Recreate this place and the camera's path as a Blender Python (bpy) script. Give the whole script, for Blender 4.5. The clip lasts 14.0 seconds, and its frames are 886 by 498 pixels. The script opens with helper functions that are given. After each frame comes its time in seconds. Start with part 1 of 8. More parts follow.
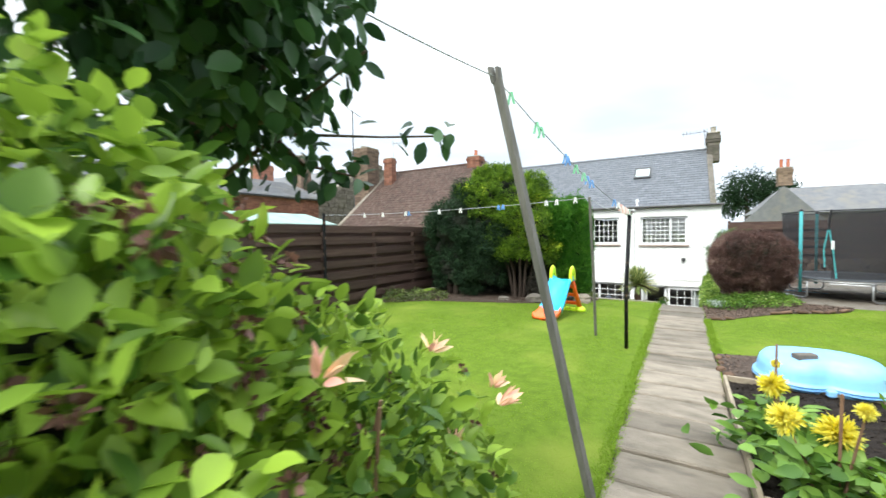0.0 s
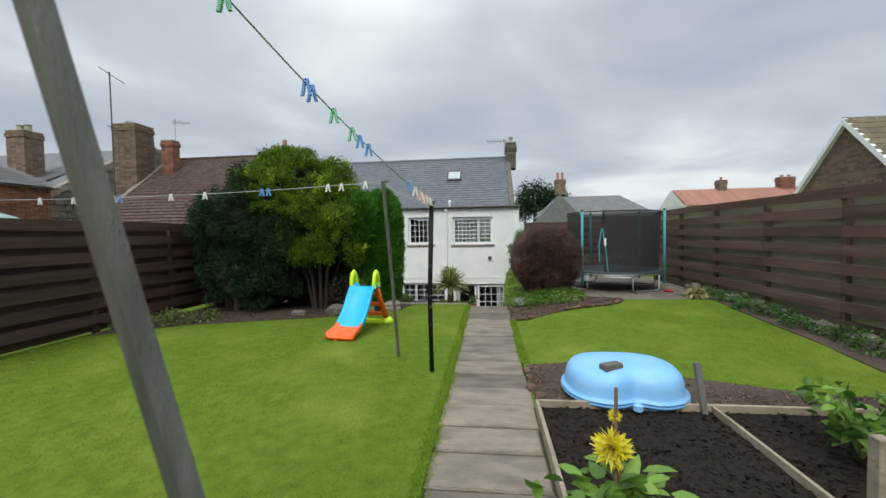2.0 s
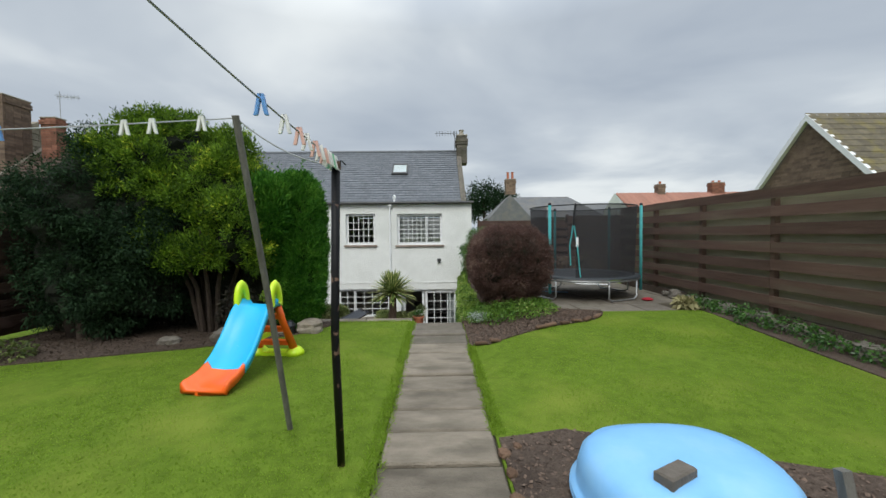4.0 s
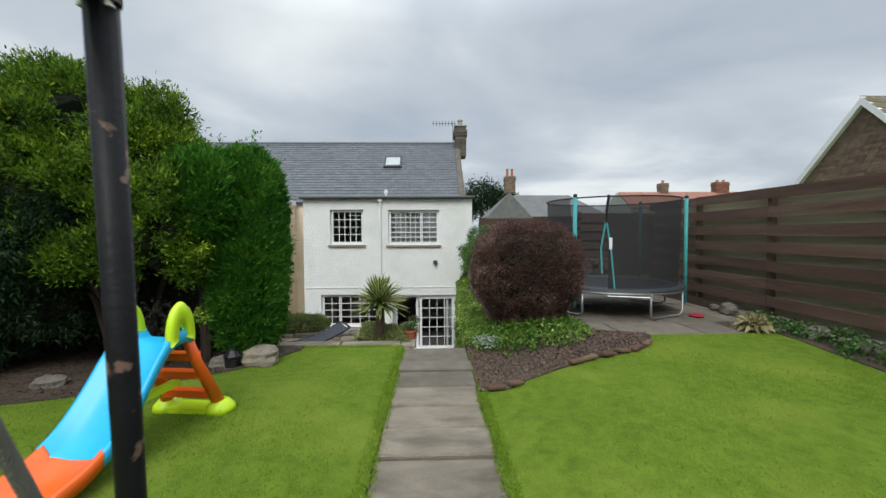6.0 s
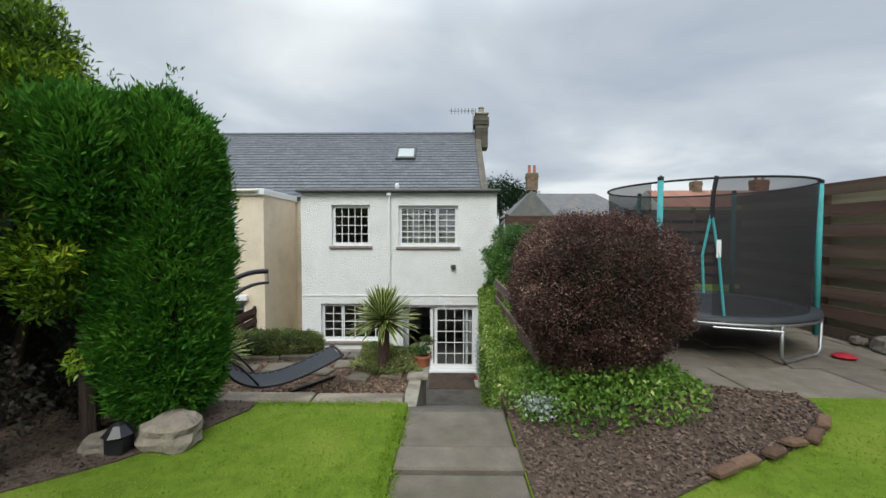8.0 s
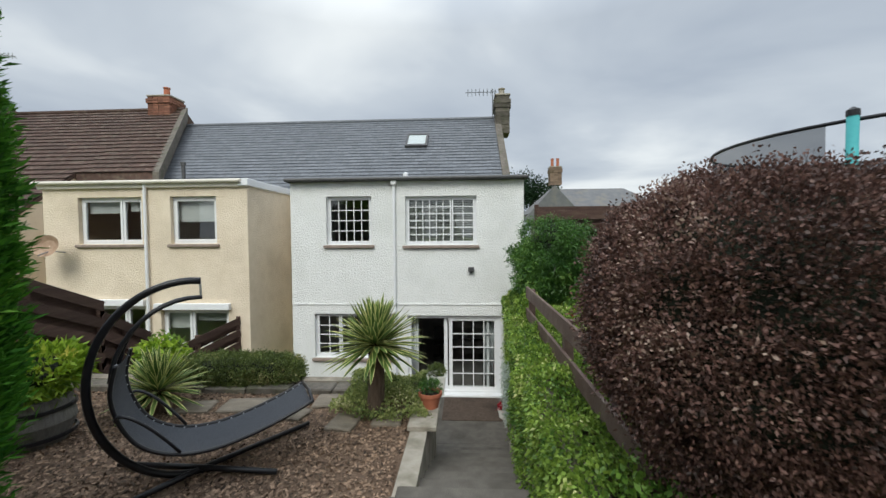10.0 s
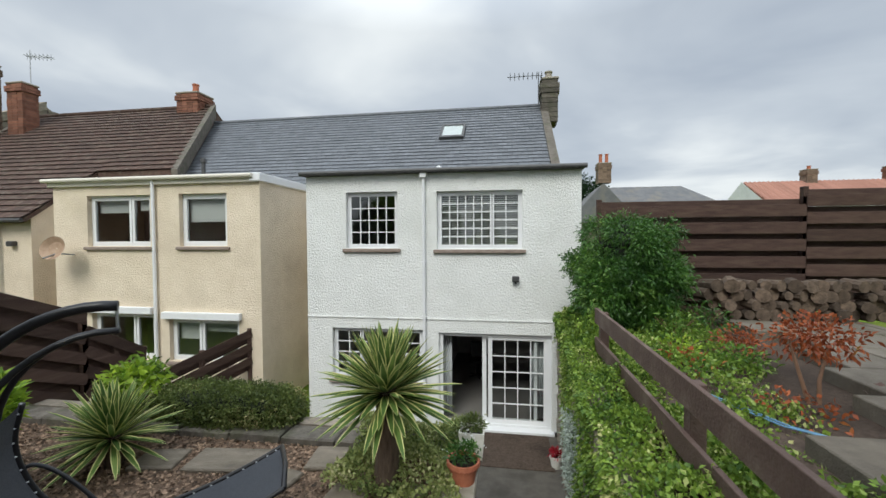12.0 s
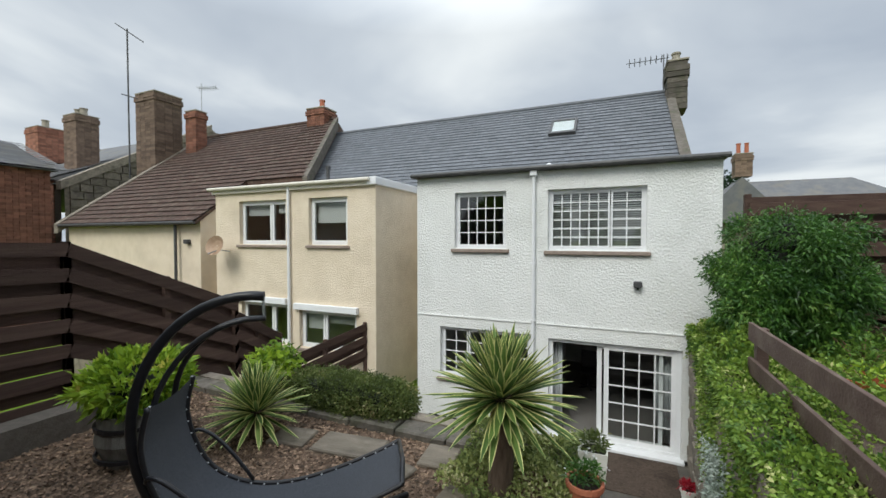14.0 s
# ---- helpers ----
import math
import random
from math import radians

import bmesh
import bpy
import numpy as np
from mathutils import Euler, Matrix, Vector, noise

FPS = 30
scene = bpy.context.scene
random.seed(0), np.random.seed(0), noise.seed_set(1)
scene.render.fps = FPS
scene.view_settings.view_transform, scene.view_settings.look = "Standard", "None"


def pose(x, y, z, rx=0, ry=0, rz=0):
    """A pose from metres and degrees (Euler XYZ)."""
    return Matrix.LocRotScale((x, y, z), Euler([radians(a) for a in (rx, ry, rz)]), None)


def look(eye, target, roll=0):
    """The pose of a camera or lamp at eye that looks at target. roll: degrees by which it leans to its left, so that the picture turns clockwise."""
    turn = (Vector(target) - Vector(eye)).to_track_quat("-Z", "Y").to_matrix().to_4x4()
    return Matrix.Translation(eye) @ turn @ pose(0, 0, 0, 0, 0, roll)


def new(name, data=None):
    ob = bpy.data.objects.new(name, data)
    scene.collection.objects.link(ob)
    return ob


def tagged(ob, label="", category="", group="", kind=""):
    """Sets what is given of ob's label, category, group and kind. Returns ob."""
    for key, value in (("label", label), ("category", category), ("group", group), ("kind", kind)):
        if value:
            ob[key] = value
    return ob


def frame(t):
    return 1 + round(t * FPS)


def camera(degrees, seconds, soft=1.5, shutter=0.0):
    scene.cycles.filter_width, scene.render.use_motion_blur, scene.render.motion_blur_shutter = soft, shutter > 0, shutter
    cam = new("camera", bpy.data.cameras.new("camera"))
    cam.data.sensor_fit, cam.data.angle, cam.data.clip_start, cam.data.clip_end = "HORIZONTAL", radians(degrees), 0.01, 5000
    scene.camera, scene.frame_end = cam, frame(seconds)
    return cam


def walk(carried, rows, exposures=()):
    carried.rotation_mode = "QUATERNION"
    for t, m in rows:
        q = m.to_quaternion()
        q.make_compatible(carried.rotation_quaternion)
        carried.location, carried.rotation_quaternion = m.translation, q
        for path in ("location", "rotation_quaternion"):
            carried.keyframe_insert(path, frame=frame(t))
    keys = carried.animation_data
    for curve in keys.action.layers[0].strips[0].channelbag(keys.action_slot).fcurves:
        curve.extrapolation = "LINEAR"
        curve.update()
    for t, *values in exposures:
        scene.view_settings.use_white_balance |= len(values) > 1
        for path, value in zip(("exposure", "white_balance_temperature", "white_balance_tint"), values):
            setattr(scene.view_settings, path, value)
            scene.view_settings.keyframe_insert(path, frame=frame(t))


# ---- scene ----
cam = camera(96.2, 14.0, shutter=0.2)

PATH = [
    (0, (-0.018, -20.119, 1.848), (-1.049, -18.406, 1.778), -0.8),
    (0.5, (0.025, -19.691, 1.822), (-0.712, -17.834, 1.752), -1.1),
    (1, (0.013, -19.222, 1.817), (-0.513, -17.294, 1.742), -1.0),
    (1.5, (0.019, -18.721, 1.789), (-0.343, -16.756, 1.714), -1.1),
    (2, (-0.029, -18.268, 1.77), (-0.255, -16.282, 1.695), -1.0),
    (2.5, (-0.004, -17.78, 1.734), (-0.124, -15.785, 1.66), -1.0),
    (3, (-0.026, -17.172, 1.665), (-0.071, -15.174, 1.596), -0.9),
    (5.5, (-0.059, -14.843, 1.704), (-0.004, -12.845, 1.628), -0.5),
    (6, (-0.065, -14.342, 1.665), (-0.012, -12.344, 1.59), -0.3),
    (6.5, (-0.083, -13.8, 1.672), (-0.044, -11.801, 1.595), -0.3),
    (7, (-0.123, -13.297, 1.679), (-0.107, -11.298, 1.603), -0.3),
    (7.5, (-0.097, -12.764, 1.679), (-0.105, -10.765, 1.602), -0.2),
    (8, (-0.108, -12.246, 1.65), (-0.136, -10.248, 1.577), -0.0),
    (10.5, (-0.085, -9.654, 1.532), (-0.232, -7.66, 1.462), -0.5),
    (11, (-0.104, -9.156, 1.527), (-0.289, -7.165, 1.459), -0.4),
    (11.5, (-0.18, -8.785, 1.54), (-0.418, -6.8, 1.475), -0.3),
    (12, (-0.203, -8.532, 1.553), (-0.507, -6.556, 1.492), -0.3),
    (12.5, (-0.264, -8.386, 1.56), (-0.662, -6.426, 1.503), -0.2),
    (13, (-0.359, -8.362, 1.537), (-0.882, -6.432, 1.483), -0.2),
    (13.5, (-0.382, -8.395, 1.529), (-1.046, -6.51, 1.477), -0.1),
    (14, (-0.385, -8.417, 1.528), (-1.176, -6.58, 1.476), -0.0),
]
EXPOSURES = [(0, 1.05, 6500, 5), (0.3, 0.82, 6500, 5), (0.6, 0.50, 6500, 5), (0.8, 0.25, 6500, 5), (1.0, 0.03, 6500, 5), (2.0, -0.03, 6500, 5), (3.0, -0.09, 6500, 5), (5.5, -0.05, 6500, 5), (7.5, 0.0, 6500, 5), (14.0, 0.0, 6500, 5)]
walk(cam, [(t, look(eye, target, roll)) for t, eye, target, roll in PATH], EXPOSURES)

# ---- sky and light ----
world = bpy.data.worlds.new("overcast_sky")
world.use_nodes = True
scene.world = world
wt = world.node_tree
wt.nodes.clear()
w_out = wt.nodes.new("ShaderNodeOutputWorld")
w_bg = wt.nodes.new("ShaderNodeBackground")
w_sky = wt.nodes.new("ShaderNodeTexSky")
w_sky.sky_type = "NISHITA"
w_sky.sun_disc = False
w_sky.sun_elevation = radians(48)
w_sky.sun_rotation = radians(200)
w_sky.dust_density = 4.0
w_co = wt.nodes.new("ShaderNodeTexCoord")
w_sep = wt.nodes.new("ShaderNodeSeparateXYZ")
wt.links.new(w_co.outputs["Generated"], w_sep.inputs[0])
# cloud deck: project the direction on a flat layer
w_den = wt.nodes.new("ShaderNodeMath"); w_den.operation = "ADD"; w_den.inputs[1].default_value = 0.16
w_abs = wt.nodes.new("ShaderNodeMath"); w_abs.operation = "ABSOLUTE"
wt.links.new(w_sep.outputs[2], w_abs.inputs[0])
wt.links.new(w_abs.outputs[0], w_den.inputs[0])
w_div = wt.nodes.new("ShaderNodeVectorMath"); w_div.operation = "DIVIDE"
w_cmb = wt.nodes.new("ShaderNodeCombineXYZ")
for k in range(3):
    wt.links.new(w_den.outputs[0], w_cmb.inputs[k])
wt.links.new(w_co.outputs["Generated"], w_div.inputs[0])
wt.links.new(w_cmb.outputs[0], w_div.inputs[1])
w_map = wt.nodes.new("ShaderNodeMapping")
w_map.inputs["Location"].default_value = (0.35, 0.2, 0.0)
w_map.inputs["Scale"].default_value = (0.62, 0.7, 0.3)
wt.links.new(w_div.outputs[0], w_map.inputs[0])
w_noi = wt.nodes.new("ShaderNodeTexNoise")
w_noi.inputs["Scale"].default_value = 1.15
w_noi.inputs["Detail"].default_value = 5.0
w_noi.inputs["Roughness"].default_value = 0.48
w_noi.inputs["Distortion"].default_value = 0.35
wt.links.new(w_map.outputs[0], w_noi.inputs["Vector"])
w_ramp = wt.nodes.new("ShaderNodeValToRGB")
cr = w_ramp.color_ramp
cr.elements[0].position, cr.elements[0].color = 0.36, (0.48, 0.53, 0.63, 1)
cr.elements[1].position, cr.elements[1].color = 0.66, (0.92, 0.945, 0.99, 1)
el = cr.elements.new(0.52); el.color = (0.63, 0.675, 0.76, 1)
# a thinner, brighter stretch of cloud over the house
w_dot = wt.nodes.new("ShaderNodeVectorMath"); w_dot.operation = "DISTANCE"
w_dot.inputs[1].default_value = (-0.27, 0.86, 0.40)
w_thin = wt.nodes.new("ShaderNodeMapRange"); w_thin.interpolation_type = "SMOOTHSTEP"
w_thin.inputs["From Min"].default_value, w_thin.inputs["From Max"].default_value = 0.0, 0.30
w_thin.inputs["To Min"].default_value, w_thin.inputs["To Max"].default_value = 0.085, 0.0
wt.links.new(w_co.outputs["Generated"], w_dot.inputs[0])
wt.links.new(w_dot.outputs["Value"], w_thin.inputs["Value"])
w_sum = wt.nodes.new("ShaderNodeMath"); w_sum.operation = "ADD"
wt.links.new(w_noi.outputs["Fac"], w_sum.inputs[0])
wt.links.new(w_thin.outputs[0], w_sum.inputs[1])
wt.links.new(w_sum.outputs[0], w_ramp.inputs[0])
# an overcast sky is brighter towards the zenith
w_grad = wt.nodes.new("ShaderNodeMapRange")
w_grad.inputs["From Min"].default_value, w_grad.inputs["From Max"].default_value = 0.45, 1.0
w_grad.inputs["To Min"].default_value, w_grad.inputs["To Max"].default_value = 1.0, 3.2
wt.links.new(w_sep.outputs[2], w_grad.inputs["Value"])
w_mul = wt.nodes.new("ShaderNodeVectorMath"); w_mul.operation = "SCALE"
wt.links.new(w_ramp.outputs["Color"], w_mul.inputs[0])
wt.links.new(w_grad.outputs[0], w_mul.inputs["Scale"])
w_skys = wt.nodes.new("ShaderNodeVectorMath"); w_skys.operation = "SCALE"
w_skys.inputs["Scale"].default_value = 0.09
wt.links.new(w_sky.outputs[0], w_skys.inputs[0])
w_mix = wt.nodes.new("ShaderNodeMix"); w_mix.data_type = "RGBA"
w_mix.inputs["Factor"].default_value = 0.9
wt.links.new(w_skys.outputs[0], w_mix.inputs["A"])
wt.links.new(w_mul.outputs[0], w_mix.inputs["B"])
wt.links.new(w_mix.outputs["Result"], w_bg.inputs["Color"])
w_bg.inputs["Strength"].default_value = 1.0
wt.links.new(w_bg.outputs[0], w_out.inputs[0])

sun_data = bpy.data.lights.new("sun", "SUN")
sun_data.energy, sun_data.angle, sun_data.color = 2.0, radians(28), (1.0, 0.97, 0.92)
sun = new("sun", sun_data)
sun.matrix_world = look((-6, -30, 32), (0, 0, 0))

# ---- materials ----
def material(name, c1, c2=None, rough=0.7, scale=6.0, detail=4.0, bump=0.0, bump_scale=None, metal=0.0, fine=None,
             random=0.0, island=0.0, stretch=(1, 1, 1), spec=0.4, c3=None, stain_scale=0.7, stain=0.0, translucent=0.0, depth=0.02, stain_from=0.5):
    """Two-scale noise colour, stains of their own shape, bump; random/island vary the value from piece to piece."""
    m = bpy.data.materials.new(name)
    m.use_nodes = True
    nt = m.node_tree
    b = nt.nodes["Principled BSDF"]
    b.inputs["Roughness"].default_value = rough
    b.inputs["Metallic"].default_value = metal
    b.inputs["Specular IOR Level"].default_value = spec
    co = nt.nodes.new("ShaderNodeTexCoord")
    mp = nt.nodes.new("ShaderNodeMapping")
    mp.inputs["Scale"].default_value = stretch
    nt.links.new(co.outputs["Object"], mp.inputs[0])
    vec = mp.outputs[0]
    c2 = c2 or tuple(v * 0.8 for v in c1)
    n1 = nt.nodes.new("ShaderNodeTexNoise")
    n1.inputs["Scale"].default_value, n1.inputs["Detail"].default_value, n1.inputs["Roughness"].default_value = scale, detail, 0.65
    nt.links.new(vec, n1.inputs["Vector"])
    rp = nt.nodes.new("ShaderNodeValToRGB")
    rp.color_ramp.elements[0].position, rp.color_ramp.elements[1].position = 0.32, 0.68
    rp.color_ramp.elements[0].color, rp.color_ramp.elements[1].color = (*c1, 1), (*c2, 1)
    nt.links.new(n1.outputs["Fac"], rp.inputs[0])
    col = rp.outputs["Color"]
    if c3 is not None:
        n2 = nt.nodes.new("ShaderNodeTexNoise")
        n2.inputs["Scale"].default_value, n2.inputs["Detail"].default_value = stain_scale, 6.0
        nt.links.new(vec, n2.inputs["Vector"])
        mr = nt.nodes.new("ShaderNodeMapRange")
        mr.inputs["From Min"].default_value, mr.inputs["From Max"].default_value = stain_from, stain_from + (0.18 if stain_from < 0.55 else 0.03)
        mr.inputs["To Max"].default_value = stain
        nt.links.new(n2.outputs["Fac"], mr.inputs["Value"])
        mx = nt.nodes.new("ShaderNodeMix"); mx.data_type = "RGBA"
        nt.links.new(mr.outputs[0], mx.inputs["Factor"])
        nt.links.new(col, mx.inputs["A"])
        mx.inputs["B"].default_value = (*c3, 1)
        col = mx.outputs["Result"]
    for amount, node, out in ((random, "ShaderNodeObjectInfo", "Random"), (island, "ShaderNodeNewGeometry", "Random Per Island")):
        if amount:
            oi = nt.nodes.new(node)
            mr = nt.nodes.new("ShaderNodeMapRange")
            mr.inputs["To Min"].default_value, mr.inputs["To Max"].default_value = 1 - amount, 1 + amount
            nt.links.new(oi.outputs[out], mr.inputs["Value"])
            sc = nt.nodes.new("ShaderNodeVectorMath"); sc.operation = "SCALE"
            nt.links.new(col, sc.inputs[0])
            nt.links.new(mr.outputs[0], sc.inputs["Scale"])
            col = sc.outputs[0]
    nt.links.new(col, b.inputs["Base Color"])
    if bump:
        n3 = nt.nodes.new("ShaderNodeTexNoise")
        n3.inputs["Scale"].default_value, n3.inputs["Detail"].default_value = bump_scale or scale * 4, 5.0
        nt.links.new(vec, n3.inputs["Vector"])
        bp = nt.nodes.new("ShaderNodeBump")
        bp.inputs["Strength"].default_value, bp.inputs["Distance"].default_value = min(1.0, bump), depth
        nt.links.new(n3.outputs["Fac"], bp.inputs["Height"])
        nt.links.new(bp.outputs[0], b.inputs["Normal"])
    if translucent:
        tr = nt.nodes.new("ShaderNodeBsdfTranslucent")
        ms = nt.nodes.new("ShaderNodeMixShader")
        ms.inputs[0].default_value = translucent
        nt.links.new(col, tr.inputs["Color"])
        nt.links.new(b.outputs[0], ms.inputs[1])
        nt.links.new(tr.outputs[0], ms.inputs[2])
        nt.links.new(ms.outputs[0], nt.nodes["Material Output"].inputs["Surface"])
    return m


def leaf_material(name, dark, light, tip=None, rough=0.45, translucent=0.25, spec=0.3):
    """Leaves: colour from leaf to leaf by island, patches by a large noise."""
    m = bpy.data.materials.new(name)
    m.use_nodes = True
    nt = m.node_tree
    b = nt.nodes["Principled BSDF"]
    b.inputs["Roughness"].default_value = rough
    b.inputs["Specular IOR Level"].default_value = spec
    ge = nt.nodes.new("ShaderNodeNewGeometry")
    co = nt.nodes.new("ShaderNodeTexCoord")
    no = nt.nodes.new("ShaderNodeTexNoise")
    no.inputs["Scale"].default_value, no.inputs["Detail"].default_value = 2.3, 3.0
    nt.links.new(co.outputs["Object"], no.inputs["Vector"])
    ad = nt.nodes.new("ShaderNodeMath"); ad.operation = "MULTIPLY_ADD"
    nt.links.new(ge.outputs["Random Per Island"], ad.inputs[0])
    ad.inputs[1].default_value = 0.62
    sb = nt.nodes.new("ShaderNodeMath"); sb.operation = "MULTIPLY_ADD"
    nt.links.new(no.outputs["Fac"], sb.inputs[0]); sb.inputs[1].default_value = 1.3; sb.inputs[2].default_value = -0.46
    nt.links.new(sb.outputs[0], ad.inputs[2])
    rp = nt.nodes.new("ShaderNodeValToRGB")
    rp.color_ramp.elements[0].position, rp.color_ramp.elements[0].color = 0.15, (*dark, 1)
    rp.color_ramp.elements[1].position, rp.color_ramp.elements[1].color = 0.8, (*light, 1)
    if tip:
        e = rp.color_ramp.elements.new(0.97); e.color = (*tip, 1)
    nt.links.new(ad.outputs[0], rp.inputs[0])
    nt.links.new(rp.outputs[0], b.inputs["Base Color"])
    tr = nt.nodes.new("ShaderNodeBsdfTranslucent")
    ms = nt.nodes.new("ShaderNodeMixShader"); ms.inputs[0].default_value = translucent
    nt.links.new(rp.outputs[0], tr.inputs["Color"])
    nt.links.new(b.outputs[0], ms.inputs[1]); nt.links.new(tr.outputs[0], ms.inputs[2])
    nt.links.new(ms.outputs[0], nt.nodes["Material Output"].inputs["Surface"])
    return m


def glass_material(name, tint=(0.9, 0.95, 0.95), rough=0.02):
    m = bpy.data.materials.new(name)
    m.use_nodes = True
    nt = m.node_tree
    nt.nodes.remove(nt.nodes["Principled BSDF"])
    g = nt.nodes.new("ShaderNodeBsdfGlossy"); g.inputs["Roughness"].default_value = rough
    t = nt.nodes.new("ShaderNodeBsdfTransparent"); t.inputs["Color"].default_value = (*tint, 1)
    f = nt.nodes.new("ShaderNodeFresnel"); f.inputs["IOR"].default_value = 2.1
    ms = nt.nodes.new("ShaderNodeMixShader")
    nt.links.new(f.outputs[0], ms.inputs[0]); nt.links.new(t.outputs[0], ms.inputs[1]); nt.links.new(g.outputs[0], ms.inputs[2])
    nt.links.new(ms.outputs[0], nt.nodes["Material Output"].inputs["Surface"])
    return m


def net_material(name, colour, open_share):
    """A fine woven mesh: threads and gaps too small to see singly."""
    m = bpy.data.materials.new(name)
    m.use_nodes = True
    nt = m.node_tree
    b = nt.nodes["Principled BSDF"]
    b.inputs["Base Color"].default_value = (*colour, 1); b.inputs["Roughness"].default_value = 0.8
    t = nt.nodes.new("ShaderNodeBsdfTransparent")
    ms = nt.nodes.new("ShaderNodeMixShader"); ms.inputs[0].default_value = open_share
    nt.links.new(b.outputs[0], ms.inputs[1]); nt.links.new(t.outputs[0], ms.inputs[2])
    nt.links.new(ms.outputs[0], nt.nodes["Material Output"].inputs["Surface"])
    return m


M = {}
M["lawn"] = material("lawn_turf", (0.074, 0.119, 0.011), (0.128, 0.195, 0.021), 0.95, 7, 9, 0.5, 70, c3=(0.165, 0.21, 0.03), stain_scale=0.9, stain=0.9, spec=0.1)
M["blade"] = leaf_material("grass_blades", (0.17, 0.275, 0.022), (0.24, 0.37, 0.036), (0.31, 0.40, 0.07), 0.9, 0.5)
M["soil"] = material("dark_soil", (0.013, 0.010, 0.008), (0.030, 0.023, 0.018), 0.95, 18, 8, 1.0, 45, spec=0.15)
M["mulch"] = material("bark_mulch", (0.062, 0.045, 0.035), (0.125, 0.094, 0.074), 0.95, 26, 8, 1.0, 60, c3=(0.03, 0.022, 0.018), stain_scale=1.2, stain=0.6, spec=0.15)
M["gravel"] = material("brown_gravel", (0.105, 0.068, 0.045), (0.22, 0.15, 0.105), 0.9, 40, 8, 1.0, 80, c3=(0.10, 0.065, 0.044), stain_scale=1.0, stain=0.6, spec=0.2)
M["chip"] = material("bark_chips", (0.075, 0.05, 0.036), (0.145, 0.10, 0.074), 0.9, 20, island=0.5)
M["stonechip"] = material("gravel_stones", (0.13, 0.084, 0.055), (0.27, 0.185, 0.125), 0.85, 20, island=0.8)
M["slab"] = material("path_flagstone", (0.165, 0.14, 0.108), (0.26, 0.222, 0.174), 0.85, 5, 6, 0.8, 60, c3=(0.11, 0.094, 0.072), stain_scale=3.2, stain=0.85, stretch=(0.55, 1.3, 1.0), random=0.24, spec=0.25)
M["slab_dark"] = material("wet_dark_flagstone", (0.085, 0.077, 0.066), (0.13, 0.117, 0.10), 0.8, 5, 7, 0.5, 60, c3=(0.055, 0.05, 0.042), stain_scale=2.0, stain=0.7, random=0.12, spec=0.3)
M["slab_grey"] = material("patio_flagstone", (0.125, 0.108, 0.087), (0.19, 0.165, 0.133), 0.85, 5, 7, 0.5, 60, c3=(0.11, 0.1, 0.07), stain_scale=1.8, stain=0.8, random=0.14, spec=0.25)
M["joint"] = material("joint_earth", (0.045, 0.038, 0.028), (0.075, 0.065, 0.045), 0.95, 20, 6, 0.7, 60)
M["stone"] = material("rubble_stone", (0.17, 0.145, 0.115), (0.29, 0.25, 0.2), 0.9, 7, 7, 0.9, 22, c3=(0.09, 0.085, 0.06), stain_scale=3, stain=0.6, random=0.2, island=0.2)
M["stone_dark"] = material("sooty_stone", (0.085, 0.075, 0.062), (0.17, 0.15, 0.125), 0.9, 7, 7, 0.9, 22, c3=(0.075, 0.08, 0.045), stain_scale=3, stain=0.6, random=0.2, island=0.3)
M["concrete"] = material("concrete_cap", (0.28, 0.25, 0.2), (0.38, 0.345, 0.29), 0.9, 8, 7, 0.5, 60, c3=(0.15, 0.14, 0.1), stain_scale=3, stain=0.7)
M["render_white"] = material("white_roughcast", (0.74, 0.75, 0.73), (0.80, 0.81, 0.79), 0.9, 3, 6, 0.9, 24, c3=(0.62, 0.635, 0.60), stain_scale=0.9, stain=0.4, spec=0.2, depth=0.032)
M["render_cream"] = material("cream_roughcast", (0.72, 0.615, 0.47), (0.80, 0.695, 0.55), 0.9, 3, 6, 0.9, 24, c3=(0.58, 0.49, 0.37), stain_scale=0.8, stain=0.5, spec=0.2, depth=0.03)
M["upvc"] = material("white_plastic_frame", (0.80, 0.81, 0.82), (0.76, 0.77, 0.78), 0.35, 5, spec=0.5)
M["paint_cream"] = material("cream_gloss_paint", (0.70, 0.66, 0.58), (0.64, 0.60, 0.52), 0.45, 8)
M["sill"] = material("stone_sill", (0.22, 0.17, 0.14), (0.32, 0.26, 0.22), 0.85, 9, 5, 0.4)
M["slate"] = material("grey_slate", (0.095, 0.105, 0.12), (0.15, 0.16, 0.175), 0.6, 8, 5, 0.3, 40, random=0.0, island=0.14, spec=0.4)
M["tile_brown"] = material("brown_roof_tile", (0.05, 0.029, 0.022), (0.10, 0.058, 0.044), 0.85, 9, 5, 0.4, 40, c3=(0.2, 0.18, 0.13), stain_scale=5, stain=0.35, random=0.2, island=0.2)
M["tile_red"] = material("orange_pantile", (0.27, 0.125, 0.088), (0.36, 0.18, 0.13), 0.85, 9, 5, 0.3, 40, island=0.12)
M["tile_moss"] = material("mossy_grey_tile", (0.095, 0.082, 0.06), (0.15, 0.125, 0.08), 0.9, 6, 6, 0.5, 40, c3=(0.17, 0.14, 0.045), stain_scale=2.2, stain=0.8, island=0.2)
M["roof_far"] = material("distant_slate", (0.11, 0.113, 0.12), (0.155, 0.157, 0.16), 0.75, 2, 5, 0.3, 20, c3=(0.18, 0.16, 0.12), stain_scale=1.0, stain=0.5, island=0.15)
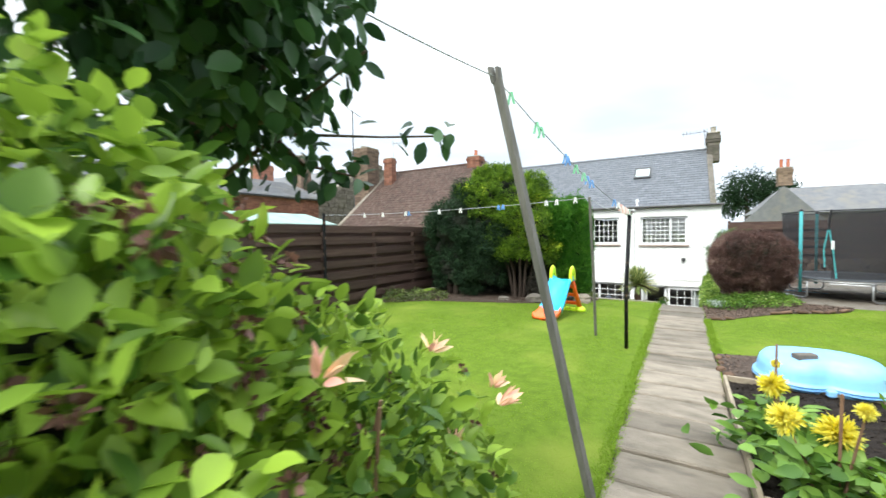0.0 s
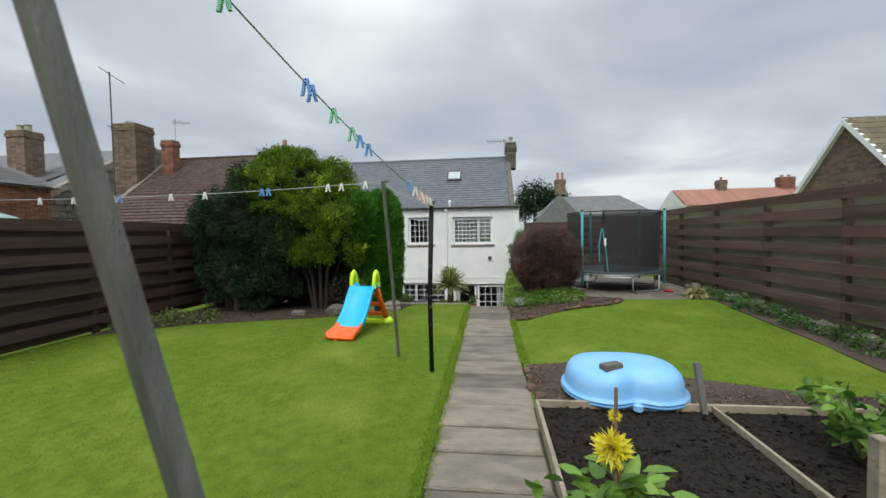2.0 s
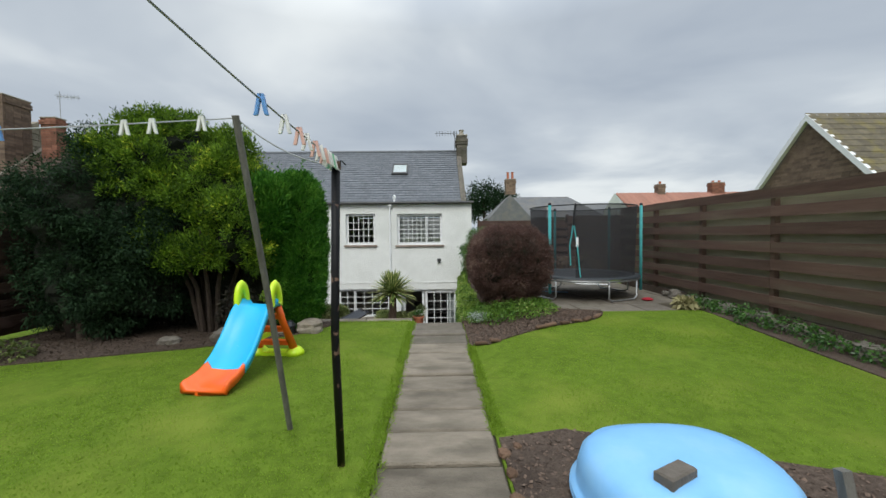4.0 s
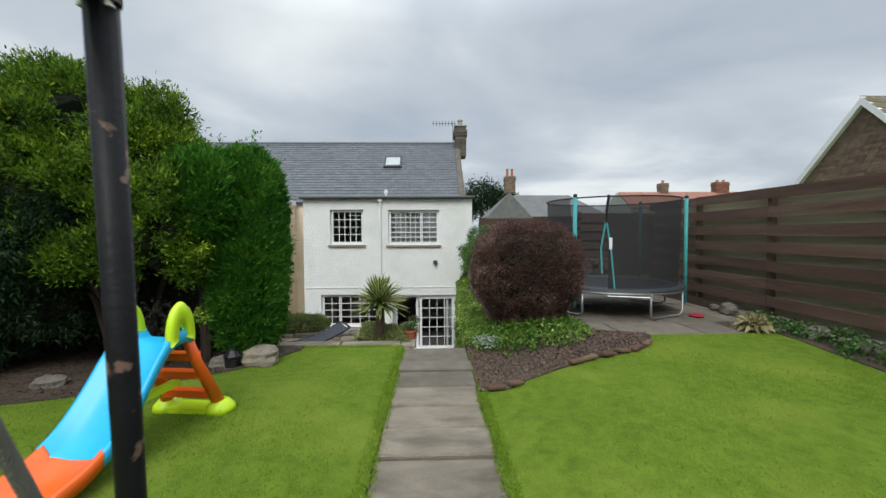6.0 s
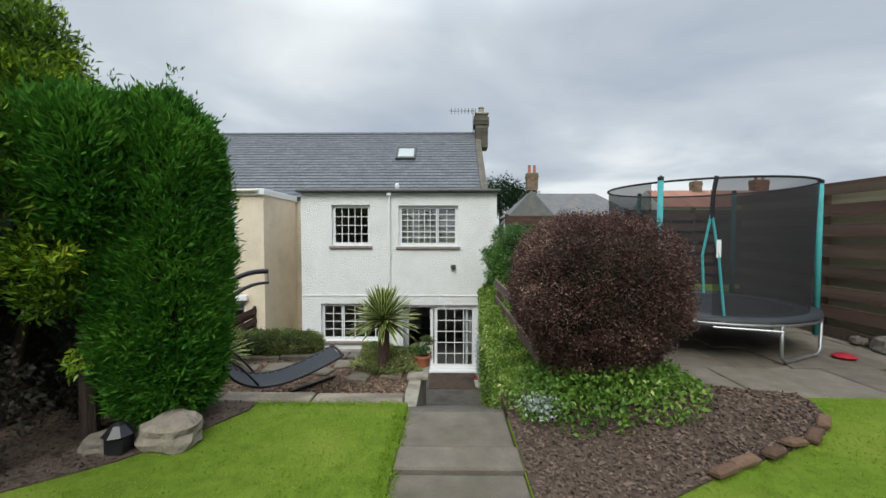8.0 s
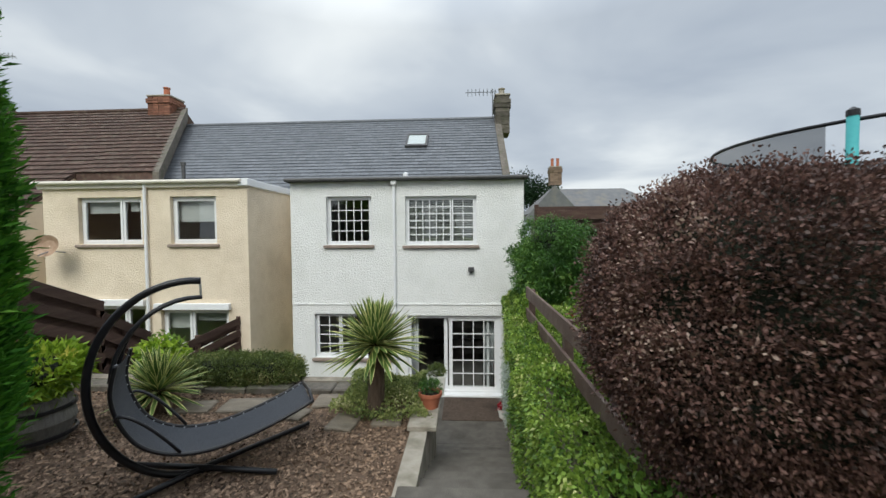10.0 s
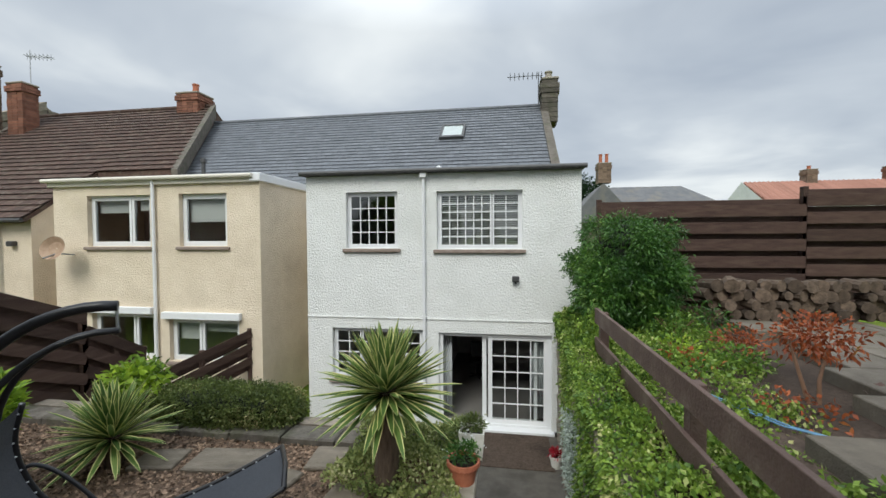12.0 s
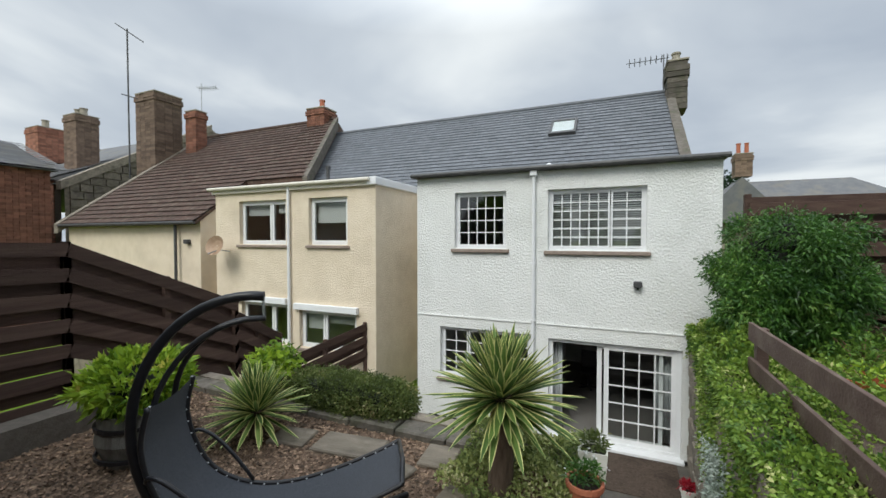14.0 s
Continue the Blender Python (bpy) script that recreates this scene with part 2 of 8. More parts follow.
M["brick"] = material("red_brick", (0.20, 0.085, 0.055), (0.29, 0.135, 0.09), 0.9, 6, 6, 0.5, 40, random=0.22, island=0.3)
M["brick_brown"] = material("brown_brick", (0.14, 0.095, 0.07), (0.21, 0.15, 0.11), 0.9, 6, 6, 0.5, 40, random=0.2, island=0.28)
M["edging"] = material("earthy_worn_brick", (0.10, 0.062, 0.042), (0.17, 0.105, 0.07), 0.95, 14, 6, 0.6, 50, c3=(0.06, 0.05, 0.03), stain_scale=8, stain=0.7, random=0.25, spec=0.15)
M["mortar"] = material("lime_mortar", (0.30, 0.26, 0.21), (0.38, 0.33, 0.27), 0.95, 12, 5, 0.4)
M["mortar_dark"] = material("sooty_mortar", (0.10, 0.085, 0.07), (0.15, 0.13, 0.11), 0.95, 12, 5, 0.4)
M["fence"] = material("brown_stained_board", (0.052, 0.030, 0.024), (0.088, 0.053, 0.041), 0.75, 3, 7, 0.6, 30, stretch=(1.0, 0.35, 6.0), c3=(0.13, 0.09, 0.065), stain_scale=2.0, stain=0.35, random=0.25, spec=0.25)
M["fence_r"] = material("weathered_brown_board", (0.084, 0.048, 0.037), (0.138, 0.085, 0.064), 0.8, 3, 7, 0.6, 30, stretch=(1.0, 0.35, 6.0), c3=(0.17, 0.145, 0.10), stain_scale=1.6, stain=0.5, random=0.22, spec=0.2)
M["fence_back"] = material("pale_algae_board", (0.25, 0.23, 0.155), (0.36, 0.33, 0.23), 0.85, 3, 7, 0.5, 30, stretch=(1.0, 0.35, 6.0), c3=(0.15, 0.12, 0.085), stain_scale=1.4, stain=0.5, random=0.2, spec=0.2)
M["rail"] = material("brown_painted_rail", (0.085, 0.052, 0.042), (0.125, 0.082, 0.066), 0.7, 4, 6, 0.4, 40, c3=(0.18, 0.14, 0.11), stain_scale=4, stain=0.4)
M["timber"] = material("grey_weathered_timber", (0.13, 0.125, 0.11), (0.21, 0.20, 0.18), 0.85, 4, 8, 0.7, 40, stretch=(5, 5, 0.5), c3=(0.08, 0.075, 0.06), stain_scale=3, stain=0.5)
M["timber_pale"] = material("pale_bed_board", (0.26, 0.215, 0.15), (0.36, 0.30, 0.22), 0.85, 6, 7, 0.5, 40, c3=(0.14, 0.115, 0.08), stain_scale=5, stain=0.6)
M["bark"] = material("tree_bark", (0.075, 0.05, 0.035), (0.15, 0.11, 0.08), 0.95, 8, 7, 1.0, 30, stretch=(3, 3, 0.6))
M["bark_dark"] = material("dark_conifer_bark", (0.03, 0.021, 0.016), (0.07, 0.05, 0.038), 0.95, 8, 7, 1.0, 30, stretch=(3, 3, 0.6))
M["black_metal"] = material("chipped_black_paint", (0.005, 0.005, 0.006), (0.009, 0.009, 0.010), 0.5, 10, 4, 0.12, 60, spec=0.22, c3=(0.16, 0.10, 0.07), stain_scale=11, stain=0.95, stain_from=0.60)
M["black_tube"] = material("black_powder_coat", (0.010, 0.010, 0.012), (0.017, 0.017, 0.02), 0.35, 8)
M["sling"] = material("charcoal_sling_fabric", (0.040, 0.044, 0.052), (0.058, 0.063, 0.074), 0.8, 60, 3, 0.4, 300)
M["galv"] = material("galvanised_steel", (0.30, 0.31, 0.32), (0.42, 0.43, 0.44), 0.45, 10, metal=0.8)
M["teal"] = material("teal_foam_sleeve", (0.05, 0.30, 0.31), (0.07, 0.36, 0.37), 0.7, 8, 3, 0.2)
M["mat_black"] = material("black_jump_mat", (0.014, 0.015, 0.017), (0.025, 0.026, 0.029), 0.75, 40, 3, 0.3, 200)
M["pad"] = material("dark_edge_pad", (0.02, 0.025, 0.03), (0.035, 0.04, 0.045), 0.6, 9)
M["net"] = net_material("black_safety_net", (0.018, 0.018, 0.021), 0.35)
M["plastic_blue"] = material("bright_blue_plastic", (0.02, 0.42, 0.78), (0.025, 0.46, 0.82), 0.35, 3, spec=0.5)
M["plastic_orange"] = material("orange_plastic", (0.85, 0.115, 0.012), (0.9, 0.14, 0.016), 0.35, 3, spec=0.5)
M["plastic_lime"] = material("lime_plastic", (0.55, 0.78, 0.02), (0.60, 0.84, 0.03), 0.35, 3, spec=0.5)
M["plastic_sand"] = material("sky_blue_plastic", (0.19, 0.44, 0.76), (0.23, 0.50, 0.82), 0.45, 3, 5, 0.05, c3=(0.30, 0.50, 0.70), stain_scale=3, stain=0.4, spec=0.5)
M["plastic_purple"] = material("purple_plastic", (0.22, 0.12, 0.5), (0.26, 0.15, 0.56), 0.45, 4)
M["terracotta"] = material("terracotta", (0.36, 0.11, 0.06), (0.44, 0.16, 0.09), 0.75, 8, 5, 0.3)
M["white_pot"] = material("white_glazed_pot", (0.75, 0.74, 0.70), (0.65, 0.64, 0.58), 0.5, 8)
M["glass"] = glass_material("window_glass", (0.80, 0.86, 0.86))
M["dark_room"] = material("interior_wall", (0.50, 0.49, 0.47), (0.58, 0.57, 0.54), 0.9, 4)
M["carpet"] = material("grey_carpet", (0.17, 0.16, 0.15), (0.22, 0.21, 0.20), 0.95, 30, 5, 0.4)
M["blind"] = material("white_blind_slat", (0.66, 0.67, 0.66), (0.72, 0.73, 0.72), 0.6, 8)
M["curtain"] = material("grey_curtain", (0.48, 0.50, 0.51), (0.56, 0.58, 0.59), 0.9, 8)
M["lead"] = material("lead_flashing", (0.28, 0.29, 0.30), (0.36, 0.37, 0.38), 0.6, 8)
M["gutter"] = material("dark_gutter", (0.05, 0.05, 0.052), (0.08, 0.08, 0.08), 0.5, 8)
M["dish"] = material("rusty_dish", (0.30, 0.19, 0.12), (0.42, 0.30, 0.21), 0.7, 6)
M["log"] = material("cut_log", (0.05, 0.036, 0.026), (0.15, 0.108, 0.078), 0.95, 9, 6, 0.7, 30, random=0.45)
M["line"] = material("clothes_line", (0.30, 0.31, 0.32), (0.38, 0.39, 0.40), 0.6, 8)
# leaves
M["conifer_dark"] = leaf_material("dark_cypress_sprays", (0.009, 0.022, 0.011), (0.030, 0.062, 0.026), None, 0.7, 0.15, 0.12)
M["conifer_gold"] = leaf_material("golden_cypress_sprays", (0.022, 0.055, 0.010), (0.18, 0.31, 0.022), (0.52, 0.58, 0.05), 0.65, 0.2, 0.15)
# leaf colour darkened to hold the shade under the conifers
M["shade_spray"] = leaf_material("shade_dark_sprays", (0.010, 0.010, 0.007), (0.030, 0.026, 0.016), None, 0.8, 0.05)
M["conifer_green"] = leaf_material("green_conifer_sprays", (0.025, 0.10, 0.014), (0.085, 0.24, 0.024), (0.17, 0.34, 0.05), 0.65, 0.2, 0.15)
M["red_leaf"] = leaf_material("purple_barberry_leaves", (0.038, 0.023, 0.019), (0.178, 0.096, 0.078), (0.39, 0.29, 0.23))
M["ivy"] = leaf_material("ivy_leaves", (0.05, 0.115, 0.02), (0.26, 0.38, 0.06), (0.62, 0.62, 0.28))
M["shrub"] = leaf_material("glossy_shrub_leaves", (0.024, 0.07, 0.018), (0.09, 0.20, 0.035), (0.22, 0.34, 0.08), 0.35)
M["shrub_lime"] = leaf_material("lime_shrub_leaves", (0.13, 0.24, 0.025), (0.38, 0.52, 0.05), (0.62, 0.54, 0.12), 0.4)
M["box_leaf"] = leaf_material("box_hedge_leaves", (0.05, 0.075, 0.022), (0.16, 0.20, 0.055), (0.42, 0.36, 0.18))
M["cover_leaf"] = leaf_material("green_cover_leaves", (0.05, 0.12, 0.02), (0.19, 0.33, 0.05), (0.42, 0.5, 0.16))
M["honeysuckle"] = leaf_material("honeysuckle_leaves", (0.062, 0.135, 0.02), (0.36, 0.52, 0.06), (0.60, 0.60, 0.17), 0.38, 0.38)
M["apple_leaf"] = leaf_material("dark_tree_leaves", (0.018, 0.05, 0.018), (0.06, 0.135, 0.045), (0.12, 0.21, 0.09), 0.4)
M["blade_leaf"] = leaf_material("variegated_blades", (0.045, 0.095, 0.022), (0.13, 0.21, 0.05), (0.24, 0.32, 0.09), 0.45, 0.22)
M["blade_edge"] = leaf_material("cream_leaf_margins", (0.44, 0.46, 0.15), (0.68, 0.64, 0.29), None, 0.45, 0.2)
M["orange_leaf"] = leaf_material("autumn_leaves", (0.22, 0.05, 0.02), (0.46, 0.13, 0.045), (0.46, 0.28, 0.07))
M["silver_leaf"] = leaf_material("silver_leaves", (0.30, 0.36, 0.30), (0.5, 0.56, 0.5), None, 0.6)
M["dry_grass"] = leaf_material("dry_grass_blades", (0.22, 0.20, 0.09), (0.40, 0.36, 0.19), None, 0.7)
M["petal_yellow"] = leaf_material("yellow_petals", (0.82, 0.70, 0.04), (0.92, 0.86, 0.20), None, 0.5, 0.35)
M["petal_peach"] = leaf_material("peach_petals", (0.80, 0.42, 0.34), (0.88, 0.74, 0.40), None, 0.5)
M["petal_red"] = leaf_material("red_petals", (0.32, 0.015, 0.03), (0.5, 0.03, 0.05), None, 0.5)
M["stem"] = material("brown_stem", (0.16, 0.085, 0.05), (0.24, 0.14, 0.09), 0.7, 12)
# near-black colour that stands in for the shade inside foliage
M["core"] = material("foliage_shade", (0.005, 0.008, 0.004), (0.014, 0.018, 0.009), 0.95, 9, 5, 0.8)

# ---- builders ----
class Mesh:
    """Collects vertices and faces in world metres."""
    def __init__(self):
        self.v, self.f = [], []

    def add(self, vs, fs):
        n = len(self.v)
        self.v.extend(vs)
        self.f.extend(tuple(i + n for i in f) for f in fs)
        return self

    def box(self, x0, y0, z0, x1, y1, z1, bev=0.0):
        if bev <= 0:
            vs = [(x, y, z) for z in (z0, z1) for x, y in ((x0, y0), (x1, y0), (x1, y1), (x0, y1))]
            return self.add(vs, [(3, 2, 1, 0), (4, 5, 6, 7), (0, 1, 5, 4), (1, 2, 6, 5), (2, 3, 7, 6), (3, 0, 4, 7)])
        b = min(bev, (x1 - x0) * 0.45, (y1 - y0) * 0.45, (z1 - z0) * 0.45)
        rings = []
        for z, i in ((z0, b), (z0 + b, 0), (z1 - b, 0), (z1, b)):
            c = b if i == 0 else b
            xa, xb, ya, yb = x0 + i, x1 - i, y0 + i, y1 - i
            k = b * 0.6
            rings.append([(xa + k, ya, z), (xb - k, ya, z), (xb, ya + k, z), (xb, yb - k, z), (xb - k, yb, z), (xa + k, yb, z), (xa, yb - k, z), (xa, ya + k, z)])
        return self.loft(rings)

    def loft(self, rings, cap=True, closed=True):
        n, m = len(rings[0]), len(rings)
        vs = [p for r in rings for p in r]
        fs = []
        for i in range(m - 1):
            for j in range(n if closed else n - 1):
                k = (j + 1) % n
                fs.append((i * n + j, i * n + k, (i + 1) * n + k, (i + 1) * n + j))
        if cap:
            fs.append(tuple(range(n - 1, -1, -1)))
            fs.append(tuple((m - 1) * n + j for j in range(n)))
        return self.add(vs, fs)

    def tube(self, pts, r, n=8, cap=True):
        pts = [Vector(p) for p in pts]
        rad = r if isinstance(r, (list, tuple)) else [r] * len(pts)
        rings, side = [], None
        for i, p in enumerate(pts):
            d = (pts[min(i + 1, len(pts) - 1)] - pts[max(i - 1, 0)]).normalized()
            if side is None:
                side = d.cross(Vector((0, 0, 1)) if abs(d.z) < 0.9 else Vector((1, 0, 0))).normalized()
            side = (side - d * side.dot(d)).normalized()
            up = d.cross(side)
            rings.append([tuple(p + (side * math.cos(2 * math.pi * k / n) + up * math.sin(2 * math.pi * k / n)) * rad[i]) for k in range(n)])
        return self.loft(rings, cap)

    def beam(self, a, b, w, h, up=(0, 0, 1)):
        """A board from a to b, w across and h along up."""
        a, b = Vector(a), Vector(b)
        d = (b - a).normalized()
        s = d.cross(Vector(up)).normalized() * (w / 2)
        u = s.cross(d).normalized() * (h / 2)
        return self.loft([[tuple(p - s - u), tuple(p + s - u), tuple(p + s + u), tuple(p - s + u)] for p in (a, b)])

    def lathe(self, cx, cy, prof, n=20, cap=True):
        return self.loft([[(cx + r * math.cos(2 * math.pi * k / n), cy + r * math.sin(2 * math.pi * k / n), z) for k in range(n)] for r, z in prof], cap)

    def data(self, name, origin=(0, 0, 0), smooth=False):
        me = bpy.data.meshes.new(name)
        ox, oy, oz = origin
        me.from_pydata([(x - ox, y - oy, z - oz) for x, y, z in self.v], [], self.f)
        if smooth:
            me.polygons.foreach_set("use_smooth", [True] * len(me.polygons))
        return me


def quads_mesh(name, verts, origin=(0, 0, 0)):
    """A mesh of separate quads; verts is an array (n, 4, 3)."""
    v = (np.asarray(verts, float).reshape(-1, 3) - np.array(origin)).astype(np.float32)
    n = len(v)
    me = bpy.data.meshes.new(name)
    me.vertices.add(n)
    me.vertices.foreach_set("co", v.ravel())
    me.loops.add(n)
    me.loops.foreach_set("vertex_index", np.arange(n, dtype=np.int32))
    me.polygons.add(n // 4)
    me.polygons.foreach_set("loop_start", np.arange(0, n, 4, dtype=np.int32))
    me.update(calc_edges=True)
    return me


ORIGIN = {}


def thing(name, at, label, category, group="", kind=""):
    ob = new(name)
    ob.location = at
    ob.empty_display_size = 0.1
    ORIGIN[ob] = tuple(at)
    return tagged(ob, label, category, group, kind)


def part(name, mesh, mat, parent, label="", smooth=False):
    """One mesh object under a thing or under a part; mesh in world metres."""
    o = ORIGIN[parent]
    me = mesh.data(name, o, smooth) if isinstance(mesh, Mesh) else quads_mesh(name, mesh, o)
    me.materials.append(M[mat])
    ob = new(name, me)
    ob.parent = parent
    ORIGIN[ob] = o
    return tagged(ob, label)


def solid(name, mesh, mat, label, category, group="", kind="", smooth=False, at=None):
    """A top-level thing of one mesh, with its origin at its base."""
    if isinstance(mesh, Mesh):
        a = np.array(mesh.v)
    else:
        a = np.asarray(mesh).reshape(-1, 3)
    lo, hi = a.min(0), a.max(0)
    o = at or (float(lo[0] + hi[0]) / 2, float(lo[1] + hi[1]) / 2, float(lo[2]))
    me = mesh.data(name, o, smooth) if isinstance(mesh, Mesh) else quads_mesh(name, mesh, o)
    me.materials.append(M[mat])
    ob = new(name, me)
    ob.location = o
    ORIGIN[ob] = tuple(o)
    return tagged(ob, label, category, group, kind)


rng = np.random.default_rng(7)


def unit(v):
    return v / (np.linalg.norm(v, axis=-1, keepdims=True) + 1e-9)


def leaf_quads(p, d, length, width, droop=0.15, bend=0.25):
    """Leaves from bases p along d: diamonds with a random roll."""
    n = len(p)
    length = np.broadcast_to(length, (n,))[:, None] * rng.uniform(0.7, 1.3, (n, 1))
    width = np.broadcast_to(width, (n,))[:, None] * rng.uniform(0.7, 1.2, (n, 1))
    s = unit(np.cross(d, unit(rng.normal(size=(n, 3)))))
    u = np.cross(s, d)
    dz = np.array([0, 0, -1.0])
    tip = p + d * length + dz * length * droop
    mid = p + d * length * 0.45 + u * length * bend * 0.3
    return np.stack([p, mid - s * width / 2, tip, mid + s * width / 2], 1)


def shell(n, c, r, power=2.0, zlo=-1.0, lump=0.12, lumps=4.0, inner=0.18):
    """Points and outward normals on a lumpy superellipsoid."""
    q = unit(rng.normal(size=(int(n * 1.6), 3)))
    q = q[q[:, 2] > zlo][:n]
    k = (np.abs(q) ** power).sum(1) ** (-1 / power)
    w = np.array([noise.noise(Vector(a) * lumps + Vector(c)) for a in q])
    f = k * (1 + lump * w) * (1 - inner * rng.random(len(q)) ** 2)
    p = np.array(c) + q * f[:, None] * np.array(r)
    nrm = unit(np.sign(q) * np.abs(q) ** (power - 1) / np.array(r))
    return p, nrm


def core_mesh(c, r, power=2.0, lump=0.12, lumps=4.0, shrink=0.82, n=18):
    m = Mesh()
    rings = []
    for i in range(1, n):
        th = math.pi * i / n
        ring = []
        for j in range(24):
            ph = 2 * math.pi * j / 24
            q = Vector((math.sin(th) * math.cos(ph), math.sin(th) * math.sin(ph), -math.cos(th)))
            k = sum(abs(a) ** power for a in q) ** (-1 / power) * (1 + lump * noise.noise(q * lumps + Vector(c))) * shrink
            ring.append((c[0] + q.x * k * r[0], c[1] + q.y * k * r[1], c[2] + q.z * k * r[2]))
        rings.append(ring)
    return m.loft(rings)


def tufts(p, nrm, per, spread, length, width, up=0.3, outward=1.0, jitter=0.6, droop=0.1):
    """A clump of sprays round each point."""
    n = len(p)
    pp = np.repeat(p, per, 0) + rng.normal(size=(n * per, 3)) * spread
    d = unit(np.repeat(nrm, per, 0) * outward + rng.normal(size=(n * per, 3)) * jitter + np.array([0, 0, up]))
    return leaf_quads(pp, d, length, width, droop)


def wall_grid(m, x0, x1, z0, z1, y0, y1, holes):
    """One connected wall in the xz plane with rectangular openings (x0, x1, z0, z1)."""
    xs = sorted({x0, x1, *(h[0] for h in holes), *(h[1] for h in holes)})
    zs = sorted({z0, z1, *(h[2] for h in holes), *(h[3] for h in holes)})
    ids = {}

    def vid(i, j, k):
        if (i, j, k) not in ids:
            ids[i, j, k] = len(m.v)
            m.v.append((xs[i], (y0, y1)[k], zs[j]))
        return ids[i, j, k]

    def full(i, j):
        if not (0 <= i < len(xs) - 1 and 0 <= j < len(zs) - 1):
            return False
        cx, cz = (xs[i] + xs[i + 1]) / 2, (zs[j] + zs[j + 1]) / 2
        return not any(h[0] < cx < h[1] and h[2] < cz < h[3] for h in holes)

    for i in range(len(xs) - 1):
        for j in range(len(zs) - 1):
            if not full(i, j):
                continue
            m.f.append((vid(i, j, 0), vid(i + 1, j, 0), vid(i + 1, j + 1, 0), vid(i, j + 1, 0)))
            m.f.append((vid(i, j, 1), vid(i, j + 1, 1), vid(i + 1, j + 1, 1), vid(i + 1, j, 1)))
            for di, dj, a, b in ((-1, 0, (0, 0), (0, 1)), (1, 0, (1, 1), (1, 0)), (0, -1, (1, 0), (0, 0)), (0, 1, (0, 1), (1, 1))):
                if not full(i + di, j + dj):
                    m.f.append((vid(i + a[0], j + a[1], 0), vid(i + b[0], j + b[1], 0), vid(i + b[0], j + b[1], 1), vid(i + a[0], j + a[1], 1)))
    return m

# ---- ground ----
def ground_block(name, x0, y0, x1, y1, z0, z1, mat, label, category="ground"):
    return solid(name, Mesh().box(x0, y0, z0, x1, y1, z1), mat, label, category, kind="structure")


PATH_L, PATH_R, STEP_Y = -0.50, 0.41, -8.57
TERRACE_Z, LOW_Z = -1.0, -2.62
ground_block("ground", -700, -700, 700, 700, -3.2, -2.7, "lawn", "far grassy ground that reaches the horizon")


def ease(t):
    t = min(1.0, max(0.0, t))
    return t * t * (3 - 2 * t)


def rise(x, y):
    """Height of the ground over the path: a low swell on the slide's side, a climb to the patio on the other."""
    if x < 0:
        return 0.06 * ease((-0.50 - x) / 0.9) * ease((y + 16.2) / 3.2) * ease((-9.1 - y) / 1.5)
    return 0.19 * ease((x - 0.45) / 1.5) * min(1.0, max(0.0, (y + 13.9) / 5.0))


def flare(y):
    """How far the ivy wall draws back from the steps towards the house."""
    return 0.068 * max(0.0, y + 5.2)


def relief_block(name, x0, x1, y0, y1, step, label):
    """A lawn with its swells, closed below."""
    nx, ny = max(2, round((x1 - x0) / step)), max(2, round((y1 - y0) / step))
    m = Mesh()
    for j in range(ny + 1):
        for i in range(nx + 1):
            x, y = x0 + (x1 - x0) * i / nx, y0 + (y1 - y0) * j / ny
            m.v.append((x, y, rise(x, y) + (0.012 * noise.noise(Vector((x * 0.8, y * 0.8, 3.0))) if 0 < i < nx else 0.0)))
    k = nx + 1
    for j in range(ny):
        for i in range(nx):
            m.f.append((j * k + i, j * k + i + 1, (j + 1) * k + i + 1, (j + 1) * k + i))
    edge = [i for i in range(k)] + [j * k + nx for j in range(1, ny + 1)] + [ny * k + i for i in range(nx - 1, -1, -1)] + [j * k for j in range(ny - 1, 0, -1)]
    n0 = len(m.v)
    m.v.extend([(m.v[i][0], m.v[i][1], -2.7) for i in edge])
    for a in range(len(edge)):
        b = (a + 1) % len(edge)
        m.f.append((edge[a], n0 + a, n0 + b, edge[b]))
    m.f.append(tuple(n0 + a for a in range(len(edge))))
    return solid(name, m, "lawn", label, "lawn", kind="structure", smooth=False, at=((x0 + x1) / 2, (y0 + y1) / 2, 0.0))


relief_block("lawn", -7.35, PATH_L - 0.01, -24.0, -8.40, 0.3, "mown green lawn beside the flagstone path")
relief_block("lawn_strip", PATH_R + 0.01, 5.5, -24.0, -8.70, 0.3, "mown green lawn in front of the trampoline")
ground_block("ground_path_bed", PATH_L - 0.01, -24.0, PATH_R + 0.01, STEP_Y, -2.7, -0.035, "joint", "earth bed under the flagstones")
ground_block("ground_right", 0.96, -8.70, 5.5, -0.3, -2.7, 0.05, "mulch", "brown mulched ground by the patio")
ground_block("ground_neighbour_left", -60, -70.0, -7.35, -8.25, -2.7, -0.03, "lawn", "grass behind the brown fence")
ground_block("ground_neighbour_right", 5.5, -70.0, 60, -0.3, -2.7, -0.03, "lawn", "grass behind the brown fence")
ground_block("ground_behind", -7.35, -70.0, 5.5, -24.0, -2.7, -0.03, "lawn", "grass at the end of the garden")
ground_block("terrace", -7.35, -8.40, -0.80, -3.72, -2.7, TERRACE_Z, "gravel", "brown gravel terrace with stepping stones")
ground_block("ground_yard", -12.0, -3.5, 0.98, 0.0, -2.7, LOW_Z - 0.03, "joint", "paved yard below the terrace")

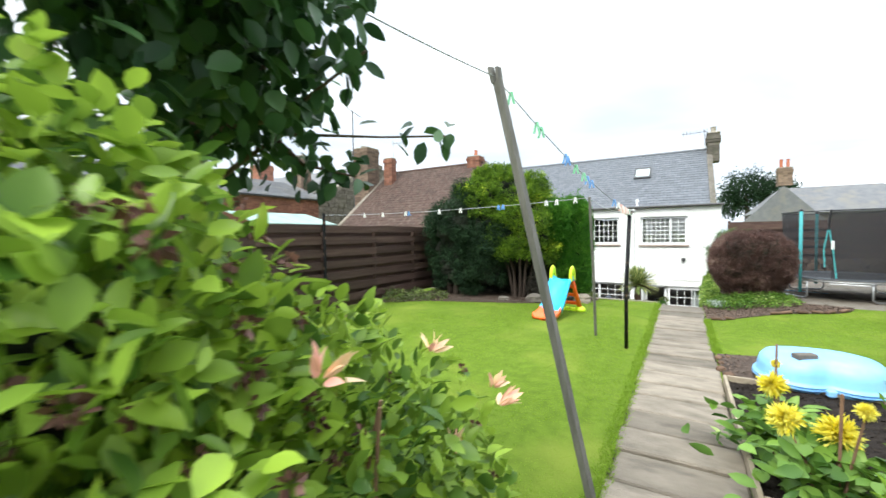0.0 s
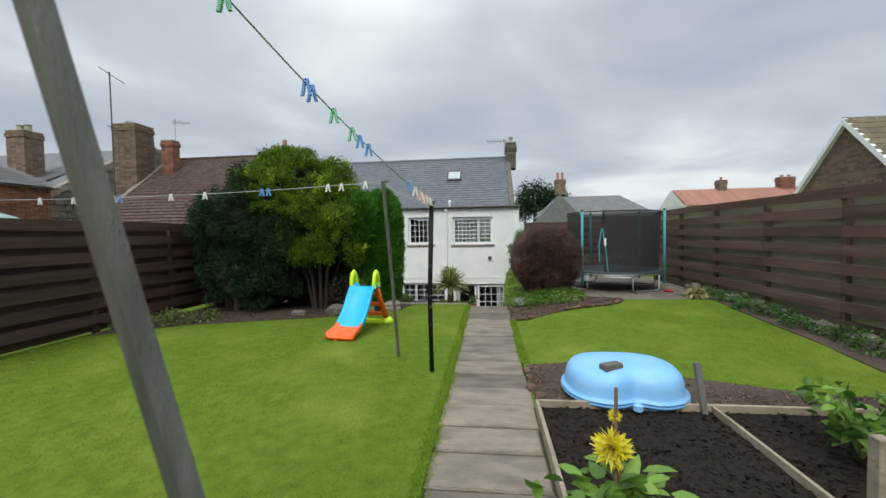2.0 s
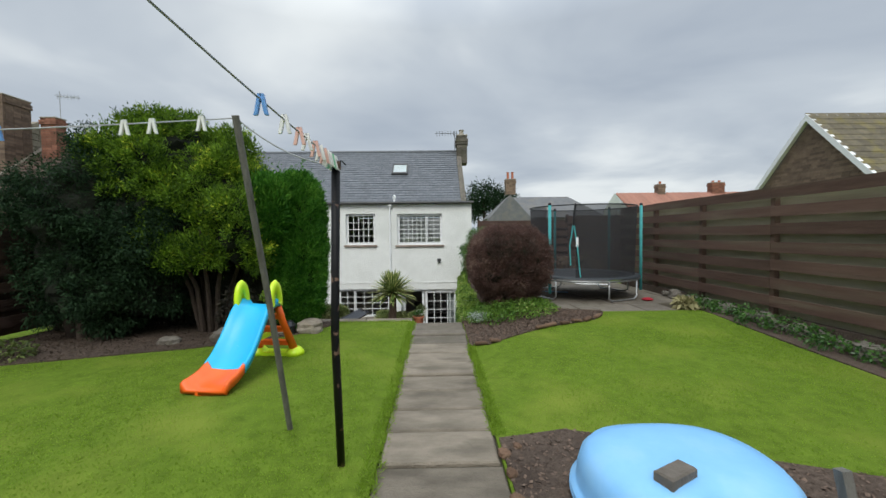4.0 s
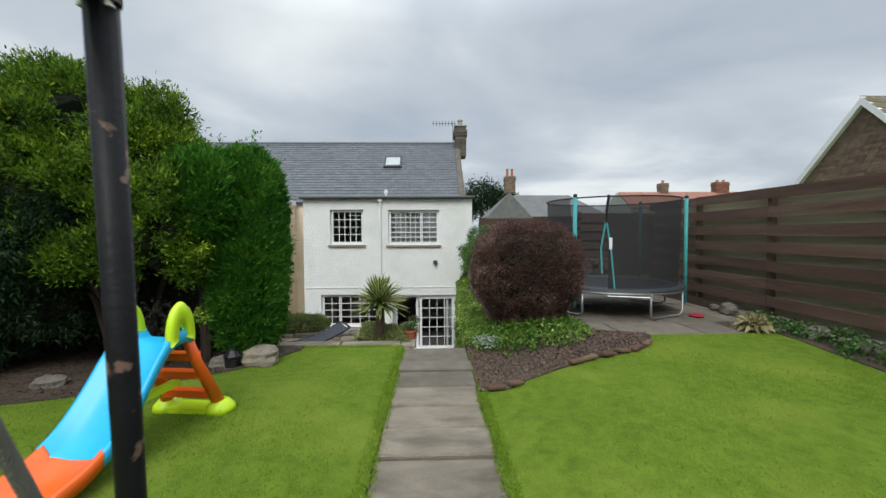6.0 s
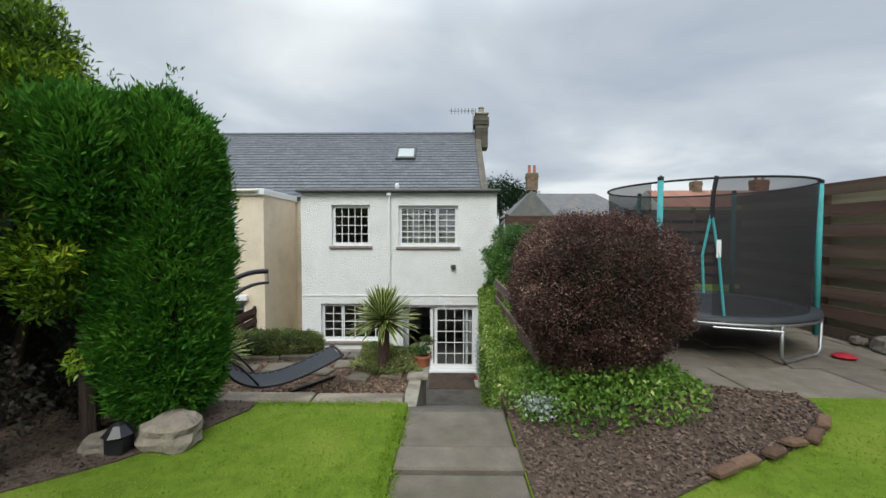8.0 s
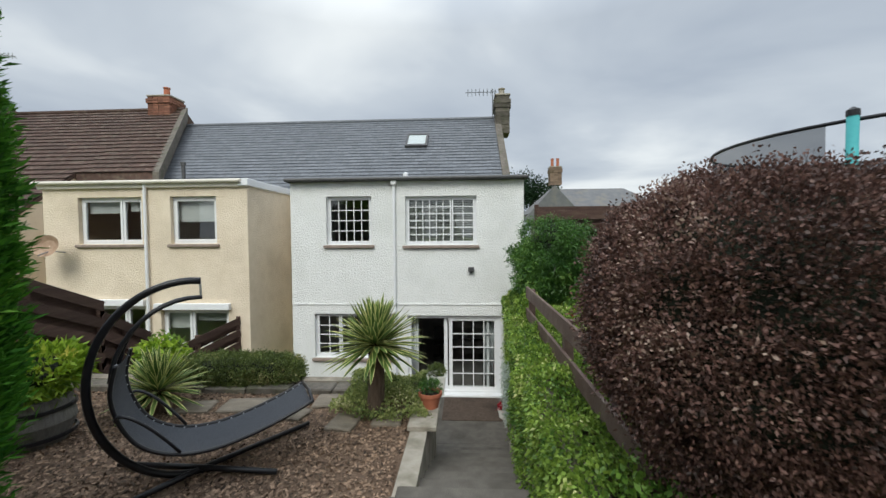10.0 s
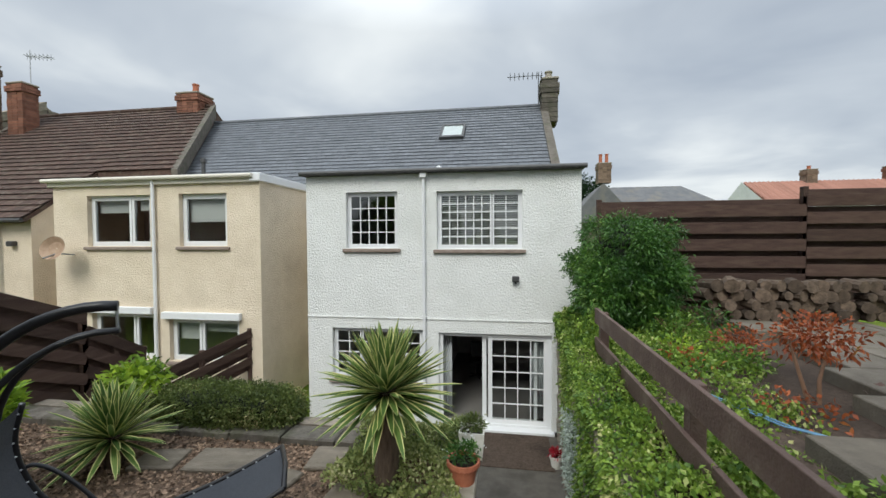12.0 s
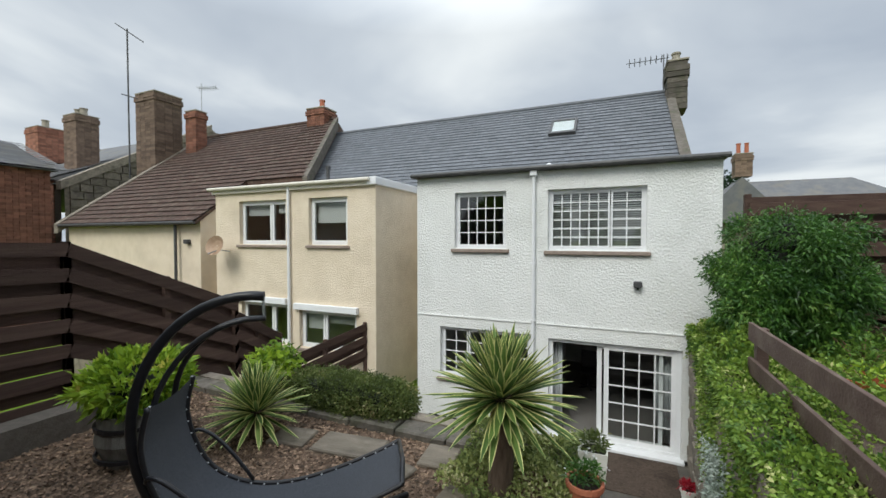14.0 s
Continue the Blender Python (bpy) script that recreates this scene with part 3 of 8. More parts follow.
# ---- white house ----
HX0, HX1, HZ0, HZ1 = -4.67, 1.37, LOW_Z, 2.93
holes = [(-3.72, -2.53, 1.31, 2.56), (-1.65, 0.18, 1.29, 2.54), (-4.08, -1.98, -1.66, -0.50), (-1.62, 0.79, -2.60, -0.54)]
house = thing("house", (-1.65, 3.0, LOW_Z), "white roughcast house with a slate roof and white windows", "house")
part("front_wall", wall_grid(Mesh(), HX0, HX1, HZ0 - 0.1, HZ1, 0.0, 0.30, holes), "render_white", house, "white roughcast wall")
part("side_wall", Mesh().box(HX0, 0.30, HZ0 - 0.1, HX0 + 0.3, 2.6, HZ1), "render_white", house)
part("side_wall", Mesh().box(HX1 - 0.3, 0.30, HZ0 - 0.1, HX1, 2.6, HZ1), "render_white", house)
part("back_wall", Mesh().box(HX0 + 0.3, 5.5, HZ0 - 0.1, HX1 - 0.3, 5.7, 2.6), "dark_room", house, "plain inner wall")
part("ceiling_slab", Mesh().box(HX0 + 0.3, 0.30, -0.25, HX1 - 0.3, 5.5, 0.05), "dark_room", house)
part("floor_slab", Mesh().box(HX0 + 0.3, 0.0, HZ0 - 0.05, HX1 - 0.3, 5.5, LOW_Z + 0.03), "carpet", house, "grey carpeted floor")
part("party_wall", Mesh().box(-2.0, 0.45, LOW_Z + 0.03, -1.85, 5.5, -0.25), "dark_room", house)
part("inner_side_wall", Mesh().box(HX0 + 0.3, 2.6, LOW_Z, HX0 + 0.5, 5.5, 2.6), "dark_room", house)
part("inner_side_wall", Mesh().box(HX1 - 0.5, 2.6, LOW_Z, HX1 - 0.3, 5.5, 2.6), "dark_room", house)
part("flat_roof", Mesh().box(HX0 - 0.06, -0.10, HZ1, HX1 + 0.05, 2.75, HZ1 + 0.10, 0.01), "gutter", house, "dark felt flat roof edge")
part("gutter", Mesh().tube([(HX0 - 0.08, -0.15, HZ1 + 0.05), (HX1 + 0.08, -0.15, HZ1 + 0.05)], 0.05, 10), "gutter", house, "dark gutter")
part("string_course", Mesh().box(HX0, -0.02, -0.26, HX1, 0.0, -0.235), "render_white", house)

RIDGE_Y, RIDGE_Z, EAVE_Y, EAVE_Z = 7.0, 6.45, 2.55, 3.02
RX0, RX1 = -13.0, 1.28


def roof_z(y):
    return EAVE_Z + (y - EAVE_Y) * (RIDGE_Z - EAVE_Z) / (RIDGE_Y - EAVE_Y)


def roof_plane(m, x0, x1, over=0.0, thick=0.12, ey=EAVE_Y, ez=EAVE_Z, ry=RIDGE_Y, rz=RIDGE_Z):
    m.loft([[(x0, ey, ez - thick), (x0, ey, ez), (x0, ry, rz), (x0, 2 * ry - ey, ez), (x0, 2 * ry - ey, ez - thick), (x0, ry, rz - thick)],
            [(x1, ey, ez - thick), (x1, ey, ez), (x1, ry, rz), (x1, 2 * ry - ey, ez), (x1, 2 * ry - ey, ez - thick), (x1, ry, rz - thick)]])
    return m


part("roof_deck", roof_plane(Mesh(), RX0, RX1), "gutter", house)


def slate_rows(m, x0, x1, rows, w, lift, ey, ez, ry, rz, cut=0.0):
    """Courses of slates on the front slope, each course lapping the one below."""
    sl = Vector((0, ry - ey, rz - ez)); run = sl.length; sl.normalize()
    nr = Vector((0, -sl.z, sl.y))
    for r in range(rows):
        a = r / rows * run - 0.03
        b = (r + 1) / rows * run + 0.05
        off = (r % 2) * w / 2
        xe = x1 - cut * r / rows
        k = int((xe - x0) / w) + 1
        for i in range(k + 1):
            xa, xb = max(x0, x0 + i * w - off + 0.004), min(xe, x0 + (i + 1) * w - off - 0.004)
            if xb - xa < 0.03:
                continue
            jit = rng.uniform(0, 0.006)
            lo = Vector((0, ey, ez)) + sl * (a + rng.uniform(-0.008, 0.008)) + nr * (lift + 0.012 + jit)
            hi = Vector((0, ey, ez)) + sl * min(b, run) + nr * (lift * 0.35)
            t = nr * 0.012
            m.add([(xa, *(lo - t).yz), (xb, *(lo - t).yz), (xb, *lo.yz), (xa, *lo.yz), (xa, *hi.yz), (xb, *hi.yz)], [(0, 1, 2, 3), (3, 2, 5, 4)])
    return m


slates = part("slating", slate_rows(Mesh(), RX0, RX1 - 0.12, 24, 0.30, 0.025, EAVE_Y, EAVE_Z, RIDGE_Y, RIDGE_Z), "slate", house, "grey lapped slates")
tagged(slates, kind="stuff")
part("ridge", Mesh().tube([(RX0, RIDGE_Y, RIDGE_Z + 0.02), (RX1, RIDGE_Y, RIDGE_Z + 0.02)], 0.09, 8), "slate", house, "grey ridge tiles")
m = Mesh().loft([[(RX1 - 0.16, y, roof_z(y) - 0.35), (RX1 + 0.09, y, roof_z(y) - 0.35), (RX1 + 0.09, y, roof_z(y) + 0.10 + 0.015 * math.sin(k * 2.1)), (RX1 - 0.16, y, roof_z(y) + 0.10)] for k, y in enumerate(np.linspace(EAVE_Y - 0.05, RIDGE_Y, 17))])
part("gable_skew", m, "stone_dark", house, "mossy stone gable coping")
m = Mesh()
m.add([(RX1 + 0.02, EAVE_Y, -2.7), (RX1 + 0.02, 11.5, -2.7), (RX1 + 0.02, 11.45, EAVE_Z), (RX1 + 0.02, RIDGE_Y, RIDGE_Z), (RX1 + 0.02, EAVE_Y, EAVE_Z)], [(0, 1, 2, 3, 4)])
part("gable_wall", m, "stone", house)
part("main_wall", Mesh().box(RX0, 2.62, -2.7, HX0, 2.9, EAVE_Z - 0.1), "render_cream", house)


def chimney(parent, x0, x1, y0, y1, z0, z1, mat, pots=(), pot_mat="terracotta", course=0.09):
    """A stack of courses with a projecting cap and pots."""
    st = part("chimney", Mesh().box(x0 + 0.015, y0 + 0.015, z0, x1 - 0.015, y1 - 0.015, z1 - 0.02), "mortar_dark", parent, "square masonry chimney")
    m = Mesh()
    n = max(3, int((z1 - z0) / course))
    for i in range(n):
        za, zb = z0 + i * (z1 - z0) / n + 0.008, z0 + (i + 1) * (z1 - z0) / n - 0.006
        pr = 0.05 if n - 3 <= i < n - 1 else 0.0
        for xa, xb, ya, yb, ax in ((x0, x1, y0, y0 + 0.1, 0), (x0, x1, y1 - 0.1, y1, 0), (x0, x0 + 0.1, y0 + 0.1, y1 - 0.1, 1), (x1 - 0.1, x1, y0 + 0.1, y1 - 0.1, 1)):
            L = (xb - xa) if ax == 0 else (yb - ya)
            k = max(1, round(L / (course * 2.6)))
            for j in range(k):
                a, b = j / k * L + 0.006, (j + 1) / k * L - 0.006
                e = rng.uniform(-0.006, 0.012)
                if ax == 0:
                    m.box(xa + a - (pr if j == 0 else 0), ya - pr - e if ya == y0 else ya, za, xa + b + (pr if j == k - 1 else 0), yb + pr + e if yb == y1 else yb, zb)
                else:
                    m.box(xa - pr - e if xa == x0 else xa, ya + a, za, xb + pr + e if xb == x1 else xb, ya + b, zb)
    tagged(part("brickwork", m, mat, st), kind="stuff")
    part("chimney_cap", Mesh().box(x0 - 0.03, y0 - 0.03, z1 - 0.02, x1 + 0.03, y1 + 0.03, z1 + 0.05, 0.015), "concrete", st)
    for px, py, ph, pr in pots:
        part("chimney_pot", Mesh().lathe(px, py, [(pr * 1.15, z1 + 0.04), (pr, z1 + 0.1), (pr * 0.9, z1 + ph - 0.06), (pr * 1.1, z1 + ph - 0.05), (pr * 1.1, z1 + ph), (pr * 0.7, z1 + ph)], 14), pot_mat, st, smooth=False)
    return st


chimney(house, 1.14, 1.72, 6.4, 7.3, 5.7, 7.25, "stone_dark", [(1.43, 6.85, 0.40, 0.13)], "concrete", 0.16)


def window(parent, x0, x1, z0, z1, y, lights, reveal=0.12, sill=True, name="window", blind=False, frame=0.055, mat="upvc", f=0.035):
    """A window in a wall's opening: frame, lights with bars, panes, sill. lights: (x0, x1, columns, rows) as shares of the width."""
    yy = y + reveal
    w = part(name, Mesh().box(x0, yy, z0, x0 + frame, yy + 0.07, z1).box(x1 - frame, yy, z0, x1, yy + 0.07, z1)
             .box(x0 + frame, yy, z0, x1 - frame, yy + 0.07, z0 + frame).box(x0 + frame, yy, z1 - frame, x1 - frame, yy + 0.07, z1), mat, parent, "white window frame")
    ix0, ix1, iz0, iz1 = x0 + frame, x1 - frame, z0 + frame, z1 - frame
    for a, b, cols, rows in lights:
        xa, xb = ix0 + a * (ix1 - ix0), ix0 + b * (ix1 - ix0)
        part("sash", Mesh().box(xa, yy - 0.015, iz0, xa + f, yy + 0.05, iz1).box(xb - f, yy - 0.015, iz0, xb, yy + 0.05, iz1)
             .box(xa + f, yy - 0.015, iz0, xb - f, yy + 0.05, iz0 + f).box(xa + f, yy - 0.015, iz1 - f, xb - f, yy + 0.05, iz1), mat, w)
        g = part("pane", Mesh().add([(xa + f, yy + 0.02, iz0 + f), (xb - f, yy + 0.02, iz0 + f), (xb - f, yy + 0.02, iz1 - f), (xa + f, yy + 0.02, iz1 - f)], [(0, 1, 2, 3)]), "glass", w, "clear pane")
        g.visible_shadow = False
        for c in range(1, cols):
            xc = xa + f + (xb - xa - 2 * f) * c / cols
            part("glazing_bar", Mesh().box(xc - 0.011, yy + 0.004, iz0 + f, xc + 0.011, yy + 0.036, iz1 - f), mat, w)
        for r in range(1, rows):
            zc = iz0 + f + (iz1 - iz0 - 2 * f) * r / rows
            part("glazing_bar", Mesh().box(xa + f, yy + 0.006, zc - 0.011, xb - f, yy + 0.034, zc + 0.011), mat, w)
    if sill:
        part("sill", Mesh().box(x0 - 0.07, y - 0.07, z0 - 0.09, x1 + 0.07, y + reveal, z0 - 0.012, 0.012), "sill", w, "stone sill")
    if blind:
        n = int((z1 - z0) / 0.046)
        for i in range(n):
            z = z0 + 0.05 + i * 0.046
            part("blind_slat", Mesh().box(x0 + 0.06, yy + 0.10, z, x1 - 0.06, yy + 0.125, z + 0.019), "blind", w)
    return w


window(house, -3.72, -2.53, 1.31, 2.56, 0.0, [(0, 1, 5, 4)])
window(house, -1.65, 0.18, 1.29, 2.54, 0.0, [(0, 0.655, 6, 6), (0.665, 1, 2, 6)], blind=True)
window(house, -4.08, -1.98, -1.66, -0.50, 0.0, [(0, 0.30, 2, 4), (0.31, 1, 4, 4)])
# sliding door: one leaf slid open behind the fixed, barred one
door = part("sliding_door", Mesh().box(-1.62, 0.08, -2.60, -1.54, 0.20, -0.54).box(0.70, 0.08, -2.60, 0.79, 0.20, -0.54)
            .box(-1.54, 0.08, -0.62, 0.70, 0.20, -0.54).box(-1.54, 0.08, -2.60, 0.70, 0.20, -2.52), "upvc", house, "white sliding patio door, open")
for xa, xb, yy, cols in ((-0.55, 0.70, 0.10, 4), (-0.68, 0.50, 0.155, 1)):
    leaf = part("door_leaf", Mesh().box(xa, yy, -2.52, xa + 0.09, yy + 0.045, -0.62).box(xb - 0.07, yy, -2.52, xb, yy + 0.045, -0.62)
                .box(xa + 0.09, yy, -2.52, xb - 0.07, yy + 0.045, -2.43).box(xa + 0.09, yy, -0.69, xb - 0.07, yy + 0.045, -0.62), "upvc", door)
    if cols > 1:
        g = part("pane", Mesh().add([(xa + 0.09, yy + 0.022, -2.43), (xb - 0.07, yy + 0.022, -2.43), (xb - 0.07, yy + 0.022, -0.69), (xa + 0.09, yy + 0.022, -0.69)], [(0, 1, 2, 3)]), "glass", door, "clear pane")
        g.visible_shadow = False
        for c in range(1, cols):
            xc = xa + 0.09 + (xb - xa - 0.16) * c / cols
            part("glazing_bar", Mesh().box(xc - 0.011, yy + 0.004, -2.43, xc + 0.011, yy + 0.040, -0.69), "upvc", door)
        for r in range(1, 5):
            zc = -2.43 + 1.74 * r / 5
            part("glazing_bar", Mesh().box(xa + 0.09, yy + 0.006, zc - 0.011, xb - 0.07, yy + 0.038, zc + 0.011), "upvc", door)
part("door_step", Mesh().box(-1.66, -0.12, LOW_Z - 0.02, 0.84, 0.075, -2.57, 0.012), "upvc", house, "white door sill")


def pleated(x0, x1, y, z0, z1, folds):
    """A hanging cloth: one sheet with thickness, waved in plan."""
    n = folds * 6
    wave = [(x0 + (x1 - x0) * k / n, y + 0.03 * math.sin(2 * math.pi * folds * k / n)) for k in range(n + 1)]
    plan = wave + [(x, yy + 0.006) for x, yy in reversed(wave)]
    return Mesh().loft([[(x, yy, z) for x, yy in plan] for z in (z0, z1)])


part("curtain", pleated(0.36, 0.69, 0.41, -2.50, -0.60, 5), "curtain", house, "grey pleated curtain", True)
part("curtain", pleated(-1.60, -1.38, 0.41, -2.55, -0.60, 4), "curtain", house, "grey pleated curtain", True)
# downpipe, lamp, skylight
part("downpipe", Mesh().tube([(-1.93, -0.07, 2.9), (-1.93, -0.07, -2.55)], 0.035, 8).box(-2.0, -0.14, 2.83, -1.86, 0.0, 3.0, 0.01)
     .box(-1.98, -0.10, 1.0, -1.88, 0.0, 1.03).box(-1.98, -0.10, -0.2, -1.88, 0.0, -0.17), "upvc", house, "white downpipe")
part("flood_lamp", Mesh().box(-0.04, -0.13, 0.60, 0.11, -0.04, 0.72, 0.015).box(0.015, -0.05, 0.55, 0.055, 0.0, 0.62), "gutter", house, "small dark floodlight")
sl = Vector((0, RIDGE_Y - EAVE_Y, RIDGE_Z - EAVE_Z)).normalized()
nr = Vector((0, -sl.z, sl.y))


def on_roof(m, x0, x1, y0, y1, a, b):
    vs = []
    for h in (a, b):
        for x, y in ((x0, y0), (x1, y0), (x1, y1), (x0, y1)):
            p = Vector((x, y, roof_z(y))) + nr * h
            vs.append(tuple(p))
    return m.add(vs, [(3, 2, 1, 0), (4, 5, 6, 7), (0, 1, 5, 4), (1, 2, 6, 5), (2, 3, 7, 6), (3, 0, 4, 7)])


m = Mesh()
on_roof(m, -2.38, -1.54, 4.88, 4.98, 0.02, 0.13); on_roof(m, -2.38, -1.54, 5.66, 5.75, 0.02, 0.13)
on_roof(m, -2.38, -2.30, 4.98, 5.66, 0.02, 0.13); on_roof(m, -1.62, -1.54, 4.98, 5.66, 0.02, 0.13)
skylight = part("skylight", m, "gutter", house, "grey roof window")
part("pane", Mesh().add([tuple(Vector((x, y, roof_z(y))) + nr * 0.11) for x, y in ((-2.30, 4.98), (-1.62, 4.98), (-1.62, 5.66), (-2.30, 5.66))], [(0, 1, 2, 3)]), "glass", skylight)
# added white sheet paints the reflected sky into the pane
part("skylight_lining", on_roof(Mesh(), -2.30, -1.62, 4.98, 5.66, 0.085, 0.095), "upvc", skylight, "white sheet standing in for the sky's reflection")
part("soil_vent", Mesh().tube([(-2.0, 2.45, 2.9), (-2.0, 2.45, 3.42)], 0.05, 8).lathe(-2.0, 2.45, [(0.08, 3.38), (0.08, 3.5), (0.02, 3.54)], 10), "upvc", house)
part("flue", Mesh().tube([(-9.75, 3.0, 3.3), (-9.75, 3.0, 4.05)], 0.06, 8).lathe(-9.75, 3.0, [(0.09, 3.98), (0.09, 4.1), (0.02, 4.13)], 10), "gutter", house)


def aerial(parent, base, height, length, turn, n=7, mat="galv"):
    """A comb-shaped television aerial on a mast."""
    x, y, z = base
    d = Vector((math.cos(turn), math.sin(turn), 0)); s = Vector((-d.y, d.x, 0))
    m = Mesh().tube([(x, y, z), (x, y, z + height)], 0.018, 6)
    top = Vector((x, y, z + height * 0.9))
    m.tube([tuple(top - d * 0.15), tuple(top + d * length)], 0.012, 6)
    for i in range(n):
        p = top + d * (length * i / (n - 1) - 0.1)
        m.tube([tuple(p - s * 0.22), tuple(p + s * 0.22)], 0.011, 5)
        m.tube([tuple(p - Vector((0, 0, 0.14))), tuple(p + Vector((0, 0, 0.14)))], 0.010, 5)
    return part("aerial", m, mat, parent, "thin metal television aerial")


aerial(house, (1.02, 6.3, 6.3), 1.15, 1.1, math.pi, 8, "gutter")

# ---- cream house ----
AX0, AX1, AZ1 = -11.55, -5.83, 2.85
annex = thing("house", (-8.7, 1.5, LOW_Z), "cream roughcast house with a flat roof and white windows", "house")
aholes = [(-10.55, -8.75, 1.36, 2.62), (-7.95, -6.68, 1.36, 2.62), (-10.5, -8.72, -1.45, -0.30), (-8.3, -6.42, -1.45, -0.40)]
part("front_wall", wall_grid(Mesh(), AX0, AX1, HZ0 - 0.1, AZ1, 0.0, 0.28, aholes), "render_cream", annex, "cream roughcast wall")
part("side_wall", Mesh().box(AX1 - 0.28, 0.28, HZ0 - 0.1, AX1, 2.62, AZ1), "render_cream", annex)
part("side_wall", Mesh().box(AX0, 0.28, HZ0 - 0.1, AX0 + 0.28, 2.62, AZ1), "render_cream", annex)
part("inner_wall", Mesh().box(AX0 + 0.28, 2.3, HZ0, AX1 - 0.28, 2.4, AZ1), "dark_room", annex)
part("lower_floor", Mesh().box(AX0 + 0.28, 0.28, -2.6, AX1 - 0.28, 2.3, -2.5), "carpet", annex)
part("inner_floor", Mesh().box(AX0 + 0.28, 0.28, 0.0, AX1 - 0.28, 2.3, 0.2), "dark_room", annex)
part("fascia", Mesh().box(AX0 - 0.08, -0.08, AZ1, AX1 + 0.04, 2.6, AZ1 + 0.17, 0.01), "paint_cream", annex, "cream fascia board")
part("verge_board", Mesh().box(AX1 - 0.2, -0.10, AZ1 + 0.02, AX1 + 0.07, 2.6, AZ1 + 0.21, 0.01), "upvc", annex, "white verge board")
part("gutter", Mesh().tube([(AX0 - 0.15, -0.14, AZ1 + 0.15), (AX1 - 0.1, -0.14, AZ1 + 0.15)], 0.05, 10), "paint_cream", annex, "cream gutter")
part("downpipe", Mesh().tube([(-8.6, -0.07, AZ1 + 0.1), (-8.6, -0.07, -2.4)], 0.04, 8), "upvc", annex, "white downpipe")
window(annex, -10.55, -8.75, 1.36, 2.62, 0.0, [(0, 0.66, 1, 1), (0.67, 1, 1, 1)], f=0.065)
window(annex, -7.95, -6.68, 1.36, 2.62, 0.0, [(0, 1, 1, 1)], f=0.065)
window(annex, -10.5, -8.72, -1.45, -0.30, 0.0, [(0, 0.66, 1, 1), (0.67, 1, 1, 1)], f=0.065)
window(annex, -8.3, -6.42, -1.45, -0.40, 0.0, [(0, 0.42, 1, 1), (0.43, 1, 1, 1)], f=0.065)
part("lintel", Mesh().box(-10.62, -0.12, -0.30, -8.70, 0.0, -0.13, 0.01), "upvc", annex, "white window hood")
part("lintel", Mesh().box(-8.42, -0.12, -0.40, -6.34, 0.0, -0.23, 0.01), "upvc", annex, "white window hood")
for xa, xb, z, h in ((-10.45, -9.35, 2.2, 0.36), (-9.25, -8.85, 2.25, 0.3), (-7.85, -6.78, 1.95, 0.6), (-8.2, -7.5, -0.95, 0.45), (-7.45, -6.5, -0.75, 0.25)):
    part("roller_blind", Mesh().box(xa, 0.24, z, xb, 0.25, z + h), "blind", annex, "pale roller blind")
m = Mesh().lathe(-10.9, -0.55, [(0.02, 1.2), (0.2, 1.22), (0.36, 1.3)], 20, cap=False)
dish = Mesh()
for px, py, pz in m.v:
    q = Matrix.Rotation(radians(78), 3, "X") @ Vector((px + 10.9, py + 0.55, pz - 1.2))
    dish.v.append((q.x - 10.95, q.y - 0.42, q.z * 0.8 + 1.32))
dish.f = m.f
dish_ob = part("satellite_dish", dish, "dish", annex, "rusty satellite dish")
part("bracket", Mesh().tube([(-10.95, -0.02, 1.15), (-10.95, -0.4, 1.2), (-10.9, -0.75, 1.1)], 0.02, 6), "galv", dish_ob)

# ---- fences ----
def board_fence(name, x, y0, y1, z0, tops, board, pitch, mat, back, label, side, posts=1.8):
    """Horizontal boards in front of the posts, and others behind that close the gaps. side: +1 when seen from greater x."""
    f = thing(name, (x, (y0 + y1) / 2, z0), label, "fence")
    n = max(1, round((y1 - y0) / posts))
    for b in range(n):
        ya, yb = y0 + (y1 - y0) * b / n, y0 + (y1 - y0) * (b + 1) / n
        part("post", Mesh().box(x - 0.045, ya - 0.045, z0 - 0.3, x + 0.045, ya + 0.045, tops - 0.02, 0.008), mat, f)
        z, k = tops, 0
        while z - board > z0 - 0.02:
            e, tip = rng.uniform(-0.008, 0.008), rng.uniform(-0.006, 0.006)
            part("board", Mesh().beam((x + side * 0.062, ya + 0.003, z - board / 2 + e), (x + side * 0.062, yb - 0.003, z - board / 2 + e + tip), 0.028, board), mat, f)
            zb = z - board - (pitch - board) / 2
            part("board", Mesh().beam((x - side * 0.062, ya + 0.003, zb), (x - side * 0.062, yb - 0.003, zb + tip), 0.028, board), back, f)
            z -= pitch
    return f


board_fence("fence", -7.2, -19.0, -8.2, 0.06, 2.12, 0.175, 0.285, "fence", "fence", "dark brown hit-and-miss board fence", 1, 1.8)
board_fence("fence", 5.4, -22.0, -4.6, 0.26, 2.37, 0.17, 0.29, "fence_r", "fence_back", "weathered brown hit-and-miss board fence on stones", -1, 1.83)


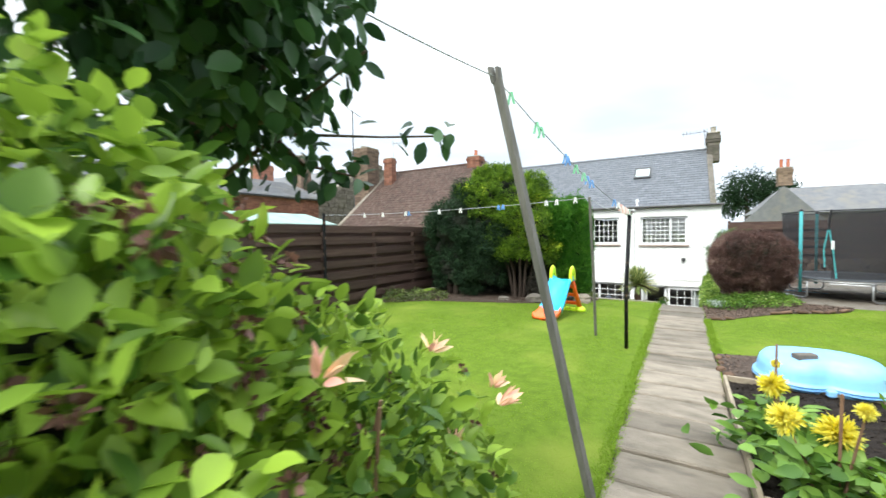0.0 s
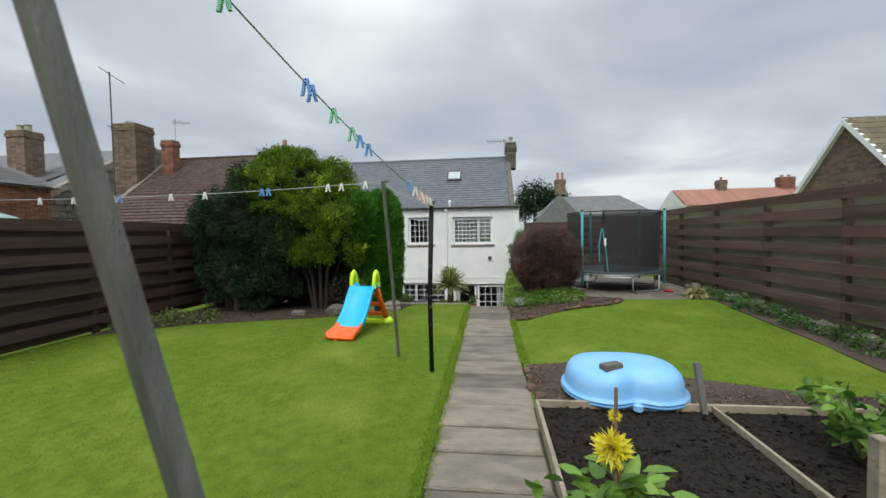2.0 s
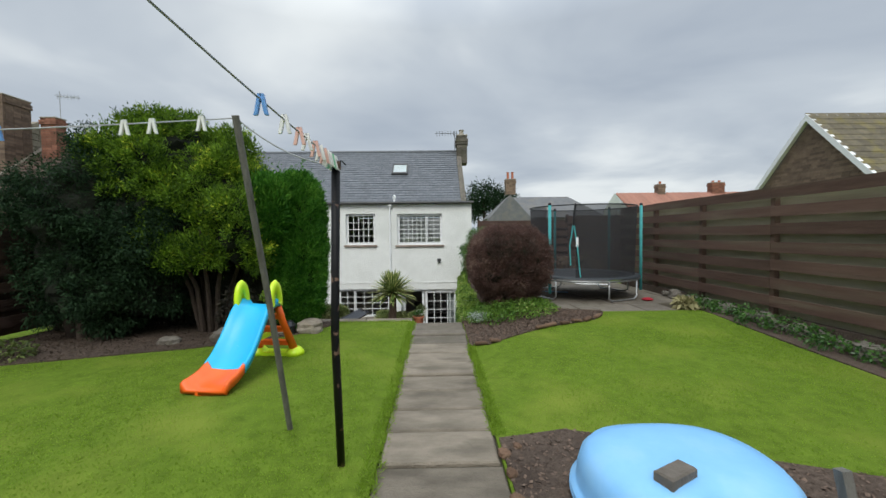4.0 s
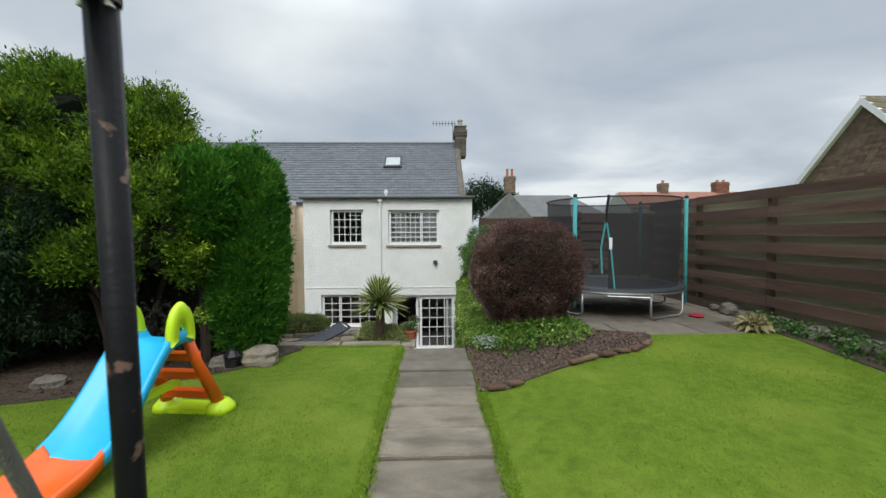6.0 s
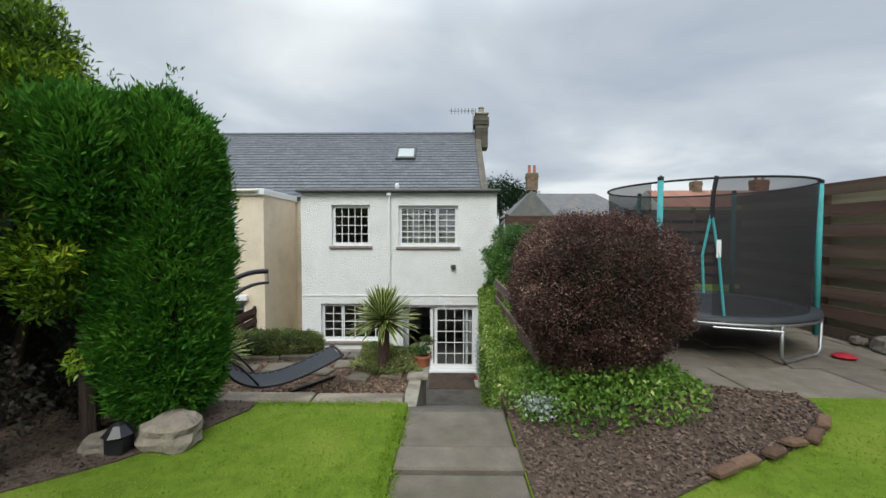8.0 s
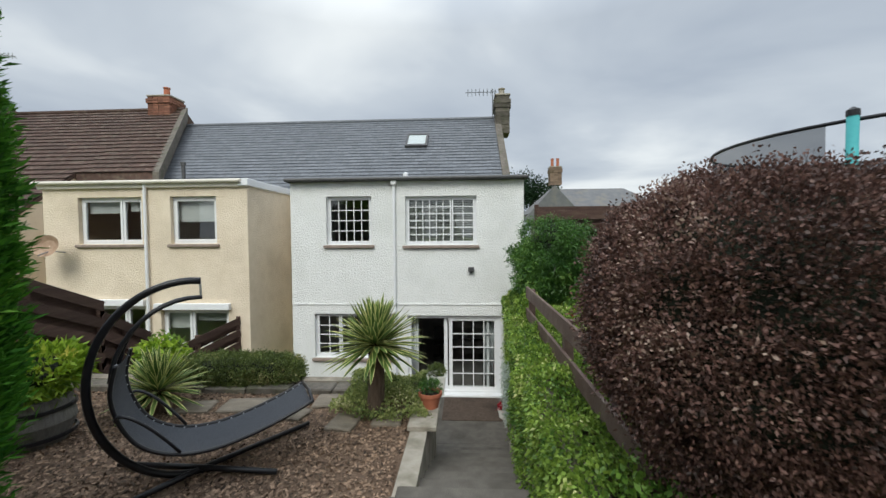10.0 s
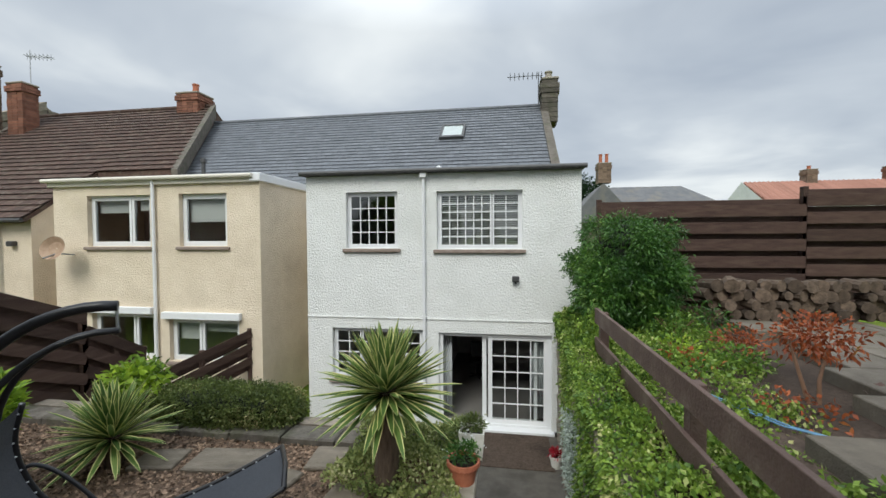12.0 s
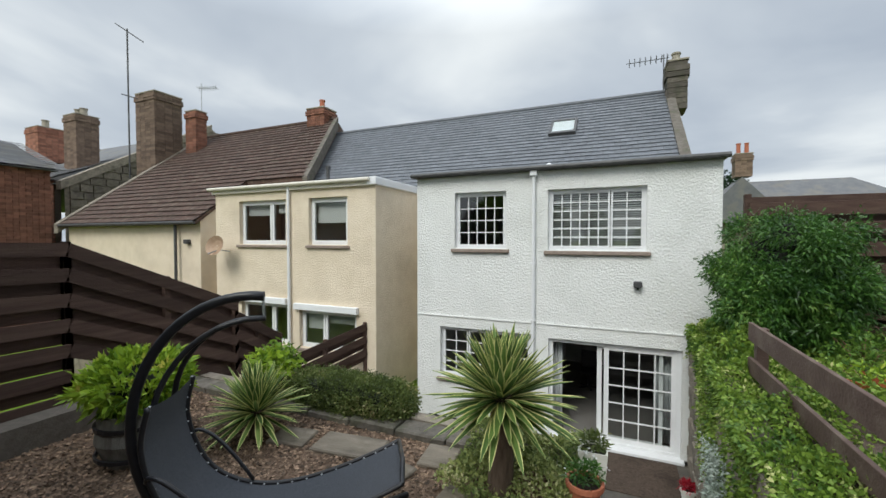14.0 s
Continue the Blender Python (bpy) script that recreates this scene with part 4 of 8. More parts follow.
def cross_fence(name, x0, x1, y, z0, z1, board, gap, mat, label, posts=1.8):
    f = thing(name, ((x0 + x1) / 2, y, z0), label, "fence")
    n = max(1, round((x1 - x0) / posts))
    for b in range(n + 1):
        xa = x0 + (x1 - x0) * b / n
        part("post", Mesh().box(xa - 0.045, y - 0.05, z0 - 0.3, xa + 0.045, y + 0.05, z1, 0.008), mat, f)
    for b in range(n):
        xa, xb = x0 + (x1 - x0) * b / n, x0 + (x1 - x0) * (b + 1) / n
        z = z0
        while z + board <= z1 + 0.001:
            part("board", Mesh().box(xa + 0.003, y - 0.085, z, xb - 0.003, y - 0.055, z + board, 0.004), mat, f)
            part("board", Mesh().box(xa + 0.003, y + 0.055, z + board * 0.55, xb - 0.003, y + 0.08, z + board * 1.5, 0.004), mat, f)
            z += board + gap
    return f


cross_fence("fence", 1.6, 5.1, -0.5, 0.03, 2.25, 0.21, 0.10, "fence", "dark brown board fence behind the patio", 2.7)
cross_fence("fence", 5.1, 9.0, -0.5, 0.20, 2.42, 0.21, 0.10, "fence", "dark brown board fence, a step higher", 2.0)

# ---- plants: builders ----
def leafy(name, shapes, mat, label, category, base, clumps=500, per=28, spread=0.06, length=0.09, width=0.03, power=2.0, lump=0.15, lumps=4.0,
          up=0.3, jitter=0.6, zlo=-1.0, stems=(), core=0.8, outward=1.0, droop=0.1, inner=0.18, group="", puffs=0, puff=(0.2, 0.35)):
    """A bush or crown of many small leaves over solid cores painted near-black for the shade inside. shapes: (centre,
    radii).
    """
    t = thing(name, base, label, category, group)
    solids = shapes
    if puffs:
        vol = np.array([r[0] * r[1] + r[0] * r[2] + r[1] * r[2] for c, r in shapes])
        shapes = []
        for (c, r), a in zip(solids, vol):
            p, nrm = shell(max(6, int(puffs * a / vol.sum())), c, r, power, -0.95, lump, lumps, 0.1)
            for q in p:
                k = rng.uniform(*puff)
                shapes.append((tuple(q), (k, k, k * 0.8)))
    area = [r[0] * r[1] + r[0] * r[2] + r[1] * r[2] for c, r in shapes]
    quads = []
    for (c, r), a in zip(shapes, area):
        p, nrm = shell(int(clumps * a / sum(area)), c, r, power, zlo, lump, lumps, inner)
        quads.append(tufts(p, nrm, per, spread, length, width, up, outward, jitter, droop))
    part("foliage", np.concatenate(quads), mat, t)
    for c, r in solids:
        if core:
            # solid core, its colour paints the shade between the leaves
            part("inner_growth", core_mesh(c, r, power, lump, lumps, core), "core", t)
    for pts, rad in stems:
        part("stem", Mesh().tube(pts, rad, 7), "bark_dark", t)
    return t


def leaf_patch(p, nrm, length, width, jitter=0.7, droop=0.2):
    d = unit(nrm + rng.normal(size=p.shape) * jitter)
    return leaf_quads(p + rng.normal(size=p.shape) * 0.015, d, length, width, droop)


def sheet(name, pts, z0, z1, mat, label, category="ground", kind="structure"):
    return solid(name, Mesh().loft([[(x, y, z0) for x, y in pts], [(x, y, z1) for x, y in pts]]), mat, label, category, kind=kind)


def rise_sheet(name, pts, lift, mat, label):
    """A bed that follows the ground: rings of its outline drawn in to the middle."""
    dense = []
    for (xa, ya), (xb, yb) in zip(pts, pts[1:] + pts[:1]):
        n = max(1, round(math.hypot(xb - xa, yb - ya) / 0.25))
        dense.extend((xa + (xb - xa) * i / n, ya + (yb - ya) * i / n) for i in range(n))
    cx, cy = sum(p[0] for p in dense) / len(dense), sum(p[1] for p in dense) / len(dense)
    rings = [[(x, y, rise(x, y) - 0.08) for x, y in dense]]
    for k in (1.0, 0.85, 0.65, 0.45, 0.25, 0.08):
        rings.append([(cx + (x - cx) * k, cy + (y - cy) * k, rise(cx + (x - cx) * k, cy + (y - cy) * k) + lift) for x, y in dense])
    return solid(name, Mesh().loft(rings), mat, label, "ground", kind="structure")


def inside(pts, x, y):
    """Which points lie in a polygon."""
    hit = np.zeros(len(x), bool)
    for (xa, ya), (xb, yb) in zip(pts, pts[1:] + pts[:1]):
        c = (ya > y) != (yb > y)
        hit ^= c & (x < (xb - xa) * (y - ya) / (yb - ya + 1e-12) + xa)
    return hit


# darker than the bark chips: deep conifer shade is put into this colour
M["litter"] = material("needle_litter", (0.03, 0.02, 0.013), (0.062, 0.042, 0.028), 0.95, 20, island=0.5)


def scatter_chips(name, pts, z, n, size, mat, label, follow=True):
    """Loose chips lying over a bed."""
    lo, hi = np.min(pts, 0), np.max(pts, 0)
    x, y = rng.uniform(lo[0], hi[0], n), rng.uniform(lo[1], hi[1], n)
    k = inside(pts, x, y)
    x, y = x[k], y[k]
    lift = np.array([rise(a, b) if follow else 0.0 for a, b in zip(x, y)])
    p = np.stack([x, y, z + lift + rng.uniform(0, size * 0.35, len(x))], 1)
    a = unit(np.stack([rng.normal(size=len(x)), rng.normal(size=len(x)), rng.normal(size=len(x)) * 0.35], 1))
    b = unit(np.cross(a, np.stack([rng.normal(size=len(x)) * 0.4, rng.normal(size=len(x)) * 0.4, np.ones(len(x))], 1)))
    s = size * rng.uniform(0.4, 1.1, (len(x), 1))
    w = s * rng.uniform(0.35, 0.8, (len(x), 1))
    return solid(name, np.stack([p - a * s / 2 - b * w / 2, p + a * s / 2 - b * w / 2, p + a * s / 2 + b * w / 2, p - a * s / 2 + b * w / 2], 1), mat, label, "ground cover", kind="stuff")


# ---- path, steps and patio ----
path = thing("path", (0, -15, -0.035), "weathered flagstone path across the lawn", "path", kind="structure")
y = STEP_Y
k = 0
while y > -23.5:
    d = (0.65, 0.32, 0.50)[k] if k < 3 else 0.46 + 0.03 * math.sin(k * 2.3)
    t = 0.006 * math.sin(k * 1.7) + (0.012 if k == 1 else 0.0)
    xa, xb, tip = PATH_L + 0.018 * math.sin(k * 3.1), PATH_R + 0.015 * math.sin(k * 1.3), 0.009 * math.sin(k * 2.9)
    lo, hi, e = y - d + 0.017, y - 0.017, 0.026
    fs = Mesh().loft([[(xa + i, lo + i, za), (xb - i, lo + i, za), (xb - i, hi - i, za + zt), (xa + i, hi - i, za + zt)] for i, za, zt in ((0, -0.06, 0), (0, t - e * 0.6, tip), (e * 0.5, t, tip), (e * 1.6, t + 0.004, tip))])
    part("flagstone", fs, "slab" if k > 2 else "slab_grey", path)
    y -= d
    k += 1
STEPS = 14
steps = thing("steps", (0, -5.5, LOW_Z), "dark stone garden steps down to the patio door", "steps", kind="structure")
for i in range(STEPS):
    ya = STEP_Y + i * 0.44
    z = -(i + 1) * 0.187
    part("step", Mesh().box(-0.78, ya + 0.006, z - 0.35, 0.58 + flare(ya + 0.4), ya + 0.455, z, 0.012), "slab_dark", steps)
part("landing", Mesh().box(-0.74, STEP_Y + STEPS * 0.44 + 0.02, LOW_Z - 0.2, 0.95, -0.13, LOW_Z, 0.01), "slab_dark", steps)
part("door_mat", Mesh().box(-0.66, -1.42, LOW_Z + 0.002, 0.70, -0.16, LOW_Z + 0.02, 0.008), "mulch", steps, "brown coir door mat")
part("paving", Mesh().box(-4.6, -3.4, LOW_Z - 0.2, -0.76, -0.01, LOW_Z - 0.01, 0.01), "slab_dark", steps)

PATIO_Z = 0.19
patio = thing("patio", (3.7, -5.0, 0.0), "weathered flagstone patio under the trampoline", "patio", kind="structure")
for j in range(10):
    for i in range(6):
        xa, ya = 2.12 + i * 0.61 - (0.28 if j % 2 else 0.0), -8.68 + j * 0.80
        xb = min(xa + 0.598, 4.62 if j == 0 else 5.32)
        if j > 3 and xa < 1.95 + 0.17 * j:
            continue
        if xb - xa > 0.1:
            e = 0.01 * math.sin(i * 2.1 + j * 1.3)
            part("flagstone", Mesh().box(xa, ya, -0.06, xb, ya + 0.788, PATIO_Z + e * 0.6, 0.01), "slab_grey", patio)

MULCH = [(0.43, -8.2), (0.43, -10.24), (0.75, -10.20), (1.0, -10.02), (1.4, -9.86), (1.85, -9.70), (2.3, -9.52), (2.68, -9.32), (2.92, -9.06), (3.04, -8.8), (3.05, -8.64), (2.2, -8.40), (1.0, -8.2)]
rise_sheet("bed_mulch", MULCH, 0.014, "mulch", "brown bark mulch bed round the purple shrub")
scatter_chips("bark_chips", MULCH, 0.016, 14000, 0.03, "chip", "brown bark chips on the shrub bed")
for k, (x, y, a) in enumerate([(0.60, -10.21, 8), (0.82, -10.14, 32), (1.62, -9.79, 22), (1.80, -9.71, 12), (2.06, -9.62, 30), (2.30, -9.50, 22), (2.52, -9.40, 40), (2.78, -9.20, 46)]):
    eb = solid("edging_brick", Mesh().box(-0.095, -0.04, -0.05, 0.095, 0.04, -0.004, 0.012), "edging", "half-buried worn brick edging the shrub bed", "brick", "edging bricks")
    eb.location = (x, y, rise(x, y) + 0.014)
    eb.rotation_euler = (radians(9 * math.sin(k * 2.3)), radians(10 * math.sin(k * 1.7)), radians(a))
TREEBED = [(-7.15, -12.0), (-6.6, -11.6), (-6.0, -11.1), (-5.2, -10.85), (-4.4, -10.6), (-3.7, -10.35), (-3.0, -9.95), (-2.5, -9.48), (-2.16, -8.95), (-1.98, -8.6), (-1.98, -8.44), (-7.15, -8.44)]
rise_sheet("bed_conifers", TREEBED, 0.016, "mulch", "needle-covered earth with shade-darkened litter under the conifers")
scatter_chips("needle_litter", TREEBED, 0.014, 14000, 0.032, "litter", "fallen needles and bark darkened for the conifer shade")
VEG = [(0.47, -14.25), (0.47, -17.9), (4.6, -17.9), (4.6, -14.25)]
sheet("bed_soil", VEG, -0.02, 0.03, "soil", "dark bare soil of the vegetable bed")
scatter_chips("soil_clods", VEG, 0.03, 9000, 0.045, "soil", "crumbly clods of dark soil")
SANDBED = [(0.44, -12.95), (0.44, -14.28), (4.6, -14.28), (4.6, -13.8), (3.4, -13.75), (2.1, -13.3), (1.0, -12.85)]
rise_sheet("bed_sandpit", SANDBED, 0.014, "mulch", "bare reddish earth round the sandpit")
scatter_chips("earth_crumbs", SANDBED, 0.012, 3500, 0.035, "chip", "reddish crumbs of earth and bark")
TERR = [(-7.2, -8.2), (-0.85, -8.2), (-0.85, -3.95), (-7.2, -3.95)]
scatter_chips("terrace_gravel", TERR, TERRACE_Z + 0.002, 30000, 0.045, "stonechip", "brown gravel of the terrace", False)
FENCEBED = [(4.55, -13.6), (4.75, -12.0), (4.85, -10.0), (5.0, -8.1), (5.45, -8.1), (5.45, -13.6)]
rise_sheet("bed_fence", FENCEBED, 0.016, "mulch", "weedy earth along the fence")


def grass(name, n, x0, x1, y0, y1, skip, label, height=0.045):
    x, y = rng.uniform(x0, x1, n), rng.uniform(y0, y1, n)
    k = np.ones(n, bool)
    for poly in skip:
        k &= ~inside(poly, x, y)
    x, y = x[k], y[k]
    p = np.stack([x, y, np.array([rise(a, b) for a, b in zip(x, y)]) - 0.004], 1)
    d = unit(rng.normal(size=p.shape) * 0.9 + np.array([0, 0, 0.45]))
    d[:, 2] = np.abs(d[:, 2])
    return solid(name, leaf_quads(p, d, height, 0.007, 0.0, 0.1), "blade", label, "grass", kind="stuff")


grass("grass", 190000, -7.1, PATH_L - 0.005, -20.5, -8.44, [TREEBED], "short mown grass of the lawn", 0.02)
grass("grass", 60000, PATH_R + 0.03, 5.0, -13.9, -8.72, [MULCH, FENCEBED, SANDBED], "short mown grass before the patio", 0.02)
grass("grass_edge", 9000, PATH_L - 0.10, PATH_L + 0.035, -20.5, STEP_Y, [], "longer grass tufts along the path edge", 0.05)
grass("grass_edge", 3000, PATH_R - 0.025, PATH_R + 0.09, -12.9, -10.2, [], "longer grass tufts along the path edge", 0.05)
grass("grass_edge", 900, -2.0, -0.55, -8.50, -8.38, [], "longer grass tufts along the stone coping", 0.045)

# ---- veg bed boards, stakes ----
bed = thing("raised_bed", (1.5, -16, 0), "raised vegetable bed edged with pale boards", "garden bed")
part("board", Mesh().box(0.42, -17.9, -0.02, 0.455, -14.26, 0.10, 0.004), "timber_pale", bed)
part("board", Mesh().box(0.46, -14.29, -0.02, 4.6, -14.255, 0.10, 0.004), "timber_pale", bed)
part("board", Mesh().box(2.06, -17.9, -0.02, 2.09, -14.30, 0.095, 0.004), "timber_pale", bed)
part("board", Mesh().box(0.46, -16.85, -0.02, 2.055, -16.82, 0.09, 0.004), "timber_pale", bed)
solid("stake", Mesh().beam((1.99, -14.33, -0.05), (1.95, -14.24, 0.49), 0.05, 0.05, (1, 0, 0)), "timber", "grey weathered stake at the bed corner", "stake")
solid("post", Mesh().box(1.965, -16.02, -0.05, 2.035, -15.95, 0.67, 0.006), "timber_pale", "square timber post in the vegetable bed", "post")
for i, (x, y, s) in enumerate([(0.44, -13.2, 0.06), (0.45, -13.45, 0.05), (0.43, -13.75, 0.07), (0.5, -14.0, 0.08), (0.56, -13.1, 0.04)]):
    solid("edging_stone", core_mesh((x, y, 0.02), (s * 0.75, s, s * 0.5), 2.6, 0.3, 2.0, 1.0, 7), "edging", "small rough stone edging the path", "stone", "edging stones")

# ---- kerbs and garden walls ----
def rubble_wall(name, x0, x1, y0, y1, z0, z1, label, along="y", course=0.2, n_len=0.35, back=lambda y: 0.0):
    """A wall of uneven stones over a mortar core, face towards smaller x (along y) or smaller y (along x)."""
    w = thing(name, ((x0 + x1) / 2, (y0 + y1) / 2, z0), label, "wall", kind="structure")
    part("wall_core", Mesh().loft([[(x0 + 0.03 + back(y), y, z0), (x1 - 0.01 + back(y), y, z0), (x1 - 0.01 + back(y), y, z1 - 0.01), (x0 + 0.03 + back(y), y, z1 - 0.01)] for y in (y0 + 0.03, (y0 + y1) * 0.5 - 1.1, y1 - 0.01)]), "mortar_dark", w)
    z = z0
    while z < z1 - 0.05:
        h = min(course * rng.uniform(0.75, 1.25), z1 - z)
        s = (y0 if along == "y" else x0)
        e = (y1 if along == "y" else x1)
        while s < e - 0.03:
            L = min(n_len * rng.uniform(0.6, 1.4), e - s)
            o = rng.uniform(-0.015, 0.02)
            if along == "y":
                part("stone", Mesh().box(x0 + o + back(s), s + 0.008, z + 0.008, x0 + 0.12 + back(s), s + L - 0.008, z + h - 0.008, 0.018), "stone", w)
            else:
                part("stone", Mesh().box(s + 0.008, y0 + o, z + 0.008, s + L - 0.008, y0 + 0.12, z + h - 0.008, 0.018), "stone", w)
            s += L
        z += h
    return w


rubble_wall("wall_ledge", -7.1, -6.72, -8.0, -5.0, -1.0, -0.66, "low mossy stone ledge under the fence", "y", 0.17, 0.4)
rubble_wall("wall_steps", 0.56, 0.80, -8.15, -0.02, LOW_Z, -0.06, "ivy-grown rubble wall beside the steps", "y", 0.22, 0.4, flare)
ground_block("wall_terrace_side", -0.82, -8.25, -0.60, -3.7, -2.7, TERRACE_Z + 0.03, "concrete", "low concrete wall between terrace and steps", "wall")
cap = solid("coping_stone", Mesh().box(-0.86, -5.2, TERRACE_Z + 0.02, -0.48, -3.95, TERRACE_Z + 0.10, 0.015), "concrete", "pale concrete coping on the terrace wall", "coping")
kerb = thing("kerb", (-4, -3.85, -1.0), "mossy stone kerb at the terrace edge", "kerb", kind="structure")
for i in range(9):
    xa = -7.2 + i * 0.71
    part("kerb_stone", Mesh().box(xa, -4.05, -1.25, xa + 0.69, -3.72, -0.90 + 0.012 * math.sin(i * 2.7), 0.02), "stone_dark", kerb)
ground_block("wall_fence_foot", 5.34, -22.0, 5.50, -4.6, -0.3, 0.34, "mulch", "low rough stone footing under the fence", "wall")
ground_block("wall_terrace_back", -7.2, -3.70, -0.82, -3.5, -2.7, -0.9, "stone", "rubble retaining wall above the yard", "wall")
coping = thing("coping", (-2.5, -8.2, -0.05), "weathered stone coping at the lawn's edge", "coping", kind="structure")
for i in range(7):
    xa = -7.1 + i * 0.94
    part("coping_stone", Mesh().box(xa, -8.42, -0.12, min(xa + 0.92, -0.56), -8.20, 0.02 + 0.008 * math.sin(i * 1.9), 0.012), "slab", coping)
ground_block("wall_lawn_edge", -7.3, -8.40, -0.62, -8.22, -2.7, -0.11, "stone", "retaining wall under the lawn", "wall")
for x, y, w, d, a in [(-2.2, -4.3, 0.40, 0.45, 5), (-1.75, -4.98, 0.38, 0.45, -8), (-1.18, -4.86, 0.40, 0.38, 3), (-3.3, -4.5, 0.85, 0.45, 6), (-2.55, -4.75, 0.4, 0.35, -12), (-4.1, -4.6, 0.5, 0.4, 10)]:
    ob = solid("stepping_stone", Mesh().box(x - w / 2, y - d / 2, TERRACE_Z - 0.03, x + w / 2, y + d / 2, TERRACE_Z + 0.045, 0.015), "slab", "worn square stepping stone in the gravel", "paving stone", "stepping stones")
    ob.rotation_euler.z = radians(a)

# ---- rail fence over the steps ----
rail = thing("rail_fence", (1.0, -5.5, -0.05), "brown painted two-rail fence above the ivy", "fence")
for ya in (-7.8, -5.75, -3.35):
    part("post", Mesh().box(0.98, ya - 0.05, -0.4, 1.08, ya + 0.05, 0.60, 0.006), "rail", rail)
part("top_rail", Mesh().box(0.94, -7.95, 0.45, 0.978, -3.25, 0.64, 0.004), "rail", rail)
part("lower_rail", Mesh().box(0.94, -7.95, 0.10, 0.978, -3.25, 0.27, 0.004), "rail", rail)
part("end_board", Mesh().box(0.985, -7.98, -0.1, 1.05, -7.86, 0.62, 0.004), "rail", rail)

# ---- fences by the terrace ----
def run_fence(name, a, b, za, zb, base, rows, board, mat, label):
    """Boards from a to b whose top falls from za to zb."""
    f = thing(name, (a[0], a[1], base), label, "fence")
    for k, p in enumerate((a, ((a[0] + b[0]) / 2, (a[1] + b[1]) / 2), b)):
        top = za + (zb - za) * k / 2
        part("post", Mesh().box(p[0] - 0.045, p[1] - 0.045, base - 0.1, p[0] + 0.045, p[1] + 0.045, top + 0.02, 0.006), mat, f)
    n = Vector((b[1] - a[1], a[0] - b[0], 0)).normalized()
    for r in range(rows):
        d = r * board * 0.95 + board / 2
        o = n * (0.062 if r % 2 == 0 else -0.055)
        part("board", Mesh().beam((a[0] + o.x, a[1] + o.y, za - d), (b[0] + o.x, b[1] + o.y, zb - d), 0.026, board), mat, f)
    return f


run_fence("fence", (-7.2, -8.2), (-7.2, -5.5), 1.52, 1.47, -0.95, 13, 0.18, "fence", "dark brown board fence along the terrace")
run_fence("fence", (-7.2, -5.5), (-7.2, -2.9), 1.47, 0.30, -1.0, 9, 0.18, "fence", "dark brown board fence sloping down")
run_fence("fence", (-7.2, -2.9), (-7.1, -1.9), 0.10, -0.55, -1.9, 7, 0.18, "fence", "dark brown board fence sloping down")
run_fence("fence", (-7.1, -1.9), (-6.15, 0.0), -1.15, -0.60, -2.6, 6, 0.17, "fence", "short dark brown fence with open slats")
ground_block("ground_left_bank", -7.35, -3.7, -6.4, -1.8, -2.7, -1.7, "soil", "earth bank beside the yard")

# ---- conifers ----
def stems(cx, cy, z1, n, spread, r0):
    out = []
    for i in range(n):
        a = 2 * math.pi * i / n + rng.uniform(-0.3, 0.3)
        q = (cx + 0.18 * math.cos(a), cy + 0.18 * math.sin(a))
        e = (cx + spread * math.cos(a), cy + spread * math.sin(a))
        m = ((q[0] * 2 + e[0]) / 3 + rng.uniform(-0.08, 0.08), (q[1] * 2 + e[1]) / 3 + rng.uniform(-0.08, 0.08))
        out.append(([(q[0], q[1], -0.05), (m[0], m[1], z1 * 0.45), (e[0], e[1], z1)], [r0, r0 * 0.75, r0 * 0.4]))
    return out


leafy("conifer", [((-5.9, -9.35, 2.15), (0.88, 0.8, 1.0)), ((-5.45, -9.0, 1.5), (0.95, 0.75, 0.85)), ((-6.25, -9.0, 1.55), (0.68, 0.8, 1.05)), ((-5.0, -9.2, 1.9), (0.65, 0.65, 1.05)), ((-5.85, -9.45, 0.95), (0.8, 0.5, 0.75)), ((-5.1, -9.2, 0.85), (0.6, 0.45, 0.6))],
      "conifer_dark", "dark blue-green cypress over a bare trunk", "tree", (-6.0, -9.2, 0), 4200, 40, 0.06, 0.065, 0.020, 2.0, 0.34, 3.4, 0.25, 0.7, puffs=190, puff=(0.14, 0.32), stems=stems(-6.05, -9.3, 1.9, 5, 0.5, 0.09), core=0.82, droop=0.25)
leafy("conifer", [((-4.85, -8.95, 2.9), (1.0, 0.9, 0.9)), ((-4.05, -8.95, 2.4), (0.92, 0.85, 1.0)), ((-3.5, -9.15, 1.95), (0.62, 0.65, 0.8)), ((-4.95, -8.7, 2.2), (0.85, 0.8, 0.95)), ((-4.3, -9.0, 1.7), (1.0, 0.75, 0.6)), ((-4.7, -8.9, 3.45), (0.42, 0.4, 0.45))],
      "conifer_gold", "golden-green cypress with many bare stems", "tree", (-4.2, -9.0, 0), 5600, 46, 0.05, 0.062, 0.019, 2.0, 0.34, 3.8, 0.75, 0.6, puffs=230, puff=(0.12, 0.30), stems=stems(-4.1, -8.95, 1.8, 9, 0.75, 0.05), core=0.80, droop=0.0)
leafy("conifer", [((-2.60, -8.80, 1.43), (0.43, 0.43, 1.31))], "conifer_green", "clipped green columnar conifer", "tree", (-2.52, -8.8, 0), 3400, 38, 0.035, 0.07, 0.016, 3.4, 0.12, 6.0, 1.0, 0.5, core=0.86,
      stems=[([(-2.5, -8.8, -0.05), (-2.5, -8.8, 0.6)], [0.09, 0.07])])
